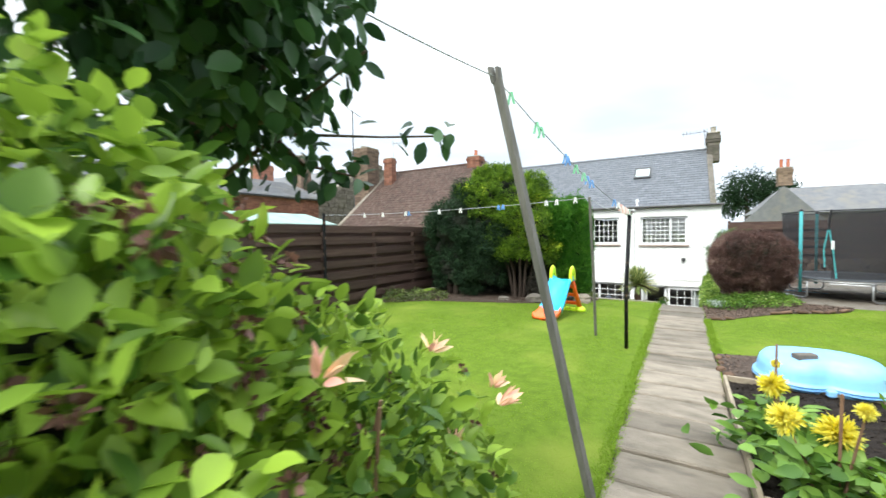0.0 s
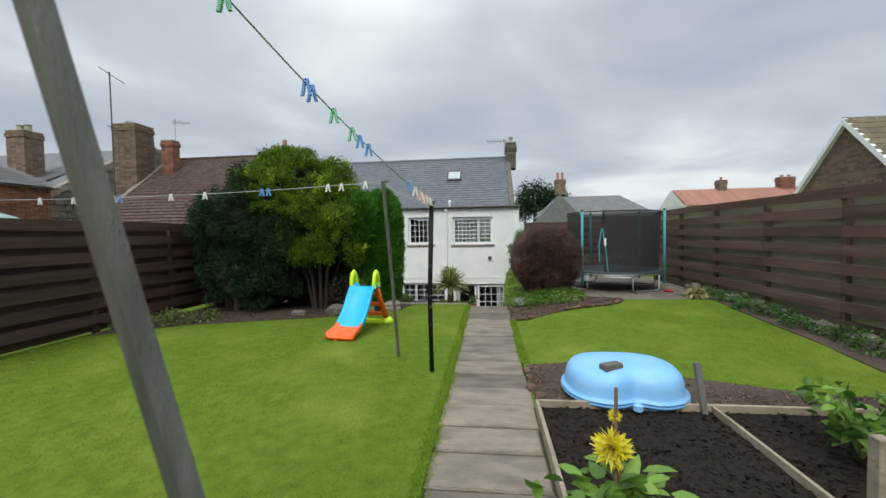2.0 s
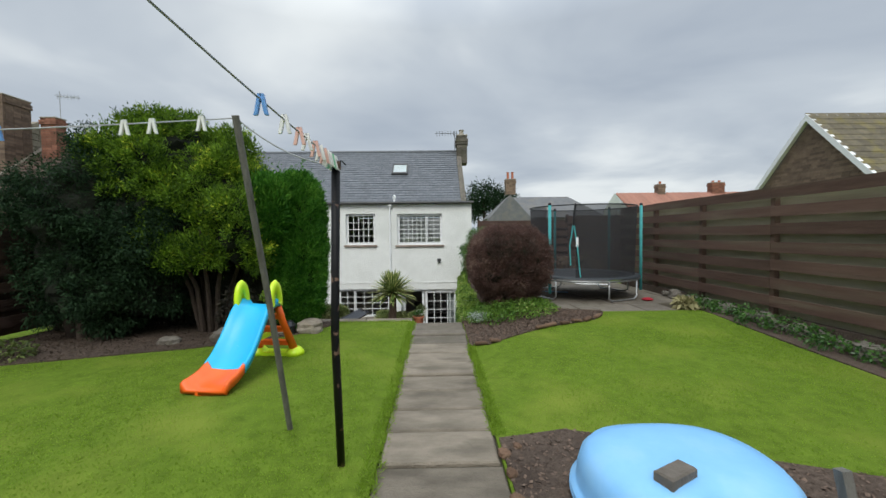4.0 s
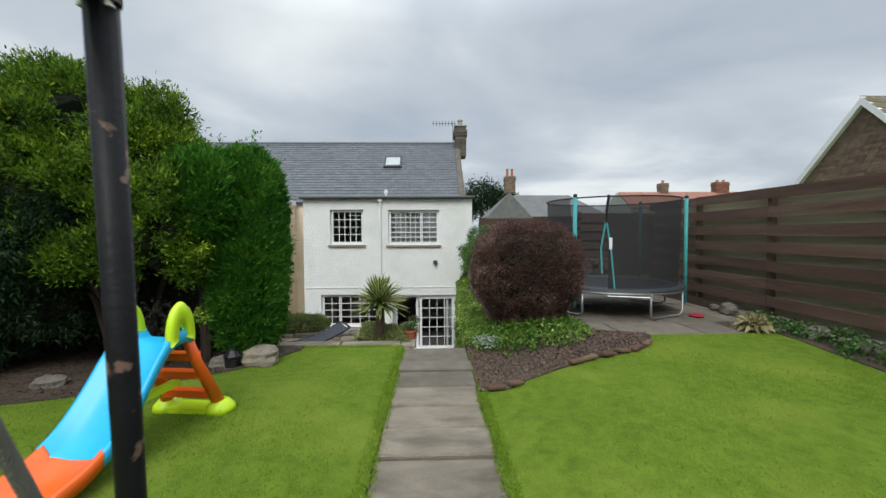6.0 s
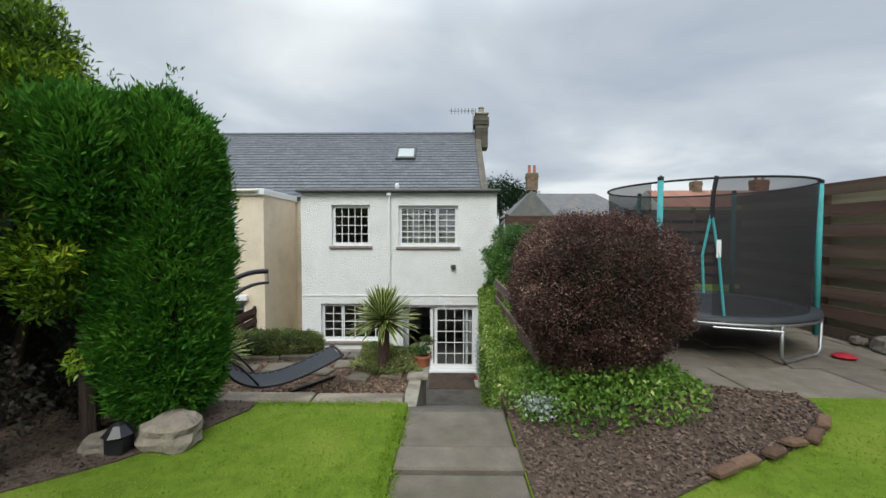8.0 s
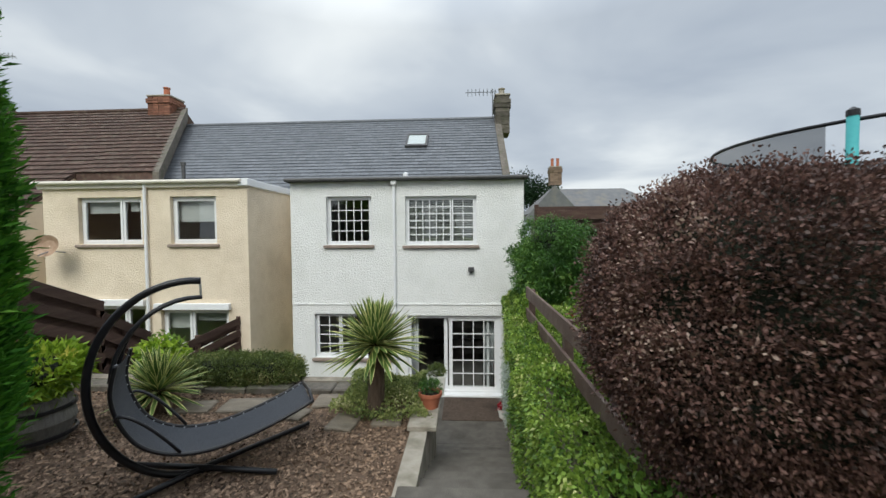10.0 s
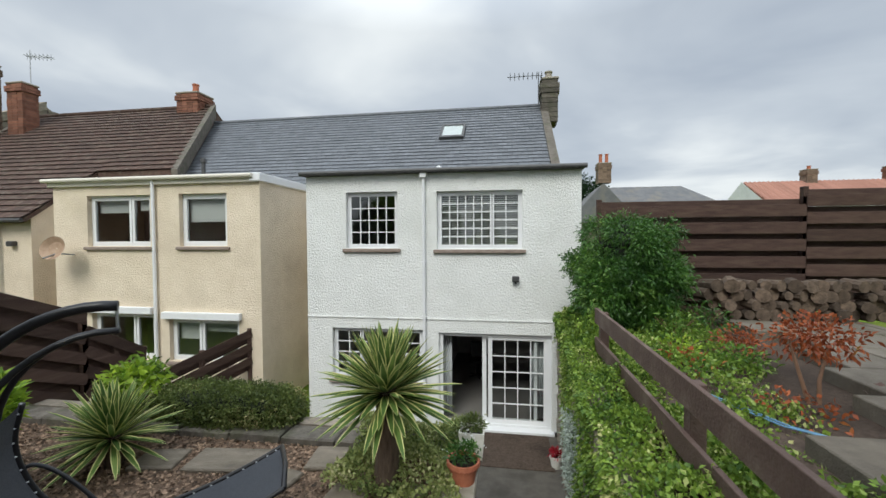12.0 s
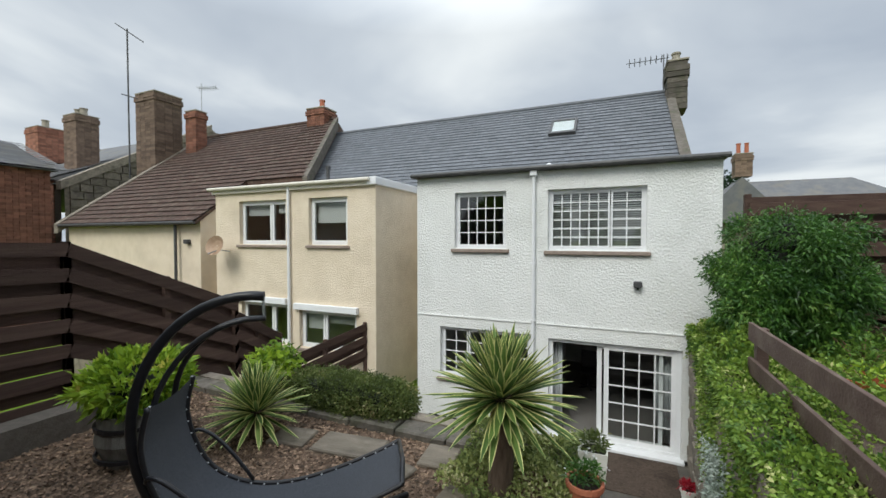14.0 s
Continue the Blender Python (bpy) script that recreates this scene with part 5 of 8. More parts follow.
leafy("conifer", [((-2.98, -9.15, 2.18), (0.36, 0.36, 0.48))], "conifer_green", "narrow green conifer behind the clipped one", "tree", (-3.12, -9.15, 0), 1600, 30, 0.04, 0.085, 0.020, 3.2, 0.14, 5.0, 1.0, 0.5, core=0.86,
      stems=[([(-3.05, -9.08, -0.05), (-3.05, -9.08, 1.9)], [0.07, 0.05])])
for x, y, h in [(-2.5, -8.85, 0.2), (-2.72, -8.7, 0.14), (-2.9, -9.0, 0.1), (-3.1, -9.1, 0.06)]:
    pts = [(x, y, 2.62), (x + 0.03, y, 2.70 + h), (x + 0.05, y, 2.8 + h)]
    q = leaf_quads(np.repeat(np.array(pts), 14, 0) + rng.normal(size=(42, 3)) * 0.03, unit(rng.normal(size=(42, 3)) * 0.5 + np.array([0, 0, 1.0])), 0.07, 0.018)
    solid("conifer_shoot", q, "conifer_green", "thin upright shoot on top of the conifer", "twig", kind="stuff")

# added screens fill the hollow behind the stems, shade painted into their leaves
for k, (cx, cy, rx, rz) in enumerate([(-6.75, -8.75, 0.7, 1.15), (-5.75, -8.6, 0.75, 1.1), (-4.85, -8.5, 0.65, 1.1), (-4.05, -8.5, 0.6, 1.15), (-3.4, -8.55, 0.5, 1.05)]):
    leafy("shrub", [((cx, cy, rz * 0.9), (rx, 0.28, rz))], "shade_spray", "dark leafy screen added for the shade behind the stems", "shrub", (cx, cy, 0), 500, 24, 0.05, 0.06, 0.02, 2.4, 0.3, 3.0, 0.1, 0.8, core=0.88, group="undergrowth")

# ---- purple shrub and right-hand planting ----
leafy("shrub", [((1.40, -8.12, 1.12), (0.80, 0.80, 0.70)), ((1.40, -8.12, 0.72), (0.60, 0.60, 0.50))], "red_leaf", "rounded purple-leaved clipped shrub", "shrub", (1.40, -8.15, 0), 6000, 46, 0.035, 0.021, 0.013, 2.5, 0.10, 6.5, 0.25, 0.8, core=0.9, zlo=-0.75,
      stems=[([(1.4, -8.12, -0.03), (1.42, -8.15, 0.5)], [0.08, 0.05]), ([(1.3, -8.05, -0.03), (1.1, -7.95, 0.55)], [0.05, 0.03]), ([(1.5, -8.2, -0.03), (1.75, -8.2, 0.55)], [0.05, 0.03])])
leafy("shrub", [((1.80, -1.7, 1.12), (0.60, 0.60, 0.78)), ((1.52, -1.9, 0.7), (0.42, 0.45, 0.5))], "shrub", "glossy dark green shrub on the wall", "shrub", (1.75, -1.7, 0), 2300, 30, 0.06, 0.08, 0.021, 2.1, 0.3, 3.5, 0.2, 0.75, core=0.78, droop=0.35, puffs=46, puff=(0.2, 0.34),
      stems=[([(1.75, -1.7, -0.1), (1.75, -1.7, 1.0)], [0.07, 0.04])])


def ivy_bed(name, n, x0, x1, y0, y1, zf, size, mat, label, thick=0.18):
    x, y = rng.uniform(x0, x1, n), rng.uniform(y0, y1, n)
    z = np.array([zf(a, b) + thick * noise.noise(Vector((a * 2.2, b * 2.2, 0.3))) for a, b in zip(x, y)]) + rng.uniform(-0.05, 0.04, n)
    p = np.stack([x, y, z], 1)
    p = p[z > -4]
    nrm = np.broadcast_to(np.array([-0.15, -0.15, 1.0]), p.shape)
    return solid(name, leaf_patch(p, nrm, size, size * 0.62, 0.8, 0.15), mat, label, "ground cover", kind="stuff")


ivy_bed("ivy", 26000, 0.56, 1.25, -7.9, -0.3, lambda a, b: 0.07 - 0.5 * max(0, 0.74 + flare(b) - a) - (9.0 if a < 0.55 + flare(b) else 0.0), 0.042, "ivy", "dense variegated ivy on top of the wall", 0.16)
n = 24000
yy, zz = rng.uniform(-8.0, -0.3, n), rng.uniform(0, 1, n) ** 1.4
drop = np.clip(np.array([1.05 + 1.1 * noise.noise(Vector((0.2, b * 1.1, 0.4))) for b in yy]) * np.clip((-yy) / 8 * 0.2 + 0.9, 0, 2), 0.35, 2.2)
p = np.stack([0.55 + np.array([flare(b) for b in yy]) + rng.uniform(-0.05, 0.04, n) + np.array([0.09 * noise.noise(Vector((0.7, a * 2.4, b * 2.0))) for a, b in zip(yy, zz)]), yy, 0.03 - zz * drop], 1)
p = p[p[:, 2] > LOW_Z + 0.25]
p = p[p[:, 2] > (-(p[:, 1] - STEP_Y) * 0.425) - 0.12]
solid("ivy", leaf_patch(p, np.broadcast_to(np.array([-1.0, -0.3, 0.2]), p.shape), 0.042, 0.027, 0.7, 0.3), "ivy", "variegated ivy hanging down the stone wall", "climber", kind="stuff")
ivy_bed("ivy", 9000, 0.86, 1.40, -3.4, -0.6, lambda a, b: 0.08 + 0.34 * math.exp(-((b + 2.1) ** 2) / 1.0) * math.exp(-((a - 1.13) / 0.24) ** 2), 0.055, "ivy", "ivy heaped round the rail's end", 0.35)
ivy_bed("ground_cover", 21000, 0.95, 2.75, -7.2, -0.7, lambda a, b: 0.08 + 0.10 * ease((b + 5.5) / 3) - (9.0 if a > 2.1 + 0.21 * max(0.0, b + 5.6) else 0.0), 0.05, "ivy", "low green ground cover by the patio", 0.2)
x, y = rng.normal(1.35, 0.45, 7600), rng.normal(-8.42, 0.38, 7600)
k = ((x - 1.35) / 0.95) ** 2 + ((y + 8.45) / 0.85) ** 2 < 1
x, y = x[k], y[k]
z = 0.05 + np.array([rise(a, b) for a, b in zip(x, y)]) + 0.30 * np.clip(1 - ((x - 1.35) / 0.95) ** 2 - ((y + 8.35) / 0.9) ** 2, 0, 1) * rng.uniform(0.2, 1, len(x))
solid("ground_cover", leaf_patch(np.stack([x, y, z], 1), np.broadcast_to(np.array([0, -0.3, 1.0]), (len(x), 3)), 0.06, 0.030, 0.8), "cover_leaf", "leafy ground cover under the purple shrub", "ground cover", kind="stuff")
n = 2600
p = np.stack([0.62 + rng.uniform(-0.10, 0.06, n), -3.7 + rng.normal(size=n) * 0.22, -0.62 - rng.uniform(0, 0.85, n)], 1)
solid("silver_plant", leaf_patch(p, np.broadcast_to(np.array([-1.0, -0.4, 0.3]), p.shape), 0.04, 0.02, 0.9), "silver_leaf", "silvery trailing plant on the wall", "plant", kind="stuff")
n = 420
p = np.stack([0.72 + rng.normal(size=n) * 0.08, -8.78 + rng.normal(size=n) * 0.09, 0.08 + rng.uniform(0, 0.12, n)], 1)
solid("silver_plant", leaf_patch(p, np.broadcast_to(np.array([-0.3, -0.6, 1.0]), p.shape), 0.05, 0.018, 0.9), "silver_leaf", "small silvery plant at the bed's edge", "plant", kind="stuff")


def small_bush(name, c, r, n, mat, label, size=0.06, base=0.0, category="plant"):
    p, nrm = shell(n, c, r, 2.0, -0.6, 0.3, 3.0, 0.6)
    return solid(name, leaf_patch(p, nrm, size, size * 0.5, 0.8), mat, label, category, at=(c[0], c[1], base))


for i in range(13):
    yb = -13.2 + i * 0.42
    tagged(small_bush("weeds", (5.15 + 0.1 * math.sin(i * 2.2), yb, 0.10 + rise(5.0, yb)), (0.22, 0.26, 0.12 + 0.04 * math.sin(i)), 260, "shrub", "low green weeds along the fence foot", 0.06, rise(5.0, yb)), kind="stuff")
for i in range(26):
    yb = -15.5 + i * 0.34
    s = 0.07 + 0.04 * (math.sin(i * 2.7) + 1)
    solid("fence_stone", core_mesh((5.28 + 0.05 * math.sin(i * 1.9), yb, 0.06 + rise(5.0, yb)), (s, s * 1.3, s * 0.9), 2.6, 0.35, 2.0, 1.0, 7), "stone_dark", "rough stone along the fence foot", "stone", "fence stones")
small_bush("grass_clump", (4.75, -8.55, 0.27), (0.14, 0.12, 0.09), 260, "dry_grass", "pale dry grass clump by the patio", 0.14)
for c, r, n in [((-6.75, -11.5, 0.18), (0.35, 0.3, 0.24), 500), ((-6.3, -11.1, 0.15), (0.35, 0.25, 0.2), 450), ((-5.85, -10.75, 0.13), (0.3, 0.22, 0.18), 350)]:
    small_bush("shrub", c, r, n, "box_leaf", "small green shrub by the fence", 0.07, 0, "shrub")
# this shrub's dark leaf colour carries the shade under the trees
small_bush("shrub", (-3.35, -9.55, 0.45), (0.32, 0.28, 0.42), 700, "shade_spray", "twiggy shrub coloured dark for the shade under the conifers", 0.06, 0, "shrub")
small_bush("shrub", (-3.0, -9.15, 0.62), (0.14, 0.14, 0.1), 160, "shrub_lime", "small yellow-green sprig under the conifers", 0.06, 0, "shrub")
for x, y, s, t in [(-2.28, -9.2, 0.17, 0.9), (-3.35, -9.85, 0.2, 0.6), (-2.72, -9.32, 0.11, 0.7), (-4.2, -10.0, 0.12, 0.6)]:
    solid("boulder", core_mesh((x, y, s * 0.55), (s * 1.25, s, s * 0.75), 3.0, 0.3, 1.7, 1.0, 9), "stone" if x > -2.5 else "stone_dark", "grey boulder at the edge of the bed", "rock", "bed boulders")

# ---- terrace plants ----
def blade_plant(name, base, hub, n, length, width, label, trunk_r=0.09, low=-0.5, high=1.0):
    """A cordyline: sword leaves from a hub on a short trunk."""
    t = thing(name, base, label, "plant")
    hub = Vector(hub)
    m, edge = Mesh(), Mesh()
    for i in range(n):
        a = i * 2.39996 + rng.uniform(-0.2, 0.2)
        e = low + (high - low) * (i / n) ** 0.9 + rng.uniform(-0.08, 0.08)
        e = min(1.5, e * 1.35)
        d = Vector((math.cos(a) * math.cos(e), math.sin(a) * math.cos(e), math.sin(e)))
        L = length * rng.uniform(0.75, 1.1)
        s = d.cross(Vector((0, 0, 1))).normalized()
        sag = (0.10 if e < 0.5 else 0.04) * L
        up = s.cross(d).normalized()
        rows, left, right = [], [], []
        for f, w in ((0.02, 0.35), (0.3, 0.9), (0.6, 1.0), (0.85, 0.6), (1.0, 0.04)):
            p = hub + d * (L * f) - Vector((0, 0, sag * f * f)) + Vector((0, 0, rng.uniform(-0.003, 0.003)))
            h = s * (width * w / 2)
            k = up * width * 0.18 * w
            rows.append([tuple(p - h * 0.7 + k * 0.6), tuple(p), tuple(p + h * 0.7 + k * 0.6)])
            left.append([tuple(p - h + k), tuple(p - h * 0.7 + k * 0.6)])
            right.append([tuple(p + h * 0.7 + k * 0.6), tuple(p + h + k)])
        m.loft(rows, cap=False, closed=False)
        edge.loft(left, cap=False, closed=False)
        edge.loft(right, cap=False, closed=False)
    part("leaf_margin", edge, "blade_edge", t, "cream leaf margins")
    tagged(part("foliage", m, "blade_leaf", t, "stiff green sword-shaped leaves"), kind="stuff")
    b = Vector(base)
    part("trunk", Mesh().tube([tuple(b - Vector((0, 0, 0.05))), tuple(b.lerp(hub, 0.5) + Vector((0.02, 0, 0))), tuple(hub + Vector((0, 0, 0.1)))], [trunk_r * 1.2, trunk_r, trunk_r * 0.9], 10), "bark", t, "rough brown trunk")
    return t


blade_plant("cordyline", (-1.38, -4.75, TERRACE_Z), (-1.32, -4.90, 0.05), 210, 0.70, 0.072, "variegated cordyline with a short rough trunk", 0.11, -0.32, 1.08)
blade_plant("cordyline", (-4.55, -4.75, TERRACE_Z), (-4.55, -4.75, -0.70), 150, 0.70, 0.066, "low variegated cordyline in the gravel", 0.08, -0.15, 1.0)
leafy("box_hedge", [((-3.98, -3.62, -0.78), (1.04, 0.34, 0.25))], "box_leaf", "clipped low box hedge along the kerb", "hedge", (-3.98, -3.62, -1.0), 1900, 26, 0.035, 0.035, 0.022, 4.0, 0.08, 5.0, 0.3, 0.8, core=0.9)
M["ivy_pale"] = leaf_material("cream_edged_ivy_leaves", (0.09, 0.14, 0.04), (0.36, 0.40, 0.14), (0.70, 0.66, 0.40))
ivy_bed("ivy", 11000, -1.95, -0.55, -4.98, -3.5, lambda a, b: -0.95 + 0.36 * math.exp(-((a + 1.30) / 0.48) ** 2 - ((b + 4.62) / 0.42) ** 2) + 0.16 * math.exp(-((b + 3.8) / 0.25) ** 2) + 0.06 * math.sin(a * 6), 0.05, "ivy_pale", "pale cream-edged ivy heaped over the terrace kerb", 0.2)
small_bush("shrub", (-5.2, -3.9, -0.45), (0.3, 0.3, 0.3), 380, "shrub_lime", "light green leafy shrub by the fence", 0.13, -1.0, "shrub")
small_bush("shrub", (-5.35, -3.6, -0.5), (0.35, 0.3, 0.35), 300, "ivy", "leafy shrub between hedge and cordyline", 0.12, -1.0, "shrub")
t = leafy("potted_shrub", [((-5.45, -5.62, -0.12), (0.50, 0.46, 0.30))], "shrub_lime", "lime-green leathery shrub in a wooden tub", "potted plant", (-5.45, -5.62, TERRACE_Z), 260, 12, 0.035, 0.12, 0.045, 2.0, 0.25, 3.0, 0.5, 0.6, core=0.6, droop=0.1)
part("tub", Mesh().lathe(-5.45, -5.62, [(0.30, -1.0), (0.40, -0.72), (0.36, -0.42), (0.32, -0.42), (0.30, -0.5)], 24), "timber", t, "weathered half-barrel tub")
for z in (-0.88, -0.55):
    part("hoop", Mesh().lathe(-5.45, -5.62, [(0.375, z - 0.025), (0.405, z - 0.02), (0.405, z + 0.02), (0.385, z + 0.025)], 24, cap=False), "black_tube", t)


def flower_pot(name, x, y, z, r, h, mat, plant, label, square=False):
    t = thing(name, (x, y, z), label, "potted plant")
    if square:
        part("pot", Mesh().loft([[(x + sx * a, y + sy * a, zz) for sx, sy in ((-1, -1), (1, -1), (1, 1), (-1, 1))] for a, zz in ((r * 0.85, z), (r, z + h), (r * 0.9, z + h), (r * 0.85, z + h - 0.06))]), mat, t)
    else:
        part("pot", Mesh().lathe(x, y, [(r * 0.7, z), (r * 0.93, z + h * 0.78), (r * 1.06, z + h * 0.79), (r * 1.06, z + h), (r * 0.92, z + h), (r * 0.9, z + h - 0.04)], 22), mat, t)
    part("soil", Mesh().lathe(x, y, [(r * 0.6, z + h - 0.06), (r * 0.88, z + h - 0.035)], 14), "soil", t)
    p, nrm = shell(320, (x, y, z + h + r * 0.35), (r * 0.85, r * 0.85, r * 0.6), 2.0, -0.5, 0.3, 3.0, 0.7)
    part("leaves", leaf_patch(p, nrm * 0.7 + np.array([0, 0, 0.5]), 0.07, 0.018, 0.5), plant, t)
    return t


flower_pot("potted_plant", -0.61, -4.62, TERRACE_Z + 0.10, 0.16, 0.22, "terracotta", "shrub", "green plant in a terracotta pot on the coping")
flower_pot("potted_plant", -0.56, -4.12, TERRACE_Z + 0.10, 0.14, 0.30, "white_pot", "box_leaf", "small plant in a square white planter", True)
flower_pot("potted_plant", 0.72, -1.25, LOW_Z, 0.11, 0.22, "white_pot", "petal_red", "dark red plant in a white pot by the door")
for px, py, pz, s in [(-0.60, -4.28, -0.62, 0.03), (-0.50, -4.05, -0.85, 0.03), (-0.85, -4.3, -0.83, 0.03)]:
    p, nrm = shell(26, (px, py, pz), (0.05, 0.05, 0.04))
    solid("flower", leaf_patch(p, nrm, s, s * 0.7), "upvc", "small white flowers among the ivy", "flower", "white flowers", at=(px, py, pz - 0.04))

# ---- hanging lounger ----
U = Vector((0.85, 0.527, 0)); W = Vector((-0.527, 0.85, 0)); HC = Vector((-3.0, -6.15, 0.05))


def hp(s, z, w=0.0):
    return tuple(HC + U * s + W * w + Vector((0, 0, z - 0.05)))


ham = thing("hanging_lounger", (-3.0, -6.15, TERRACE_Z), "black hanging lounger with a charcoal sling on a curved stand", "garden furniture")
arc = [hp(0.88 * math.cos(a) + 0.0, 0.05 + 1.03 * math.sin(a)) for a in [radians(84 + i * 6) for i in range(33)]]
part("stand_arc", Mesh().tube(arc, 0.038, 10), "black_tube", ham, "thick curved black tube", True)
part("foot_bar", Mesh().tube([hp(-0.75, -0.955, -0.45), hp(0.05, -0.955, 0.0), hp(1.25, -0.955, 0.5)], 0.03, 8), "black_tube", ham, smooth=True)
part("foot_bar", Mesh().tube([hp(-0.75, -0.94, 0.5), hp(0.0, -0.94, 0.02), hp(0.75, -0.94, -0.5)], 0.03, 8), "black_tube", ham, smooth=True)
part("chain", Mesh().tube([hp(0.085, 1.07), hp(0.09, 0.90)], 0.011, 6), "galv", ham)
PROF = [(-0.58, 0.36), (-0.63, 0.08), (-0.56, -0.22), (-0.40, -0.46), (-0.12, -0.60), (0.22, -0.62), (0.6, -0.54), (0.95, -0.42), (1.16, -0.33)]
hang = [hp(0.10, 0.90)] + [hp(0.70 * math.cos(a) + 0.04, 0.12 + 0.78 * math.sin(a), -0.16 * (math.degrees(a) - 90) / 80) for a in [radians(96 + i * 9) for i in range(10)]]
part("hanger_tube", Mesh().tube(hang, 0.022, 8), "black_tube", ham, smooth=True)
part("hanger_tube", Mesh().tube([(2 * (Vector(p) - HC).dot(U) * 0 + Vector(p).x - 2 * W.x * (Vector(p) - HC).dot(W), Vector(p).y - 2 * W.y * (Vector(p) - HC).dot(W), p[2]) for p in hang], 0.022, 8), "black_tube", ham, smooth=True)


def smooth_prof(pr, n=6):
    out = []
    for i in range(len(pr) - 1):
        p0, p1, p2, p3 = pr[max(i - 1, 0)], pr[i], pr[i + 1], pr[min(i + 2, len(pr) - 1)]
        for k in range(n):
            t = k / n
            out.append(tuple(0.5 * (2 * b + (c - a) * t + (2 * a - 5 * b + 4 * c - d) * t * t + (3 * b - a - 3 * c + d) * t ** 3) for a, b, c, d in zip(p0, p1, p2, p3)))
    return out + [pr[-1]]


SP = smooth_prof(PROF)
HW = 0.33
for w in (-HW, HW):
    part("rim_tube", Mesh().tube([hp(s, z, w) for s, z in SP], 0.020, 8), "black_tube", ham, smooth=True)
part("rim_tube", Mesh().tube([hp(1.16, -0.33, -HW), hp(1.18, -0.32, 0), hp(1.16, -0.33, HW)], 0.020, 8), "black_tube", ham, smooth=True)
part("sling", Mesh().loft([[hp(s, z - 0.035 * (1 - (w / (HW - 0.03)) ** 2), w) for w in np.linspace(-HW + 0.03, HW - 0.03, 7)] for s, z in SP], cap=False, closed=False), "sling", ham, "charcoal sling fabric", True)
for w in (-HW + 0.02, HW - 0.02):
    for i in range(0, len(SP), 2):
        s, z = SP[i]
        part("eyelet", Mesh().lathe(*hp(s, 0, w)[:2], [(0.004, z - 0.005), (0.011, z + 0.002), (0.004, z + 0.008)], 6), "galv", ham)
for w in (-HW, HW):
    o = 0.03 if w > 0 else -0.03
    q = [hp(-0.60 + 0.66 * (1 - math.cos(a)) * 0.75, -0.16 - 0.42 * (a / 1.57) ** 2 + 0.10 * math.sin(2 * a), w + o * math.sin(2 * a)) for a in np.linspace(0, 1.57, 12)]
    part("arm_rest", Mesh().tube(q, 0.016, 8), "black_tube", ham, smooth=True)

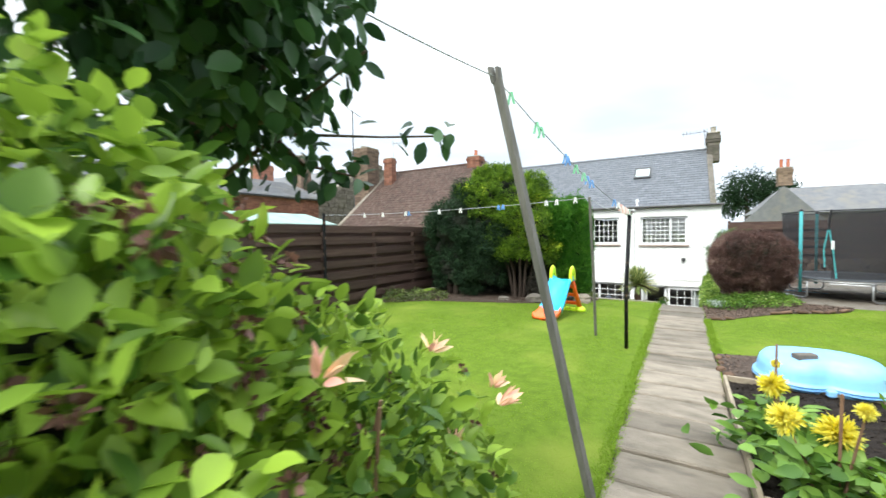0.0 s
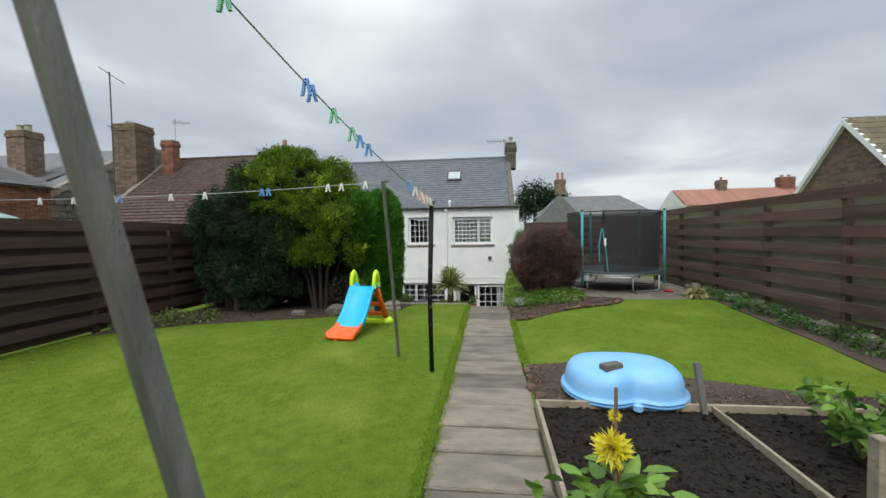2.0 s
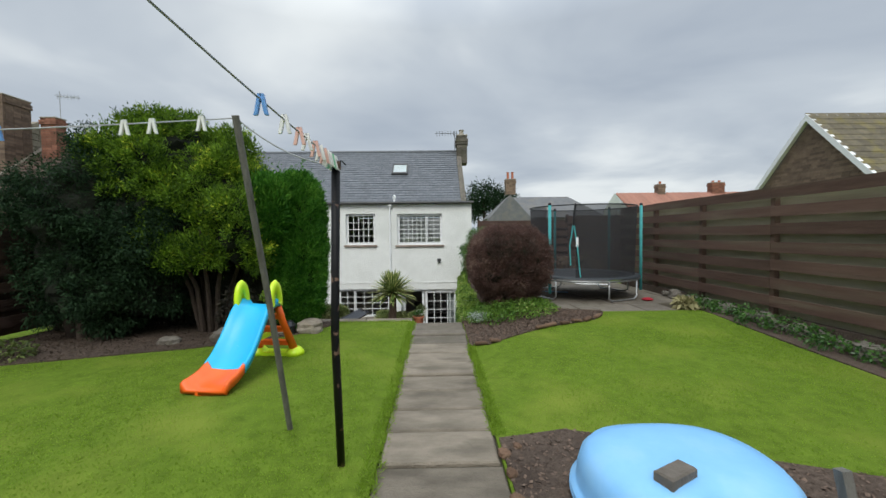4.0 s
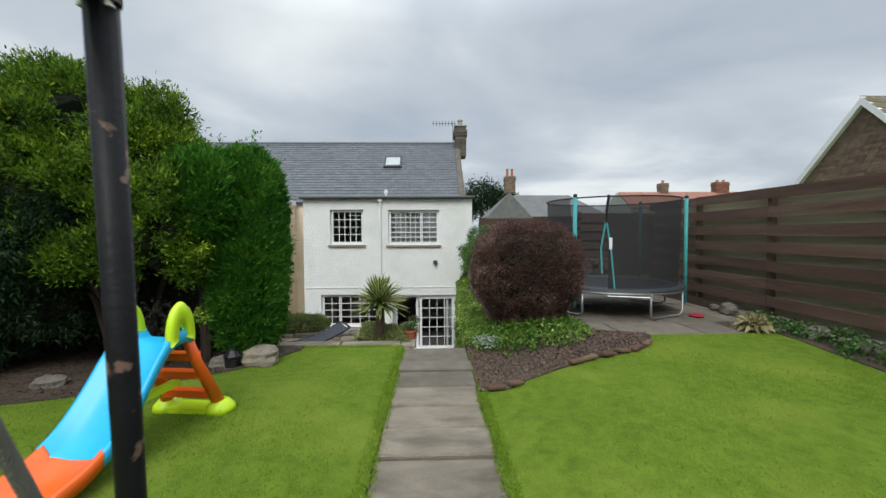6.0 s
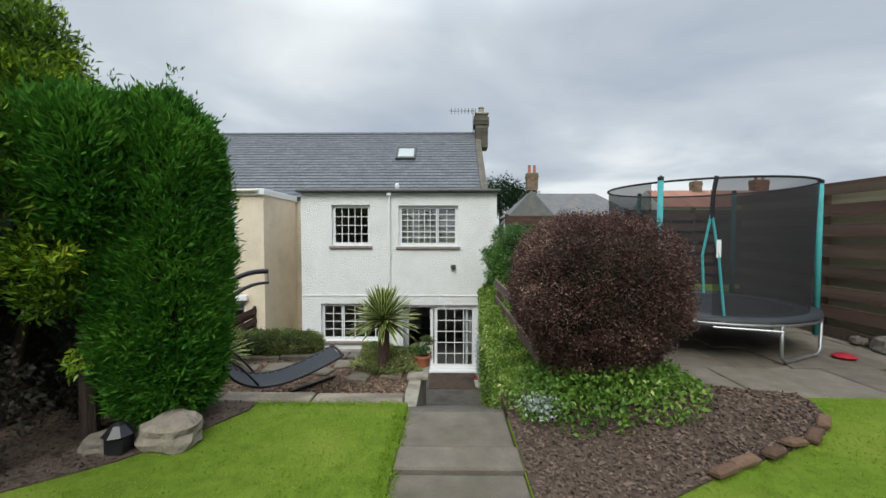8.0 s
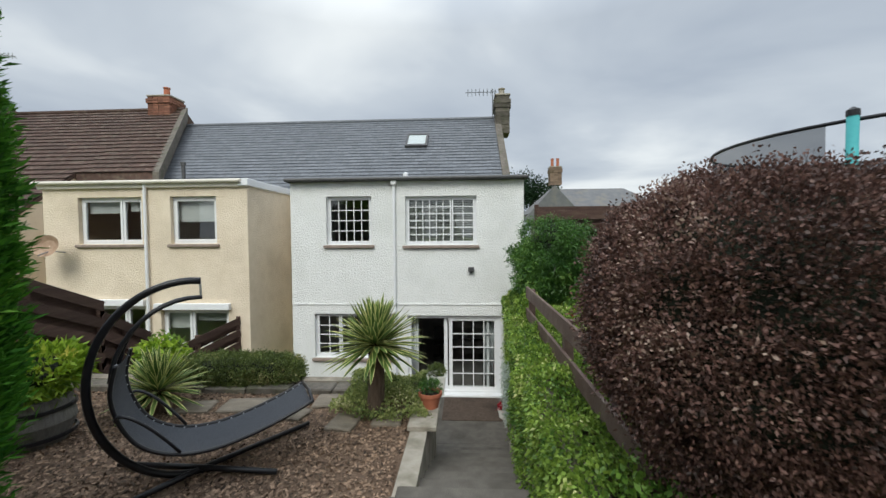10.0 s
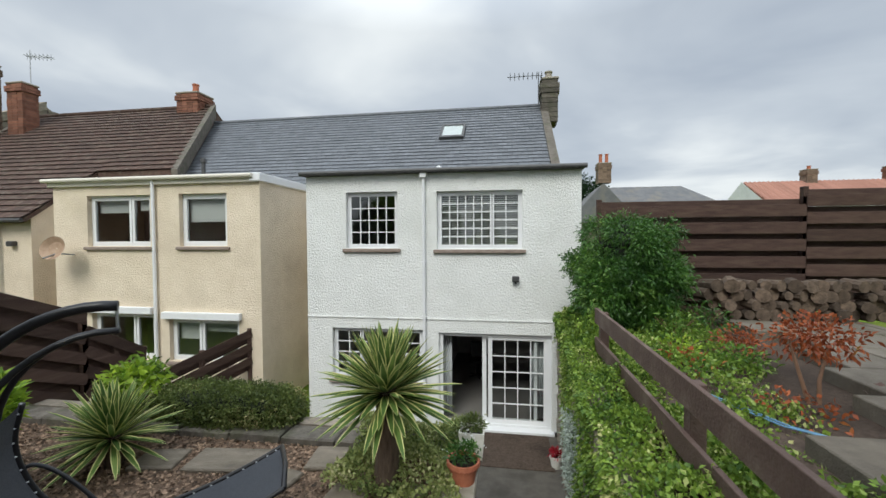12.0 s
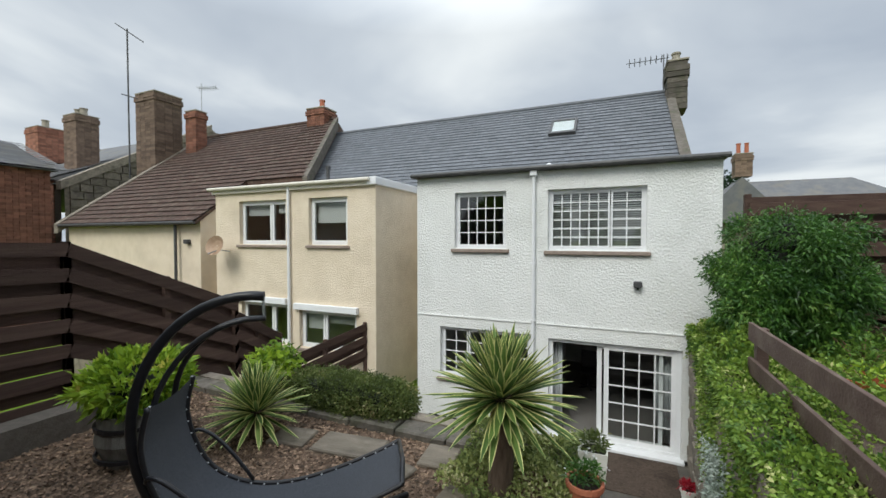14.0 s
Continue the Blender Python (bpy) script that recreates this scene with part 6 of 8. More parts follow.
# ---- slide ----
def slide():
    SZ = 0.055
    t = thing("slide", (-2.25, -11.4, SZ), "blue, orange and lime plastic garden slide on the lawn", "slide")
    a = Vector((-2.32, -11.02, 0)); b = Vector((-2.45, -12.15, 0))
    d = (b - a).normalized(); s = Vector((-d.y, d.x, 0))

    def sp(u, w, z):
        q = a + d * (u * 0.92) + s * (w * 0.95)
        return (q.x, q.y, z * 0.93 + SZ)
    prof = [(-0.10, 0.80), (0.05, 0.82), (0.18, 0.79), (0.32, 0.66), (0.50, 0.44), (0.68, 0.26), (0.82, 0.17)]
    toe = [(0.80, 0.18), (0.93, 0.125), (1.05, 0.10), (1.15, 0.085), (1.19, 0.06)]

    def chute(pr, flare):
        m = Mesh()
        rings = []
        for i, (u, z) in enumerate(pr):
            f = 1 + flare * i / (len(pr) - 1)
            w = 0.21 * f
            rings.append([sp(u, -w - 0.035, z - 0.03), sp(u, -w - 0.04, z + 0.075), sp(u, -w - 0.01, z + 0.085), sp(u, -w + 0.035, z + 0.01), sp(u, 0, z),
                          sp(u, w - 0.035, z + 0.01), sp(u, w + 0.01, z + 0.085), sp(u, w + 0.04, z + 0.075), sp(u, w + 0.035, z - 0.03), sp(u, 0, z - 0.045)])
        return m.loft(rings)
    part("chute", chute(smooth_prof(prof, 4), 0.05), "plastic_blue", t, "bright blue chute", True)
    part("slide_end", chute(smooth_prof(toe, 4), 0.12), "plastic_orange", t, "orange slide end", True)
    part("slide_end_foot", Mesh().box(-2.55, -12.10, SZ - 0.01, -2.34, -11.96, SZ + 0.08, 0.02), "plastic_orange", t)
    for w in (-0.235, 0.235):
        m = Mesh()
        for k in range(17):
            an = math.pi * (-0.08 + 1.16 * k / 16)
            co, si = math.cos(an), math.sin(an)
            m_ring = [sp(0.06 - co * r, w + o, 0.86 + si * r * 2.0) for r, o in ((0.055, -0.028), (0.055, 0.028), (0.135, 0.034), (0.15, 0.0), (0.135, -0.034))]
            m.v.extend(m_ring)
        n = 5
        for k in range(16):
            for j in range(n):
                m.f.append((k * n + j, k * n + (j + 1) % n, (k + 1) * n + (j + 1) % n, (k + 1) * n + j))
        m.f.append(tuple(range(n))); m.f.append(tuple(16 * n + j for j in range(n - 1, -1, -1)))
        part("handle", m, "plastic_lime", t, "lime looped handle", True)
    for w in (-0.20, 0.20):
        part("ladder_leg", Mesh().tube([sp(-0.06, w, 0.80), sp(-0.16, w * 1.08, 0.55), sp(-0.38, w * 1.3, 0.10)], [0.045, 0.045, 0.055], 10), "plastic_orange", t, "orange ladder leg", True)
    for z, u in ((0.62, -0.14), (0.42, -0.23), (0.20, -0.33)):
        part("ladder_step", Mesh().beam(sp(u, -0.23, z), sp(u, 0.23, z), 0.10, 0.06), "plastic_orange", t, "orange ladder step")
    part("base_foot", Mesh().loft([[sp(-0.40 + o, -0.35 + e, z) for o, e in ((-0.11, 0), (0.11, 0))] + [sp(-0.40 + o, 0.35 - e, z) for o, e in ((0.11, 0), (-0.11, 0))] for z, e in ((0.0, 0), (0.03, 0.02), (0.05, 0.08))]), "plastic_lime", t, "lime ladder base")
    for w in (-0.27, 0.27):
        part("foot_boss", Mesh().lathe(*sp(-0.40, w, 0)[:2], [(0.13, SZ), (0.12, SZ + 0.05), (0.075, SZ + 0.10), (0.06, SZ + 0.11)], 14), "plastic_lime", t, smooth=True)
    part("brace", Mesh().beam(sp(-0.17, 0.0, 0.36), sp(0.55, 0.0, 0.36), 0.07, 0.05), "plastic_lime", t, "lime brace")
    return t


slide()

# ---- trampoline ----
def trampoline(cx, cy, r, zp, zt):
    t = thing("trampoline", (cx, cy, PATIO_Z + 0.01), "black trampoline with teal poles and a safety net", "trampoline")
    ring = lambda rr, z, n=40: [(cx + rr * math.cos(2 * math.pi * k / n), cy + rr * math.sin(2 * math.pi * k / n), z) for k in range(n + 1)]
    part("frame_ring", Mesh().tube(ring(r, zp - 0.06), 0.022, 8), "galv", t, "galvanised steel ring", True)
    part("jump_mat", Mesh().lathe(cx, cy, [(r - 0.24, zp - 0.02), (r - 0.24, zp - 0.012)], 40), "mat_black", t, "black jumping mat")
    part("edge_pad", Mesh().lathe(cx, cy, [(r - 0.26, zp - 0.01), (r - 0.25, zp + 0.015), (r + 0.02, zp + 0.015), (r + 0.03, zp - 0.025)], 40, cap=False), "pad", t, "dark padded edge", True)
    angles = [-23, -141, 102, 38]
    for k, a in enumerate(angles):
        x, y = cx + (r + 0.03) * math.cos(radians(a)), cy + (r + 0.03) * math.sin(radians(a))
        p = part("pole", Mesh().tube([(x, y, zp - 0.35), (x, y, zt)], 0.033, 10), "teal", t, "teal foam-sleeved pole", True)
        part("pole_cap", Mesh().lathe(x, y, [(0.036, zt - 0.01), (0.036, zt + 0.03), (0.01, zt + 0.05)], 10), "black_tube", p)
    for a in (-64, -155, 115, 30):
        q = [(cx + r * math.cos(radians(a + o)), cy + r * math.sin(radians(a + o))) for o in (-20, 20)]
        part("leg", Mesh().tube([(*q[0], zp - 0.06), (*q[0], PATIO_Z + 0.09), (q[0][0] * 0.9 + q[1][0] * 0.1, q[0][1] * 0.9 + q[1][1] * 0.1, PATIO_Z + 0.03), (q[0][0] * 0.1 + q[1][0] * 0.9, q[0][1] * 0.1 + q[1][1] * 0.9, PATIO_Z + 0.03), (*q[1], PATIO_Z + 0.09), (*q[1], zp - 0.06)], 0.020, 8), "galv", t, smooth=True)
    part("top_ring", Mesh().tube(ring(r - 0.04, zt - 0.02), 0.014, 6), "black_tube", t, smooth=True)
    n = part("net", Mesh().loft([[(cx + rr * math.cos(radians(a)), cy + rr * math.sin(radians(a)), z) for a in range(-116, 220, 8)] for rr, z in ((r - 0.10, zp), (r - 0.05, zt - 0.03))], cap=False, closed=False), "net", t, "fine black safety net")
    # entrance: zip band and teal straps
    e = radians(-117)
    ex, ey = math.cos(e), math.sin(e)
    tx, ty = -ey, ex
    R = r - 0.02
    at = lambda w, z: (cx + ex * R + tx * w, cy + ey * R + ty * w, z)
    part("zip_band", Mesh().tube([at(0.03, zt), at(0.0, zt - 0.2), at(-0.01, zt - 0.48)], 0.022, 6), "black_tube", t, "black net closure")
    part("strap", Mesh().tube([at(-0.01, zt - 0.40), at(-0.09, zt - 0.9), at(-0.07, zp + 0.28)], 0.014, 6), "teal", t, "teal strap")
    part("strap", Mesh().tube([at(-0.01, zt - 0.40), at(0.07, zt - 0.95), at(0.13, zp + 0.03)], 0.014, 6), "teal", t, "teal strap")
    part("tag", Mesh().box(at(0.06, 0)[0] - 0.025, at(0.06, 0)[1] - 0.012, zt - 0.92, at(0.06, 0)[0] + 0.025, at(0.06, 0)[1] - 0.006, zt - 0.72), "upvc", t, "white tag")
    part("ladder_bar", Mesh().tube([(2.9, -7.72, zp - 0.10), (3.5, -7.95, zp - 0.10), (3.62, -7.82, zp - 0.08)], 0.012, 6), "galv", t)
    return t


trampoline(3.45, -6.58, 1.26, 0.70, 2.31)

# ---- sandpit with its lid, and the brick on it ----
def shell_outline(a, k=1.0):
    """A scallop shape with a notch to the front."""
    n = 1 - 0.15 * math.exp(-((((a + math.pi / 2 + math.pi) % (2 * math.pi)) - math.pi) / 0.22) ** 2)
    return (1.38 + 0.605 * k * math.cos(a) * (0.96 + 0.04 * n), -13.86 + 0.55 * k * math.sin(a) * n + 0.04 * math.sin(3 * a) * k)


pit = thing("sandpit", (1.37, -13.78, 0.0), "sky-blue plastic shell sandpit with its lid on", "sandpit")
AN = [2 * math.pi * i / 72 for i in range(72)]
part("basin", Mesh().loft([[(*shell_outline(a, k), z) for a in AN] for k, z in ((0.88, 0.0), (0.96, 0.06), (0.98, 0.07), (1.035, 0.075), (1.035, 0.088), (0.99, 0.092), (0.99, 0.098))]), "plastic_sand", pit, smooth=False)
rings = []
for k, z in ((1.03, 0.10), (1.03, 0.115), (0.985, 0.12), (0.965, 0.15), (0.955, 0.22), (0.92, 0.29), (0.84, 0.345), (0.66, 0.372), (0.37, 0.383), (0.1, 0.385)):
    rings.append([(*shell_outline(a, k), z) for a in AN])
part("lid", Mesh().loft(rings), "plastic_sand", pit, "domed sky-blue lid", True)
part("catch", Mesh().lathe(1.37, -14.36, [(0.02, 0.04), (0.045, 0.06), (0.045, 0.11), (0.02, 0.13)], 12), "plastic_sand", pit)
br = solid("brick", Mesh().box(-0.11, -0.055, 0, 0.11, 0.055, 0.075, 0.01), "mortar_dark", "weathered brick weighing down the sandpit lid", "brick")
br.location = (1.20, -14.10, 0.352)
br.rotation_euler.z = radians(28)

# ---- clothes poles and lines ----
def pole(name, a, b, r, mat, label, square=False):
    if square:
        return solid(name, Mesh().beam(a, b, r, r, (0.3, 1, 0)), mat, label, "pole", at=a)
    return solid(name, Mesh().tube([a, tuple(Vector(a).lerp(Vector(b), 0.5) + Vector((0.01, 0, 0))), b], [r * 1.05, r, r * 0.95], 10), mat, label, "pole", at=a)


prop = thing("clothes_prop", (-0.545, -17.30, 0), "grey weathered timber clothes prop with a notched top", "clothes prop")
part("shaft", Mesh().beam((-0.545, -17.30, 0), (-1.105, -17.555, 2.89), 0.051, 0.051, (0.3, 1, 0)), "timber", prop)
part("prong", Mesh().beam((-1.09, -17.55, 2.88), (-1.105, -17.55, 2.99), 0.020, 0.05, (0.3, 1, 0)), "timber", prop)
part("prong", Mesh().beam((-1.125, -17.565, 2.88), (-1.15, -17.575, 2.99), 0.020, 0.05, (0.3, 1, 0)), "timber", prop)
pole("clothes_prop", (-1.31, -12.80, 0.0), (-1.235, -13.74, 2.40), 0.022, "timber", "thin dark leaning clothes prop on the lawn")
bp = thing("clothes_pole", (-0.765, -13.27, 0), "chipped black metal clothes pole", "pole")
part("tube", Mesh().tube([(-0.765, -13.29, -0.02), (-0.752, -13.44, 1.0), (-0.695, -13.55, 2.14)], 0.029, 12), "black_metal", bp, smooth=True)
part("cap", Mesh().lathe(-0.695, -13.55, [(0.034, 2.11), (0.034, 2.155), (0.017, 2.165)], 12), "black_metal", bp)
part("hook", Mesh().tube([(-0.695, -13.53, 2.13), (-0.66, -13.55, 2.165), (-0.635, -13.53, 2.14)], 0.006, 6), "black_tube", bp)
pole("clothes_pole", (-7.08, -13.68, 0.0), (-7.08, -13.68, 2.38), 0.038, "black_metal", "black metal clothes pole against the fence")


def line(name, pts, sag, label):
    out = []
    for a, b in zip(pts, pts[1:]):
        a, b = Vector(a), Vector(b)
        for i in range(14):
            f = i / 14
            out.append(tuple(a.lerp(b, f) - Vector((0, 0, sag * 4 * f * (1 - f)))))
    out.append(pts[-1])
    solid(name, Mesh().tube(out, 0.0045, 5), "line", label, "clothes line")
    return out


LB = line("clothes_line", [(-1.85, -21.2, 3.2), (-1.125, -17.55, 2.93), (-0.695, -13.53, 2.16)], 0.10, "thin grey clothes line over the garden")
LA = line("clothes_line", [(-7.08, -13.68, 2.34), (-1.24, -13.72, 2.39), (-0.71, -13.53, 2.14)], 0.06, "thin pale clothes line from the fence")


def peg(p, mat, label, tilt):
    t = thing("clothes_peg", p, label, "clothes peg", "pegs on the lines")
    x, y, z = p
    for o in (-0.016, 0.016):
        part("prong", Mesh().loft([[(x + o * k + dx, y + dy, z + zz) for dx, dy in ((-0.008, -0.007), (0.008, -0.007), (0.008, 0.007), (-0.008, 0.007))] for k, zz in ((0.3, 0.025), (0.6, 0.0), (1.2, -0.05), (1.5, -0.065))]), mat, t)
    return t


M["peg_blue"] = material("blue_peg_plastic", (0.10, 0.25, 0.55), (0.12, 0.29, 0.6), 0.4, 5)
M["peg_green"] = material("green_peg_plastic", (0.16, 0.45, 0.25), (0.2, 0.5, 0.3), 0.4, 5)
M["peg_white"] = material("white_peg_plastic", (0.65, 0.65, 0.62), (0.72, 0.72, 0.7), 0.4, 5)
M["peg_pink"] = material("pale_pink_peg_plastic", (0.6, 0.35, 0.3), (0.65, 0.4, 0.34), 0.4, 5)
KIND = [("peg_green", "green plastic clothes peg"), ("peg_blue", "blue plastic clothes peg"), ("peg_white", "white plastic clothes peg"), ("peg_pink", "pale pink plastic clothes peg")]
for f, c in [(0.057, 0), (0.169, 0), (0.191, 0), (0.333, 1), (0.347, 1), (0.407, 0), (0.469, 0), (0.499, 1), (0.536, 1), (0.779, 1), (0.83, 2), (0.868, 3), (0.89, 2),
             (0.918, 3), (0.935, 2), (0.95, 3), (0.96, 2), (0.97, 2), (0.978, 0), (0.986, 2), (0.993, 2)]:
    f = 14 + f * 14
    k = min(int(f), len(LB) - 2)
    p = Vector(LB[k]).lerp(Vector(LB[k + 1]), f - k)
    peg(tuple(p), *KIND[c], 0)
for i, f in enumerate([3.0, 4.2, 5.6, 5.8, 7.5, 8.6, 10.4, 10.6, 12.4, 12.8, 13.5]):
    k = int(f)
    p = Vector(LA[k]).lerp(Vector(LA[k + 1]), f - k)
    peg(tuple(p), *KIND[[2, 2, 2, 1, 2, 2, 1, 1, 2, 2, 2][i]][:2], 0)

crate = thing("crate", (-7.0, -14.8, 0), "purple slatted plastic crate by the fence", "crate")
for z in (0.02, 0.09, 0.16):
    part("side_slat", Mesh().box(-6.92, -15.0, z, -6.905, -14.6, z + 0.05), "plastic_purple", crate)
    part("side_slat", Mesh().box(-7.09, -15.0, z, -7.075, -14.6, z + 0.05), "plastic_purple", crate)
for yb in (-15.01, -14.595):
    part("end_panel", Mesh().box(-7.09, yb, 0.0, -6.905, yb + 0.015, 0.27, 0.004), "plastic_purple", crate)

# ---- dahlias ----
def big_leaves(name, p, d, L, w, mat, parent, label=""):
    """Broad leaves with a folded midrib, rounded sides and a pointed tip."""
    n = len(p)
    L = L * rng.uniform(0.65, 1.25, (n, 1)); w = w * rng.uniform(0.7, 1.2, (n, 1))
    s = unit(np.cross(d, unit(rng.normal(size=(n, 3)) + np.array([0, 0, 1.5]))))
    u = np.cross(s, d)
    mid = [p + d * L * f - u * L * 0.14 * f * f for f in (0, 0.22, 0.5, 0.78, 1.0)]
    side = [(0.22, 0.40), (0.5, 0.5), (0.78, 0.33)]
    right = [mid[k + 1] + s * w * h + u * w * 0.14 for k, (f, h) in enumerate(side)]
    left = [mid[k + 1] - s * w * h + u * w * 0.14 for k, (f, h) in enumerate(side)]
    V = np.stack(mid + right + left, 1)
    F = [(0, 5, 1), (0, 1, 8), (1, 5, 6, 2), (8, 1, 2, 9), (2, 6, 7, 3), (9, 2, 3, 10), (3, 7, 4), (10, 3, 4)]
    m = Mesh()
    m.v = [tuple(q) for q in V.reshape(-1, 3)]
    m.f = [tuple(i + 11 * k for i in f) for k in range(n) for f in F]
    return part(name, m, mat, parent, label, True)


def dahlia(name, heads, base, label, stake=None):
    t = thing(name, base, label, "flower")
    bx, by, bz = base
    for hx, hy, hz, r in heads:
        part("stem", Mesh().tube([(bx + rng.uniform(-.05, .05), by + rng.uniform(-.05, .05), bz), ((bx + hx) / 2 + 0.02, (by + hy) / 2, (bz + hz) * 0.5), (hx, hy, hz - 0.02)], [0.010, 0.008, 0.006], 6), "stem", t)
        d = unit(rng.normal(size=(260, 3)) + np.array([-0.15, -0.5, 0.5]))
        part("flower_head", leaf_quads(np.array([hx, hy, hz]) + d * r * 0.18, d, r, r * 0.32, 0.0, 0.5), "petal_yellow", t, "spiky yellow bloom")
    n = 240
    p = np.array([bx, by, bz]) + np.stack([rng.normal(size=n) * 0.16, rng.normal(size=n) * 0.14, rng.uniform(0.05, 0.46, n)], 1)
    d = unit(np.stack([rng.normal(size=n), rng.normal(size=n), rng.uniform(-0.2, 0.6, n)], 1))
    big_leaves("leaves", p, d, 0.15, 0.085, "cover_leaf", t, "broad green leaves")
    if stake:
        part("stake", Mesh().tube([(stake[0], stake[1], 0), (stake[0] + 0.01, stake[1], stake[2])], 0.009, 6), "stem", t, "thin brown cane")
    return t


dahlia("dahlia", [(0.60, -16.16, 0.64, 0.085), (0.62, -16.13, 0.80, 0.03)], (0.62, -16.2, 0.03), "yellow cactus dahlia tied to a cane", (0.61, -16.15, 0.96))
dahlia("dahlia", [(0.56, -16.84, 0.64, 0.085), (0.83, -16.75, 0.57, 0.10), (0.89, -16.96, 0.80, 0.045)], (0.76, -16.85, 0.03), "yellow cactus dahlias over broad leaves", (0.80, -16.88, 0.86))
def vegetable(c, r, n, mat, label, size):
    """A leafy plant: stems from the root, broad leaves along them."""
    t = thing("vegetable_plant", (c[0], c[1], 0.03), label, "plant", "vegetable plants")
    P, D = [], []
    for k in range(7):
        a = k * 2.4 + c[0] * 7
        tip = np.array([c[0] + r * math.cos(a) * 0.9, c[1] + r * math.sin(a) * 0.9, c[2] + r * (0.3 + 0.5 * ((k * 37) % 10) / 10)])
        mid = np.array([c[0] + r * math.cos(a) * 0.35, c[1] + r * math.sin(a) * 0.35, tip[2] * 0.6])
        part("stem", Mesh().tube([(c[0], c[1], 0.02), tuple(mid), tuple(tip)], [0.010, 0.007, 0.004], 6), "cane", t)
        for i in range(n // 7):
            f = rng.uniform(0.15, 1.0)
            q = mid + (tip - mid) * f if f > 0.5 else np.array([c[0], c[1], 0.05]) + (mid - np.array([c[0], c[1], 0.05])) * (0.4 + f)
            P.append(q + rng.normal(size=3) * r * 0.16)
            D.append(unit(rng.normal(size=3) * 0.7 + np.array([math.cos(a), math.sin(a), 0.35])))
    big_leaves("leaves", np.array(P), np.array(D), size, size * 0.62, mat, t)


M["cane"] = material("pale_green_stem", (0.16, 0.22, 0.06), (0.22, 0.29, 0.09), 0.6, 12)
for c, n in [((1.35, -17.35, 0.30), 120), ((1.75, -17.2, 0.26), 110), ((1.15, -17.05, 0.2), 80)]:
    vegetable(c, 0.26, n, "cover_leaf", "leafy green vegetable plant in the bed", 0.13)
for c, n in [((2.75, -15.0, 0.32), 150), ((3.1, -15.4, 0.40), 170), ((2.7, -15.6, 0.22), 100), ((3.5, -15.2, 0.4), 170)]:
    vegetable(c, 0.33, n, "cover_leaf", "leafy vegetable plant beside the post", 0.12)

# ---- plants close to the start ----
M["seed"] = leaf_material("dry_seed_heads", (0.05, 0.022, 0.018), (0.20, 0.10, 0.07))
M["young_cypress"] = leaf_material("bright_cypress_sprays", (0.07, 0.16, 0.015), (0.22, 0.38, 0.03), (0.40, 0.52, 0.06))
leafy("conifer", [((1.06, -18.45, 0.95), (0.40, 0.38, 0.98))], "young_cypress", "bright green young cypress beside the path", "tree", (1.02, -18.35, 0), 1500, 46, 0.035, 0.055, 0.013, 2.6, 0.2, 4.5, 0.6, 0.5, core=0.85)


M["stem_red"] = material("orange_brown_stem", (0.34, 0.13, 0.06), (0.46, 0.22, 0.11), 0.6, 14)
honey = thing("honeysuckle", (-1.25, -19.75, 0), "honeysuckle bush with peach and cream flowers", "shrub")
for c, r, n in [((-0.92, -19.92, 1.45), (0.44, 0.36, 0.62), 2600), ((-1.28, -19.80, 1.15), (0.86, 0.62, 0.85), 4200), ((-0.98, -19.36, 0.88), (0.62, 0.52, 0.74), 3600), ((-1.7, -19.5, 1.2), (0.6, 0.5, 0.75), 1500), ((-0.95, -19.95, 1.2), (0.46, 0.4, 0.62), 1500)]:
    p, nrm = shell(int(n * 1.3), c, r, 2.0, -1.0, 0.3, 3.5, 0.7)
    big_leaves("leaves", p, unit(nrm * 0.6 + rng.normal(size=p.shape) * 0.6), 0.07, 0.040, "honeysuckle", honey)
    p, nrm = shell(int(n * 0.9), c, r, 2.0, -1.0, 0.3, 3.5, 0.35)
    big_leaves("leaves", p, unit(nrm * 0.7 + rng.normal(size=p.shape) * 0.6), 0.045, 0.026, "honeysuckle", honey)
    # dark core added to paint the shade within the bush
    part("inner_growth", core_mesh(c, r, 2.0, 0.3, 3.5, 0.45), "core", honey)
for k in range(26):
    a = rng.uniform(0, 6.28)
    q = [(-1.2 + 0.25 * math.cos(a), -19.75 + 0.2 * math.sin(a), 0.1 + k * 0.01), (-1.15 + 0.6 * math.cos(a), -19.7 + 0.45 * math.sin(a), 1.0 + 0.3 * math.sin(k)), (-1.15 + 0.68 * math.cos(a), -19.72 + 0.48 * math.sin(a), 1.2 + 0.3 * math.sin(k * 1.7))]
    part("stem", Mesh().tube(q, [0.011, 0.008, 0.004], 6), "stem", honey)
for c, r in (((-0.92, -19.92, 1.45), (0.45, 0.37, 0.63)), ((-0.98, -19.36, 0.88), (0.63, 0.53, 0.75)), ((-1.28, -19.8, 1.15), (0.87, 0.63, 0.86))):
    p, nrm = shell(120, c, r, 2.0, -0.6, 0.3, 3.5, 0.05)
    a = np.repeat(p + nrm * 0.02, 16, 0)
    d = unit(rng.normal(size=a.shape))
    tagged(part("seed_heads", leaf_quads(a + d * 0.006, d, 0.018, 0.014), "seed", honey, "dry brown seed heads"), kind="stuff")
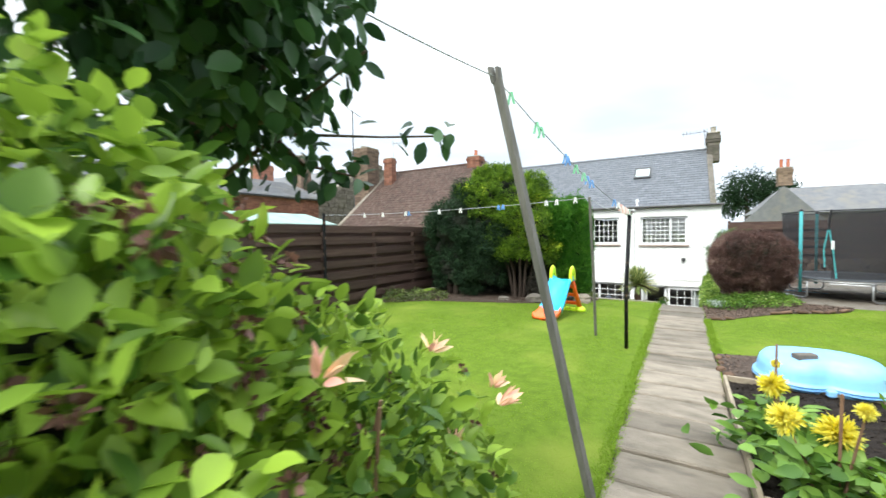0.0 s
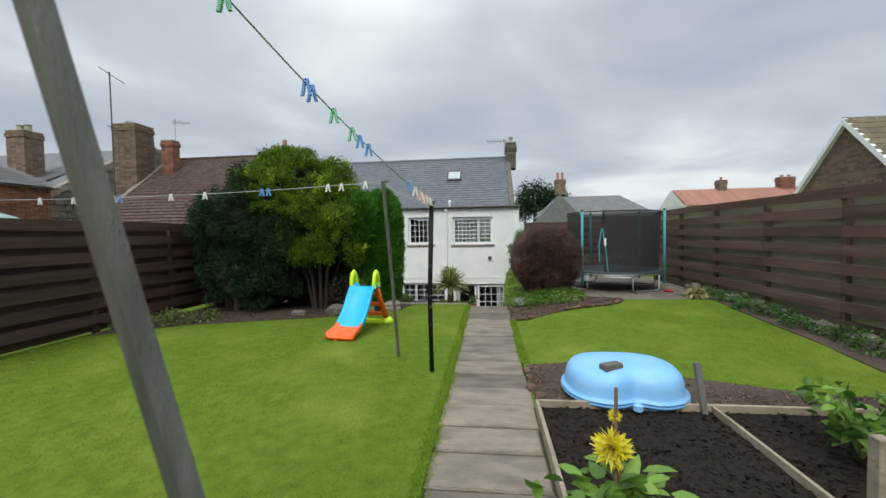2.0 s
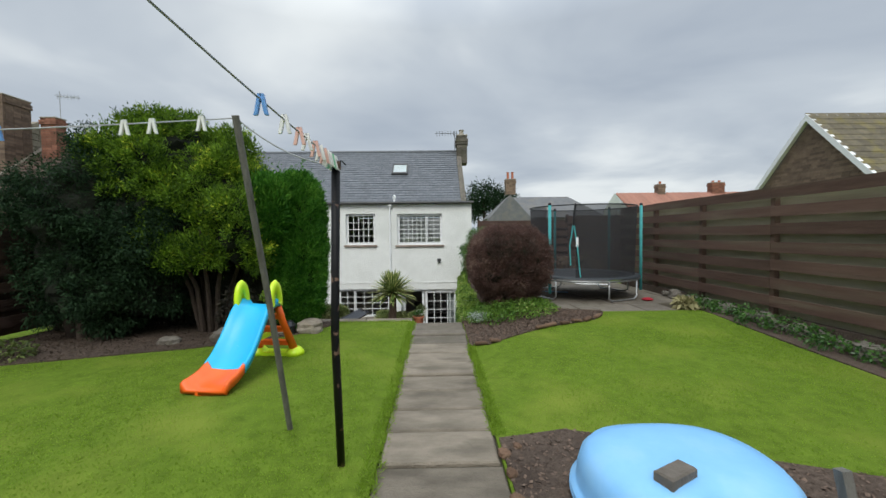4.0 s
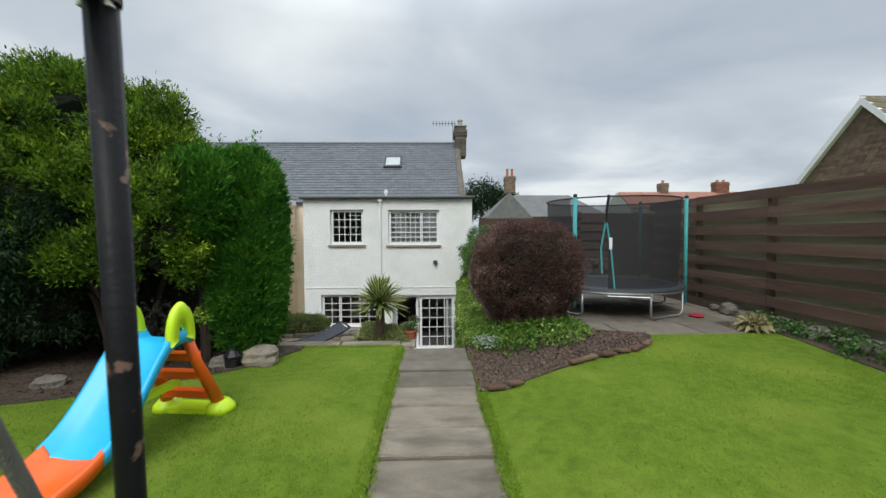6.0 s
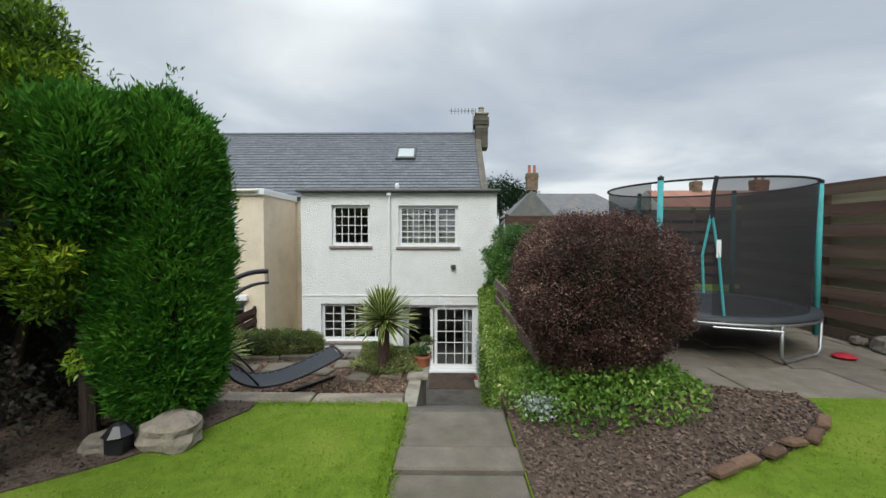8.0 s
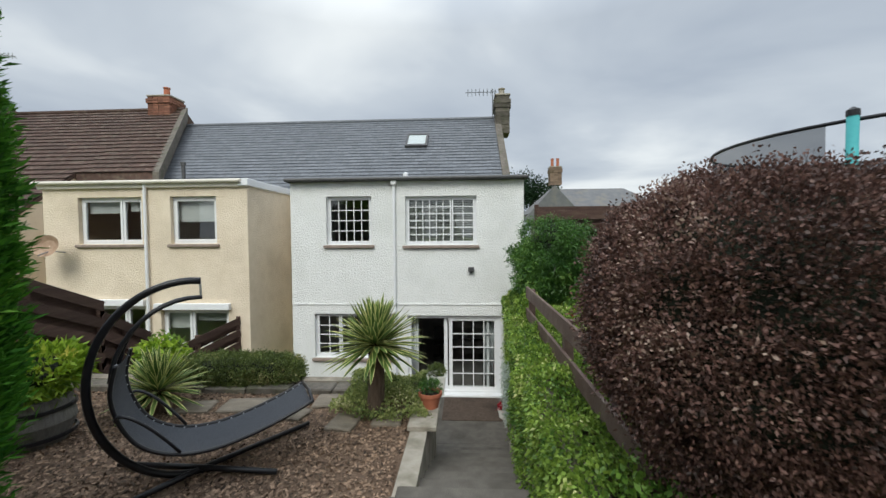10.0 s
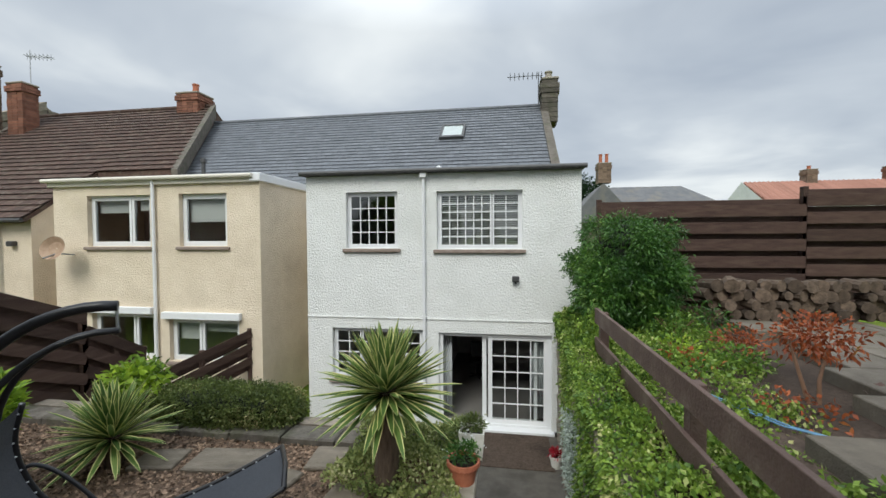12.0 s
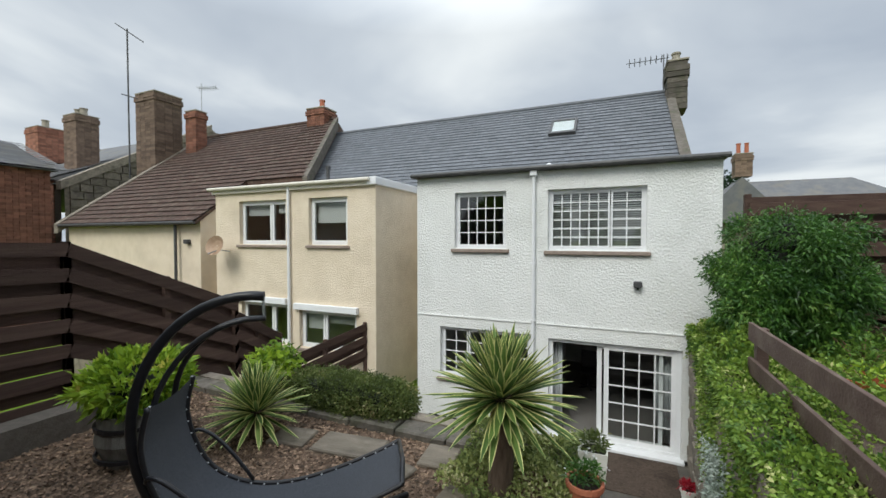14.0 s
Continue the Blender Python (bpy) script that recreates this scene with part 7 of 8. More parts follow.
for x, y, z in [(-1.055, -19.70, 1.674), (-1.03, -19.68, 1.66), (-0.928, -19.634, 1.403), (-0.546, -18.94, 1.34), (-0.50, -19.70, 1.62), (-0.47, -19.72, 1.36), (-0.46, -19.10, 1.36), (-0.72, -19.04, 1.46), (-0.46, -19.45, 1.15), (-0.60, -19.12, 1.20)]:
    d = unit(rng.normal(size=(11, 3)) * 0.32 + np.array([0.45, 0.3, 0.55]))
    big_leaves("flower", np.array([[x, y, z]]) + d * 0.012, d, 0.062, 0.018, "petal_peach", honey, "peach and cream flower")

tree = thing("tree", (-2.3, -19.3, 0), "broad-leaved tree with dark green leaves overhead", "tree")
part("trunk", Mesh().tube([(-2.3, -19.3, -0.05), (-2.25, -19.2, 1.2), (-2.1, -19.05, 2.2), (-2.0, -18.95, 3.2)], [0.10, 0.08, 0.06, 0.04], 9), "bark", tree)
twigs = [[(-2.15, -19.1, 2.0), (-1.7, -18.85, 2.35), (-1.25, -18.62, 2.32), (-0.95, -18.54, 2.30)], [(-2.1, -19.05, 2.2), (-1.6, -18.9, 2.75), (-1.15, -18.75, 2.95)],
         [(-2.1, -19.1, 2.1), (-1.75, -19.3, 2.7), (-1.2, -19.25, 2.95)], [(-2.1, -19.1, 2.3), (-2.2, -18.8, 2.6), (-2.05, -18.35, 2.65)], [(-2.0, -18.95, 2.6), (-1.6, -18.8, 2.2), (-1.3, -18.75, 2.12)],
         [(-2.1, -19.0, 2.4), (-1.5, -19.0, 2.35), (-1.05, -18.95, 2.55)], [(-2.1, -19.0, 2.6), (-1.8, -18.9, 3.2), (-1.4, -18.8, 3.5)]]
for q in twigs:
    part("branch", Mesh().tube(q, [0.018, 0.010] + [0.005] * (len(q) - 2), 6), "bark", tree)
P, D = [], []
for q in twigs:
    for a, b in zip(q[:-1], q[1:]):
        for i in range(34 if q is not twigs[0] else 7):
            f = rng.random()
            P.append(np.array(a) * (1 - f) + np.array(b) * f + rng.normal(size=3) * 0.05)
            D.append(unit(rng.normal(size=3) + np.array([0.2, 0.1, -0.9])))
for q, r in (([(-1.16, -19.87, 1.86), (-1.08, -19.90, 1.76), (-0.99, -19.89, 1.66), (-0.93, -19.87, 1.50), (-0.88, -19.84, 1.38), (-0.86, -19.80, 1.15)], 0.009), ([(-0.80, -19.60, 1.55), (-0.86, -19.66, 1.38), (-0.95, -19.72, 1.1)], 0.006)):
    part("stem", Mesh().tube(q, r, 7), "stem_red", honey, "orange-brown twining stem", True)
for c, r, n in [((-1.75, -19.15, 2.85), (0.65, 0.5, 0.6), 1000), ((-2.1, -18.85, 2.75), (0.55, 0.5, 0.7), 450), ((-1.45, -19.35, 2.75), (0.5, 0.4, 0.55), 520), ((-1.5, -19.72, 2.72), (0.5, 0.4, 0.5), 800), ((-1.15, -19.45, 2.85), (0.4, 0.35, 0.4), 380)]:
    q, nn = shell(n, c, r, 2.0, -1.0, 0.3, 3.0, 0.8)
    P.extend(q); D.extend(unit(rng.normal(size=q.shape) * 0.7 + np.array([0, 0, -0.7])))
tips = [(-0.95, -18.54, 2.30)] * 4
for q in tips:
    P.append(np.array(q) + rng.normal(size=3) * 0.02); D.append(unit(rng.normal(size=3) * 0.3 + np.array([0.1, 0, -1.0])))
big_leaves("leaves", np.array(P), np.array(D), 0.10, 0.064, "apple_leaf", tree)

# ---- things on the patio side ----
for i in range(62):
    r = 0.065 + 0.05 * rng.random()
    row, col = divmod(i, 16)
    x = 3.1 + col * 0.19 + (row % 2) * 0.09
    z = PATIO_Z + 0.09 + row * 0.155
    L = 0.34 * rng.uniform(0.7, 1.2)
    y0 = -1.45 + rng.uniform(-0.16, 0.06)
    a = rng.uniform(-0.5, 0.5)
    solid("log", Mesh().tube([(x, y0, z), (x + a * L, y0 + L, z + rng.uniform(-.03, .03))], [r, r * 0.95], 9), "log", "weathered cut log in the pile", "log", "log pile")
for x, y, r, h, n, mt, lb in [(2.35, -1.2, 0.36, 0.62, 620, "shrub", "dark green fern-like shrub below the fence"), (2.85, -1.9, 0.34, 0.42, 520, "shrub", "dark green fern-like shrub below the fence"),
                              (2.15, -2.6, 0.34, 0.40, 520, "cover_leaf", "leafy green perennial beside the rail"), (2.75, -3.0, 0.28, 0.30, 380, "orange_leaf", "rusty orange perennial by the patio"),
                              (1.85, -3.4, 0.26, 0.26, 320, "shrub_lime", "yellow-green perennial beside the rail"), (2.45, -3.7, 0.26, 0.26, 320, "cover_leaf", "leafy green perennial by the patio")]:
    t = thing("perennial", (x, y, 0.05), lb, "plant", "perennials by the rail")
    for k in range(6):
        a = k * 1.05 + x
        part("stem", Mesh().tube([(x, y, 0.0), (x + r * 0.4 * math.cos(a), y + r * 0.4 * math.sin(a), h * 0.7), (x + r * 0.8 * math.cos(a), y + r * 0.8 * math.sin(a), h * 1.05)], [0.008, 0.006, 0.003], 5), "stem", t)
    q, nn = shell(n, (x, y, h * 0.62), (r, r, h * 0.62), 2.0, -0.9, 0.4, 3.2, 0.8)
    part("leaves", leaf_patch(q, nn, 0.075, 0.026, 0.8), mt, t)
ac = thing("maple", (2.55, -4.6, 0), "small red-leaved maple beside the patio", "tree")
for q in ([(2.55, -4.6, -0.05), (2.58, -4.55, 0.25), (2.72, -4.45, 0.55)], [(2.5, -4.6, -0.05), (2.45, -4.5, 0.3), (2.42, -4.4, 0.6)]):
    part("trunk", Mesh().tube(q, [0.02, 0.016, 0.01], 7), "stem", ac, "thin reddish trunk")
q, nn = shell(750, (2.62, -4.42, 0.62), (0.34, 0.34, 0.20), 2.0, -1, 0.4, 3.0, 0.8)
part("leaves", leaf_patch(q, nn, 0.06, 0.028, 0.8), "orange_leaf", ac, "red and orange leaves")
for c, n in [((2.2, -4.9, 0.12), 120), ((1.75, -3.9, 0.18), 110)]:
    tagged(small_bush("maple_seedling", c, (0.3, 0.3, 0.14), n, "orange_leaf", "low orange-leaved plant by the patio", 0.06), kind="stuff")
M["hose"] = material("blue_hose", (0.10, 0.22, 0.36), (0.14, 0.28, 0.42), 0.5, 8)
for o in (0.0, 0.05):
    solid("hose", Mesh().tube([(1.45 + o, -4.4, 0.12), (1.9 + o, -5.2, 0.10), (2.5, -6.0 - o, PATIO_Z + 0.02), (3.2, -6.3 - o, PATIO_Z + 0.02)], 0.007, 6), "hose", "blue hose trailing over the plants", "hose")
solid("toy", Mesh().lathe(4.55, -7.55, [(0.10, PATIO_Z + 0.01), (0.12, PATIO_Z + 0.03), (0.06, PATIO_Z + 0.06), (0.02, PATIO_Z + 0.065)], 14), "petal_red", "small red toy on the patio", "toy")
lan = thing("lantern", (-2.58, -9.35, 0.014), "small black garden lantern beside the boulder", "lantern")
part("body", Mesh().box(-2.65, -9.42, 0.014, -2.51, -9.28, 0.16, 0.02), "black_tube", lan)
part("roof", Mesh().lathe(-2.58, -9.35, [(0.11, 0.16), (0.05, 0.23), (0.015, 0.25)], 8), "black_tube", lan)

# chair inside the open door
ch = thing("office_chair", (-1.0, 3.2, LOW_Z + 0.03), "dark office chair inside the room", "chair")
part("seat", Mesh().box(-1.22, 3.0, LOW_Z + 0.45, -0.78, 3.42, LOW_Z + 0.52, 0.02), "black_tube", ch)
part("backrest", Mesh().box(-1.2, 3.38, LOW_Z + 0.55, -0.80, 3.44, LOW_Z + 1.0, 0.02), "black_tube", ch)
part("column", Mesh().tube([(-1.0, 3.2, LOW_Z + 0.08), (-1.0, 3.2, LOW_Z + 0.46)], 0.03, 8), "black_tube", ch)
for i in range(5):
    a = i * 2 * math.pi / 5
    part("foot", Mesh().beam((-1.0, 3.2, LOW_Z + 0.07), (-1.0 + 0.28 * math.cos(a), 3.2 + 0.28 * math.sin(a), LOW_Z + 0.06), 0.04, 0.04), "black_tube", ch)

# ---- neighbouring houses on the left ----
brown = thing("house", (-17, 4, LOW_Z), "cream house with a long brown tiled roof", "house")
BX0, BX1, BEY, BEZ, BRY, BRZ = -21.6, -10.35, 0.5, 2.12, 7.0, 7.15
m = Mesh()
for xa, xb, xr, th in ((BX0, -13.2, -13.2, 0.12), (-13.2, BX1, -12.5, 0.75)):
    ey = BEY if xb < -13 else 2.55
    ez = BEZ + (ey - BEY) * (BRZ - BEZ) / (BRY - BEY)
    m.loft([[(x, ey, ez - th), (x, ey, ez), (xt, BRY, BRZ), (xt, 2 * BRY - ey, ez), (xt, 2 * BRY - ey, ez - th), (xt, BRY, BRZ - th)] for x, xt in ((xa, xa), (xb, xr))])
part("roof_deck", m, "tile_brown", brown)
m = slate_rows(Mesh(), BX0, -13.2, 26, 0.30, 0.055, BEY, BEZ, BRY, BRZ)
tagged(part("roof_tiles", m, "tile_brown", brown, "brown lapped roof tiles"), kind="stuff")
ez = BEZ + 2.05 * (BRZ - BEZ) / 6.5
tagged(part("roof_tiles", slate_rows(Mesh(), -13.2, BX1 - 0.05, 18, 0.30, 0.055, 2.55, ez, BRY, BRZ, 2.15), "tile_brown", brown, "brown lapped roof tiles"), kind="stuff")
part("ridge", Mesh().tube([(BX0, BRY, BRZ + 0.04), (-12.5, BRY, BRZ + 0.04)], 0.11, 8), "tile_brown", brown)
part("wall", Mesh().box(BX0 + 0.1, BEY + 0.25, -2.7, -13.3, BEY + 0.5, BEZ + 0.05), "render_cream", brown, "cream rendered wall")
m = Mesh().add([(-13.25, BEY + 0.2, -2.7), (-13.25, 7, -2.7), (-13.25, 7, BRZ - 0.1), (-13.25, BEY + 0.2, BEZ - 0.0)], [(0, 1, 2, 3)])
part("gable_wall", m, "render_cream", brown)
part("gutter", Mesh().tube([(BX0, BEY - 0.06, BEZ - 0.05), (-13.2, BEY - 0.06, BEZ - 0.05)], 0.06, 8), "gutter", brown, "black gutter")
part("downpipe", Mesh().tube([(-14.4, BEY + 0.1, BEZ - 0.05), (-14.4, BEY + 0.1, -1.5)], 0.05, 8), "gutter", brown, "black downpipe")
part("skew", Mesh().loft([[(x - 0.12, y, z - 0.5), (x + 0.10, y, z - 0.5), (x + 0.10, y, z + 0.07), (x - 0.12, y, z + 0.07)] for x, y, z in ((BX1 + 0.05, 2.45, 3.63), (-11.42, 4.75, 5.42), (-12.5, 7.0, 7.20))]), "stone_dark", brown, "mossy stone gable coping")
part("skew", Mesh().loft([[(BX0 - 0.25, y, z - 0.3), (BX0 + 0.05, y, z - 0.3), (BX0 + 0.05, y, z + 0.10), (BX0 - 0.25, y, z + 0.10)] for y, z in ((0.4, 2.05), (3.7, 4.6), (7.0, 7.15))]), "stone", brown, "stone gable coping")
chimney(brown, -13.85, -12.85, 6.5, 7.4, 6.4, 7.65, "brick", [(-13.3, 6.95, 0.5, 0.13)], "terracotta", 0.10)
chimney(brown, -20.9, -20.1, 5.4, 6.0, 5.8, 8.1, "brick", [], "terracotta", 0.12)
aerial(brown, (-20.2, 5.8, 7.0), 2.6, 0.9, 0.3, 7)
part("wall_lamp", Mesh().box(-14.0, BEY + 0.1, 1.35, -13.8, BEY + 0.25, 1.5, 0.02), "gutter", brown)
part("yard_wall", Mesh().box(-16.0, -1.6, -2.7, -11.6, -1.3, 0.25), "stone", brown, "mossy stone yard wall")

stone_house = thing("house", (-29, 8, LOW_Z), "old stone house with a slate roof and tall chimneys", "house")
m = Mesh()
m.loft([[(x, 3.5, 4.6), (x, 11.0, 9.0), (x, 18.5, 4.6)] for x in (-60.0, -26.6)])
part("roof", m, "roof_far", stone_house, "weathered slate roof")
m = Mesh()
m.add([(-26.55, 2.8, -2.7), (-26.55, 19.2, -2.7), (-26.55, 19.2, 4.3), (-26.55, 11.0, 9.3), (-26.55, 2.8, 4.4)], [(0, 1, 2, 3, 4)])
part("gable_wall", m, "stone", stone_house, "dark rubble gable")
m = Mesh()
for r in range(24):
    z = -1.0 + r * 0.42
    half = 8.0 if z < 4.3 else 8.0 * (9.3 - z) / 5.0
    y = 11 - half
    while y < 11 + half - 0.2:
        L = rng.uniform(0.4, 0.9)
        m.box(-26.56 + 0.0, y, z, -26.48 + rng.uniform(0, 0.05), min(y + L - 0.05, 11 + half), z + 0.37)
        y += L
tagged(part("rubble", m, "stone", stone_house, "dark rubble stones"), kind="stuff")
part("skew", Mesh().loft([[(-26.9, y, z - 0.25), (-26.4, y, z - 0.25), (-26.4, y, z + 0.2), (-26.9, y, z + 0.2)] for y, z in ((2.6, 4.3), (11.0, 9.3))]), "stone", stone_house, "stone gable coping")
chimney(stone_house, -23.3, -21.75, 4.4, 5.8, 0.0, 9.0, "brick_brown", [(-22.8, 5.1, 0.3, 0.2)], "concrete", 0.14)
chimney(stone_house, -32.1, -30.7, 5.2, 6.4, 5.6, 9.2, "brick_brown", [(-31.7, 5.8, 0.5, 0.2), (-31.1, 5.8, 0.5, 0.2)], "concrete", 0.14)
chimney(stone_house, -40.6, -38.8, 6.6, 8.2, 7.2, 9.7, "brick", [(-39.7, 7.4, 0.7, 0.22)], "concrete", 0.14)
part("mast", Mesh().tube([(-22.6, 3.7, 3.5), (-22.6, 3.7, 11.9)], 0.04, 6).tube([(-23.0, 3.4, 12.1), (-22.0, 4.1, 11.3)], 0.025, 5).tube([(-22.6, 3.4, 8.6), (-22.6, 4.1, 8.6)], 0.025, 5), "gutter", stone_house, "tall thin aerial mast")
brick_b = thing("outbuilding", (-36, 4, LOW_Z), "red brick outbuilding with a grey slate roof", "building")
part("wall", Mesh().box(-70, 3.6, -2.7, -29.5, 3.9, 4.9), "mortar_dark", brick_b)
m = Mesh()
for r in range(46):
    z = -1.4 + r * 0.135
    x = -60.0 + (r % 2) * 0.22
    while x < -29.6:
        m.box(x, 3.55, z, min(x + 0.42, -29.5), 3.62, z + 0.115)
        x += 0.44
tagged(part("brickwork", m, "brick", brick_b, "weathered red bricks"), kind="stuff")
m = Mesh()
slate_rows(m, -70, -29.3, 16, 0.6, 0.03, 3.3, 4.9, 8.2, 7.2)
tagged(part("slating", m, "roof_far", brick_b, "weathered grey slates"), kind="stuff")
part("roof_deck", Mesh().loft([[(x, 3.3, 4.85), (x, 8.2, 7.15), (x, 13, 4.85)] for x in (-70, -29.3)]), "roof_far", brick_b)
w = part("window", Mesh().box(-36.6, 3.45, 2.2, -36.45, 3.6, 3.3).box(-34.5, 3.45, 2.2, -34.35, 3.6, 3.3).box(-36.45, 3.45, 3.15, -34.5, 3.6, 3.3).box(-36.45, 3.45, 2.2, -34.5, 3.6, 2.3).box(-35.55, 3.45, 2.3, -35.4, 3.6, 3.15), "upvc", brick_b, "white framed window")
part("pane", Mesh().box(-36.45, 3.52, 2.3, -34.5, 3.54, 3.15), "black_tube", w, "dark pane")
part("door", Mesh().box(-36.6, 3.45, 0.2, -34.4, 3.55, 2.18), "lead", brick_b, "grey boarded opening")
low = thing("outbuilding", (-30, -6, LOW_Z), "low red brick building with a grey slate roof", "building")
part("wall", Mesh().box(-34, -24.0, -2.7, -24.0, 1.2, 4.6), "brick", low, "red brick wall")
m = Mesh()
for r in range(36):
    z = 0.0 + r * 0.128
    y = -24.0 + (r % 2) * 0.2
    while y < 1.15:
        m.box(-24.02, y, z, -23.95, min(y + 0.40, 1.2), z + 0.11)
        y += 0.42
tagged(part("brickwork", m, "brick", low, "red bricks"), kind="stuff")
m = Mesh()
for r in range(12):
    fa, fb = r / 12, (r + 1) / 12 + 0.02
    xa, xb = -23.7 - 4.3 * fa, -23.7 - 4.3 * fb
    za, zb = 4.65 + 1.65 * fa + 0.05, 4.65 + 1.65 * fb + 0.02
    y = -24.0
    while y < 1.3:
        j = rng.uniform(0, 0.02)
        m.add([(xa, y, za + j), (xa, y + 0.58, za + j), (xb, y + 0.58, zb), (xb, y, zb)], [(0, 1, 2, 3)])
        y += 0.6
tagged(part("slating", m, "roof_far", low, "weathered grey slates"), kind="stuff")
part("roof_deck", Mesh().loft([[(-23.7, y, 4.6), (-28.0, y, 6.28), (-32.3, y, 4.6)] for y in (-24.2, 1.4)]), "roof_far", low)
shed = thing("shed", (-9.6, -13.2, 0), "green-roofed garden shed behind the fence", "shed")
part("wall", Mesh().box(-10.9, -14.3, 0, -8.6, -12.1, 2.15), "timber", shed)
m = Mesh()
for i in range(4):
    y0 = -14.45 + i * 0.62
    m.loft([[(-8.4, y0, 2.16), (-8.4, y0 + 0.60, 2.16), (-9.7, y0 + 0.60, 2.50), (-9.7, y0, 2.50)], [(-8.4, y0, 2.19), (-8.4, y0 + 0.60, 2.19), (-9.7, y0 + 0.60, 2.53), (-9.7, y0, 2.53)]])
M["shed_roof"] = material("pale_green_sheet", (0.22, 0.33, 0.29), (0.28, 0.38, 0.34), 0.6, 4, c3=(0.15, 0.2, 0.15), stain_scale=2, stain=0.5)
part("roof", m, "shed_roof", shed, "pale green sheet roof")

# ---- houses on the right and far off ----
gab = thing("house", (15, -3.83, 0), "brown brick bungalow with a mossy tiled roof", "house")
GX = 11.65
part("gable_wall", Mesh().add([(GX, -7.2, -0.03), (GX, -0.46, -0.03), (GX, -0.46, 1.5), (GX, -3.83, 5.15), (GX, -7.2, 1.5)], [(0, 1, 2, 3, 4)]), "mortar_dark", gab)
m = Mesh()
for r in range(44):
    z = 1.6 + r * 0.08
    half = (5.1 - z - 0.08) * 3.37 / 3.65
    y = -3.83 - half + (r % 2) * 0.12
    while y < -3.83 + half - 0.05:
        m.box(GX - 0.03, y, z, GX + 0.02, min(y + 0.228, -3.83 + half), z + 0.068)
        y += 0.24
tagged(part("brickwork", m, "brick_brown", gab, "brown bricks"), kind="stuff")
for sgn in (-1, 1):
    part("bargeboard", Mesh().loft([[(GX - 0.19, y, z - 0.16), (GX - 0.07, y, z - 0.16), (GX - 0.07, y, z + 0.05), (GX - 0.19, y, z + 0.05)] for y, z in ((-3.83 + sgn * 3.7, 1.25), (-3.83, 5.24))]), "upvc", gab, "white bargeboard")
part("roof_deck", Mesh().loft([[(x, -7.6, 1.15), (x, -3.83, 5.24), (x, -0.06, 1.15)] for x in (GX + 0.03, 26)]), "tile_moss", gab)
m = Mesh()
for r in range(20):
    fa, fb = r / 20, (r + 1) / 20 + 0.015
    for sgn in (-1,):
        ya, yb = -3.83 + sgn * 3.77 * (1 - fa), -3.83 + sgn * 3.77 * (1 - fb)
        za, zb = 1.15 + 4.09 * fa + 0.07, 1.15 + 4.09 * fb + 0.04
        x = GX - 0.18
        while x < 24:
            m.add([(x, ya, za - 0.04), (x + 0.31, ya, za - 0.04), (x + 0.31, ya, za), (x, ya, za), (x + 0.31, yb, zb), (x, yb, zb)], [(0, 1, 2, 3), (3, 2, 4, 5)])
            x += 0.32
tagged(part("roof_tiles", m, "tile_moss", gab, "moss-grown roof tiles"), kind="stuff")

red = thing("house", (30, 34, LOW_Z), "white row house with an orange pantile roof", "house")
part("wall", Mesh().box(22.8, 31.0, -2.7, 45, 38, 4.7), "render_white", red, "white rendered wall")
part("gable_wall", Mesh().add([(22.75, 31, 4.6), (22.75, 38, 4.6), (22.75, 34.5, 6.75)], [(0, 1, 2)]), "render_white", red)
m = Mesh()
x = 22.9
while x < 45:
    m.loft([[(x, 30.6, 4.55), (x + 0.2, 30.6, 4.65), (x + 0.4, 30.6, 4.55)], [(x, 34.5, 6.7), (x + 0.2, 34.5, 6.8), (x + 0.4, 34.5, 6.7)]], cap=False, closed=False)
    x += 0.4
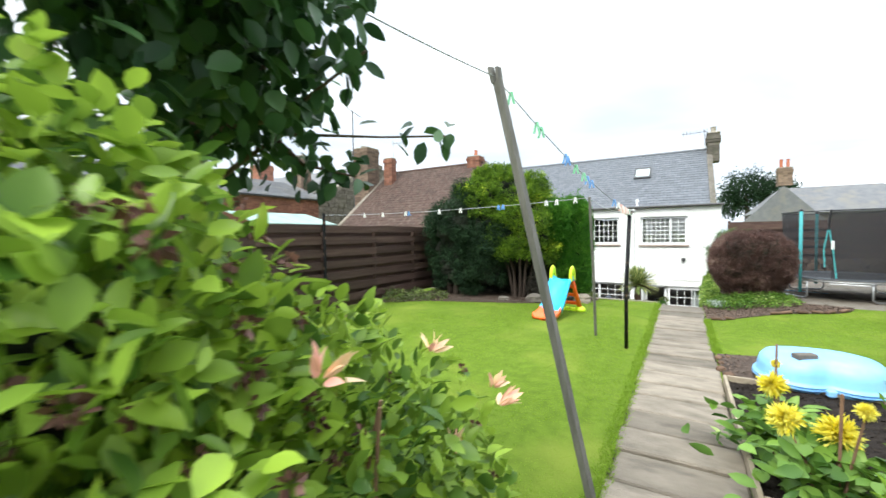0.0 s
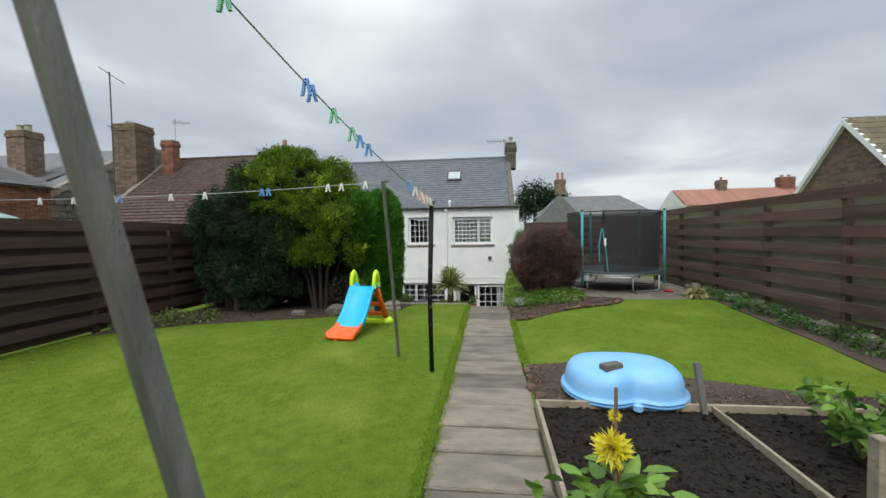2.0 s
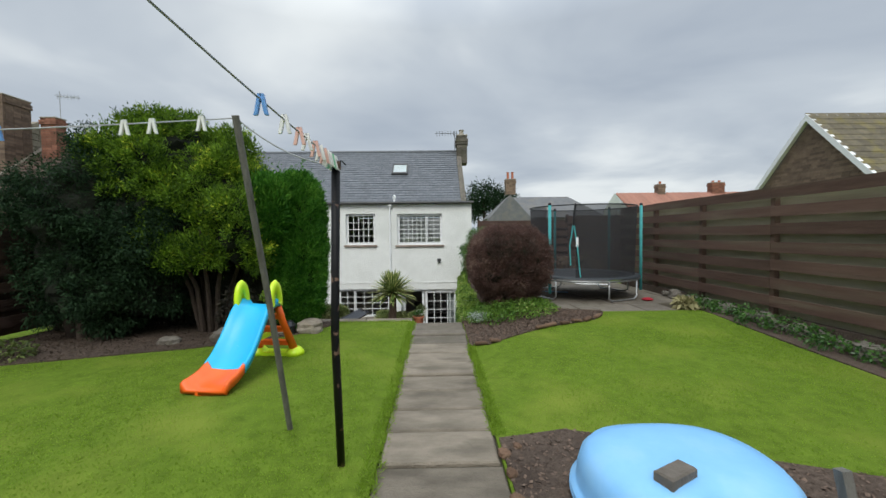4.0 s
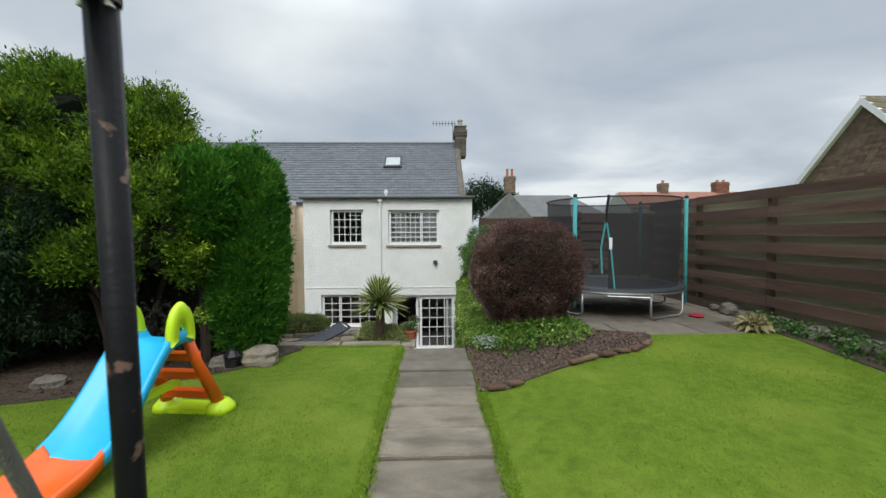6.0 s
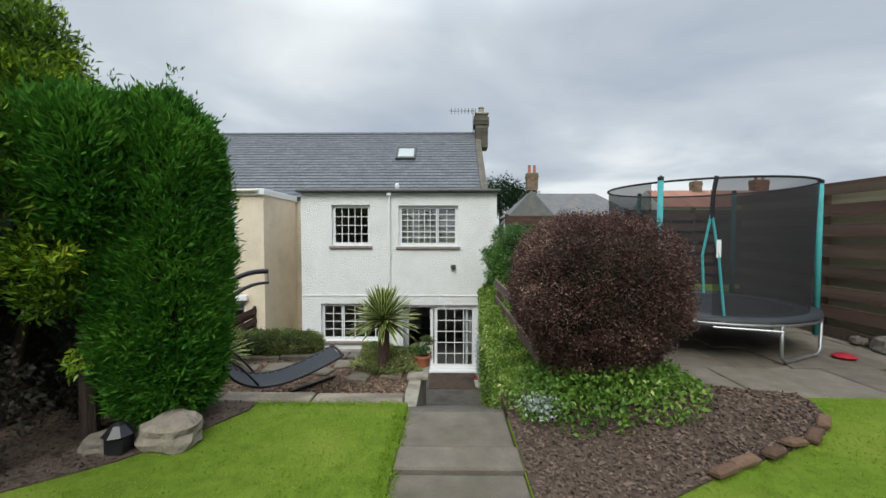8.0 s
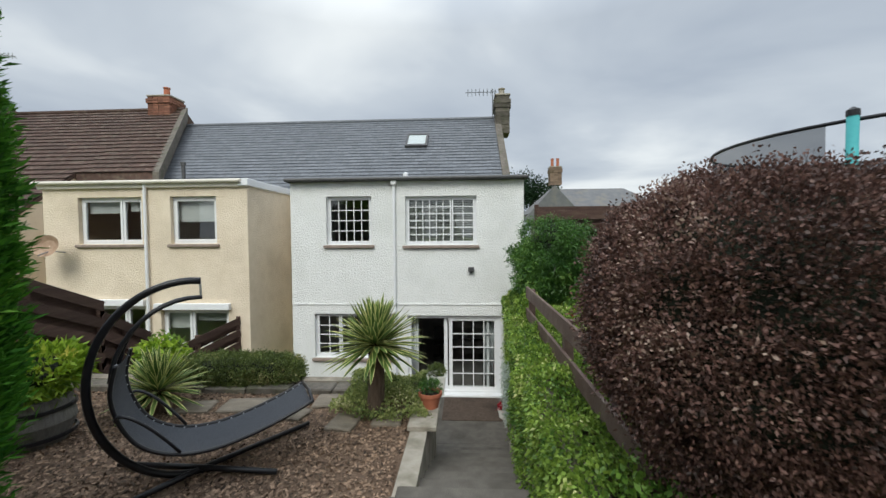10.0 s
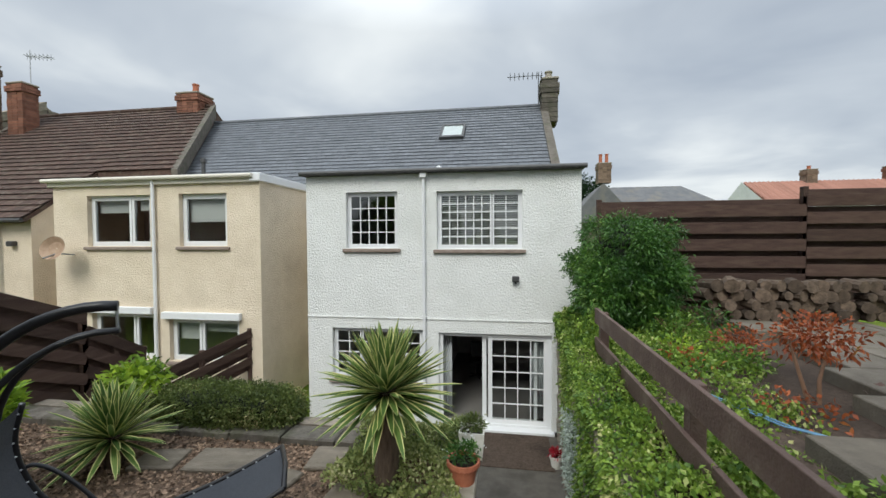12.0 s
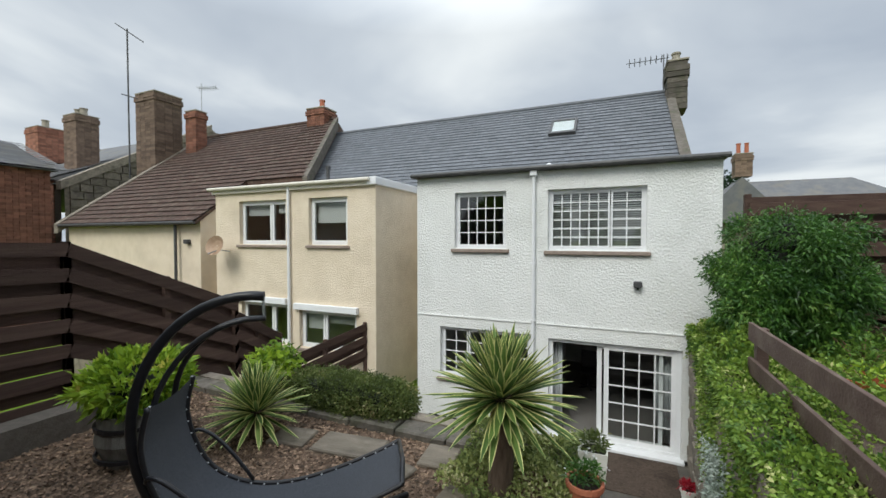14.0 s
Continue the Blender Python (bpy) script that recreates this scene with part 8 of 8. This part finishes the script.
tagged(part("roof_tiles", m, "tile_red", red, "orange pantiles"), kind="stuff")
part("roof_deck", Mesh().loft([[(xx, 30.6, 4.5), (xx, 34.5, 6.65), (xx, 38.4, 4.5)] for xx in (22.85, 45)]), "tile_red", red)
chimney(red, 28.1, 29.0, 34.0, 35.0, 6.4, 7.75, "brick_brown", [(28.55, 34.5, 0.4, 0.16)], "terracotta", 0.14)
chimney(red, 35.0, 36.6, 34.0, 35.0, 6.4, 7.9, "brick", [(35.4, 34.5, 0.3, 0.16), (36.2, 34.5, 0.3, 0.16)], "terracotta", 0.14)
far = thing("house", (11, 27, LOW_Z), "grey stone house with a slate roof and a tall chimney", "house")
part("wall", Mesh().box(6.3, 24.3, -2.7, 16.2, 29.6, 3.4), "stone", far, "grey stone wall")
part("roof", Mesh().loft([[(5.2, 23.8, 3.3), (5.2, 30, 3.3), (7.6, 27, 5.65)], [(17.2, 23.8, 3.3), (17.2, 30, 3.3), (14.2, 27, 5.65)]]), "roof_far", far, "grey slate roof")
part("stone_gable", Mesh().loft([[(4.6, 23.4, 2.6), (7.3, 23.4, 5.6), (10.0, 23.4, 2.6)], [(4.6, 24.2, 2.6), (7.3, 24.2, 5.6), (10.0, 24.2, 2.6)]]), "roof_far", far, "lichened stone gable")
chimney(far, 6.9, 7.85, 23.4, 24.3, 5.6, 7.1, "brick_brown", [(7.15, 23.85, 0.75, 0.13), (7.6, 23.85, 0.75, 0.13)], "terracotta", 0.14)
leafy("far_tree", [((6.3, 37, 6.6), (2.2, 1.8, 1.7)), ((8.6, 37, 6.2), (2.0, 1.6, 1.3)), ((5.0, 37, 5.0), (1.5, 1.4, 1.3))], "conifer_dark", "dark spreading tree far behind the houses", "tree", (6.5, 37, -2.7), 360, 24, 0.35, 0.30, 0.14, 2.0, 0.5, 2.6, 0.3, 0.9, core=0, inner=0.5,
      stems=[([(6.5, 37, -2.7), (6.4, 37, 3), (6.2, 37, 6)], [0.4, 0.3, 0.15]), ([(6.4, 37, 3), (8.2, 37, 6)], [0.2, 0.1])])
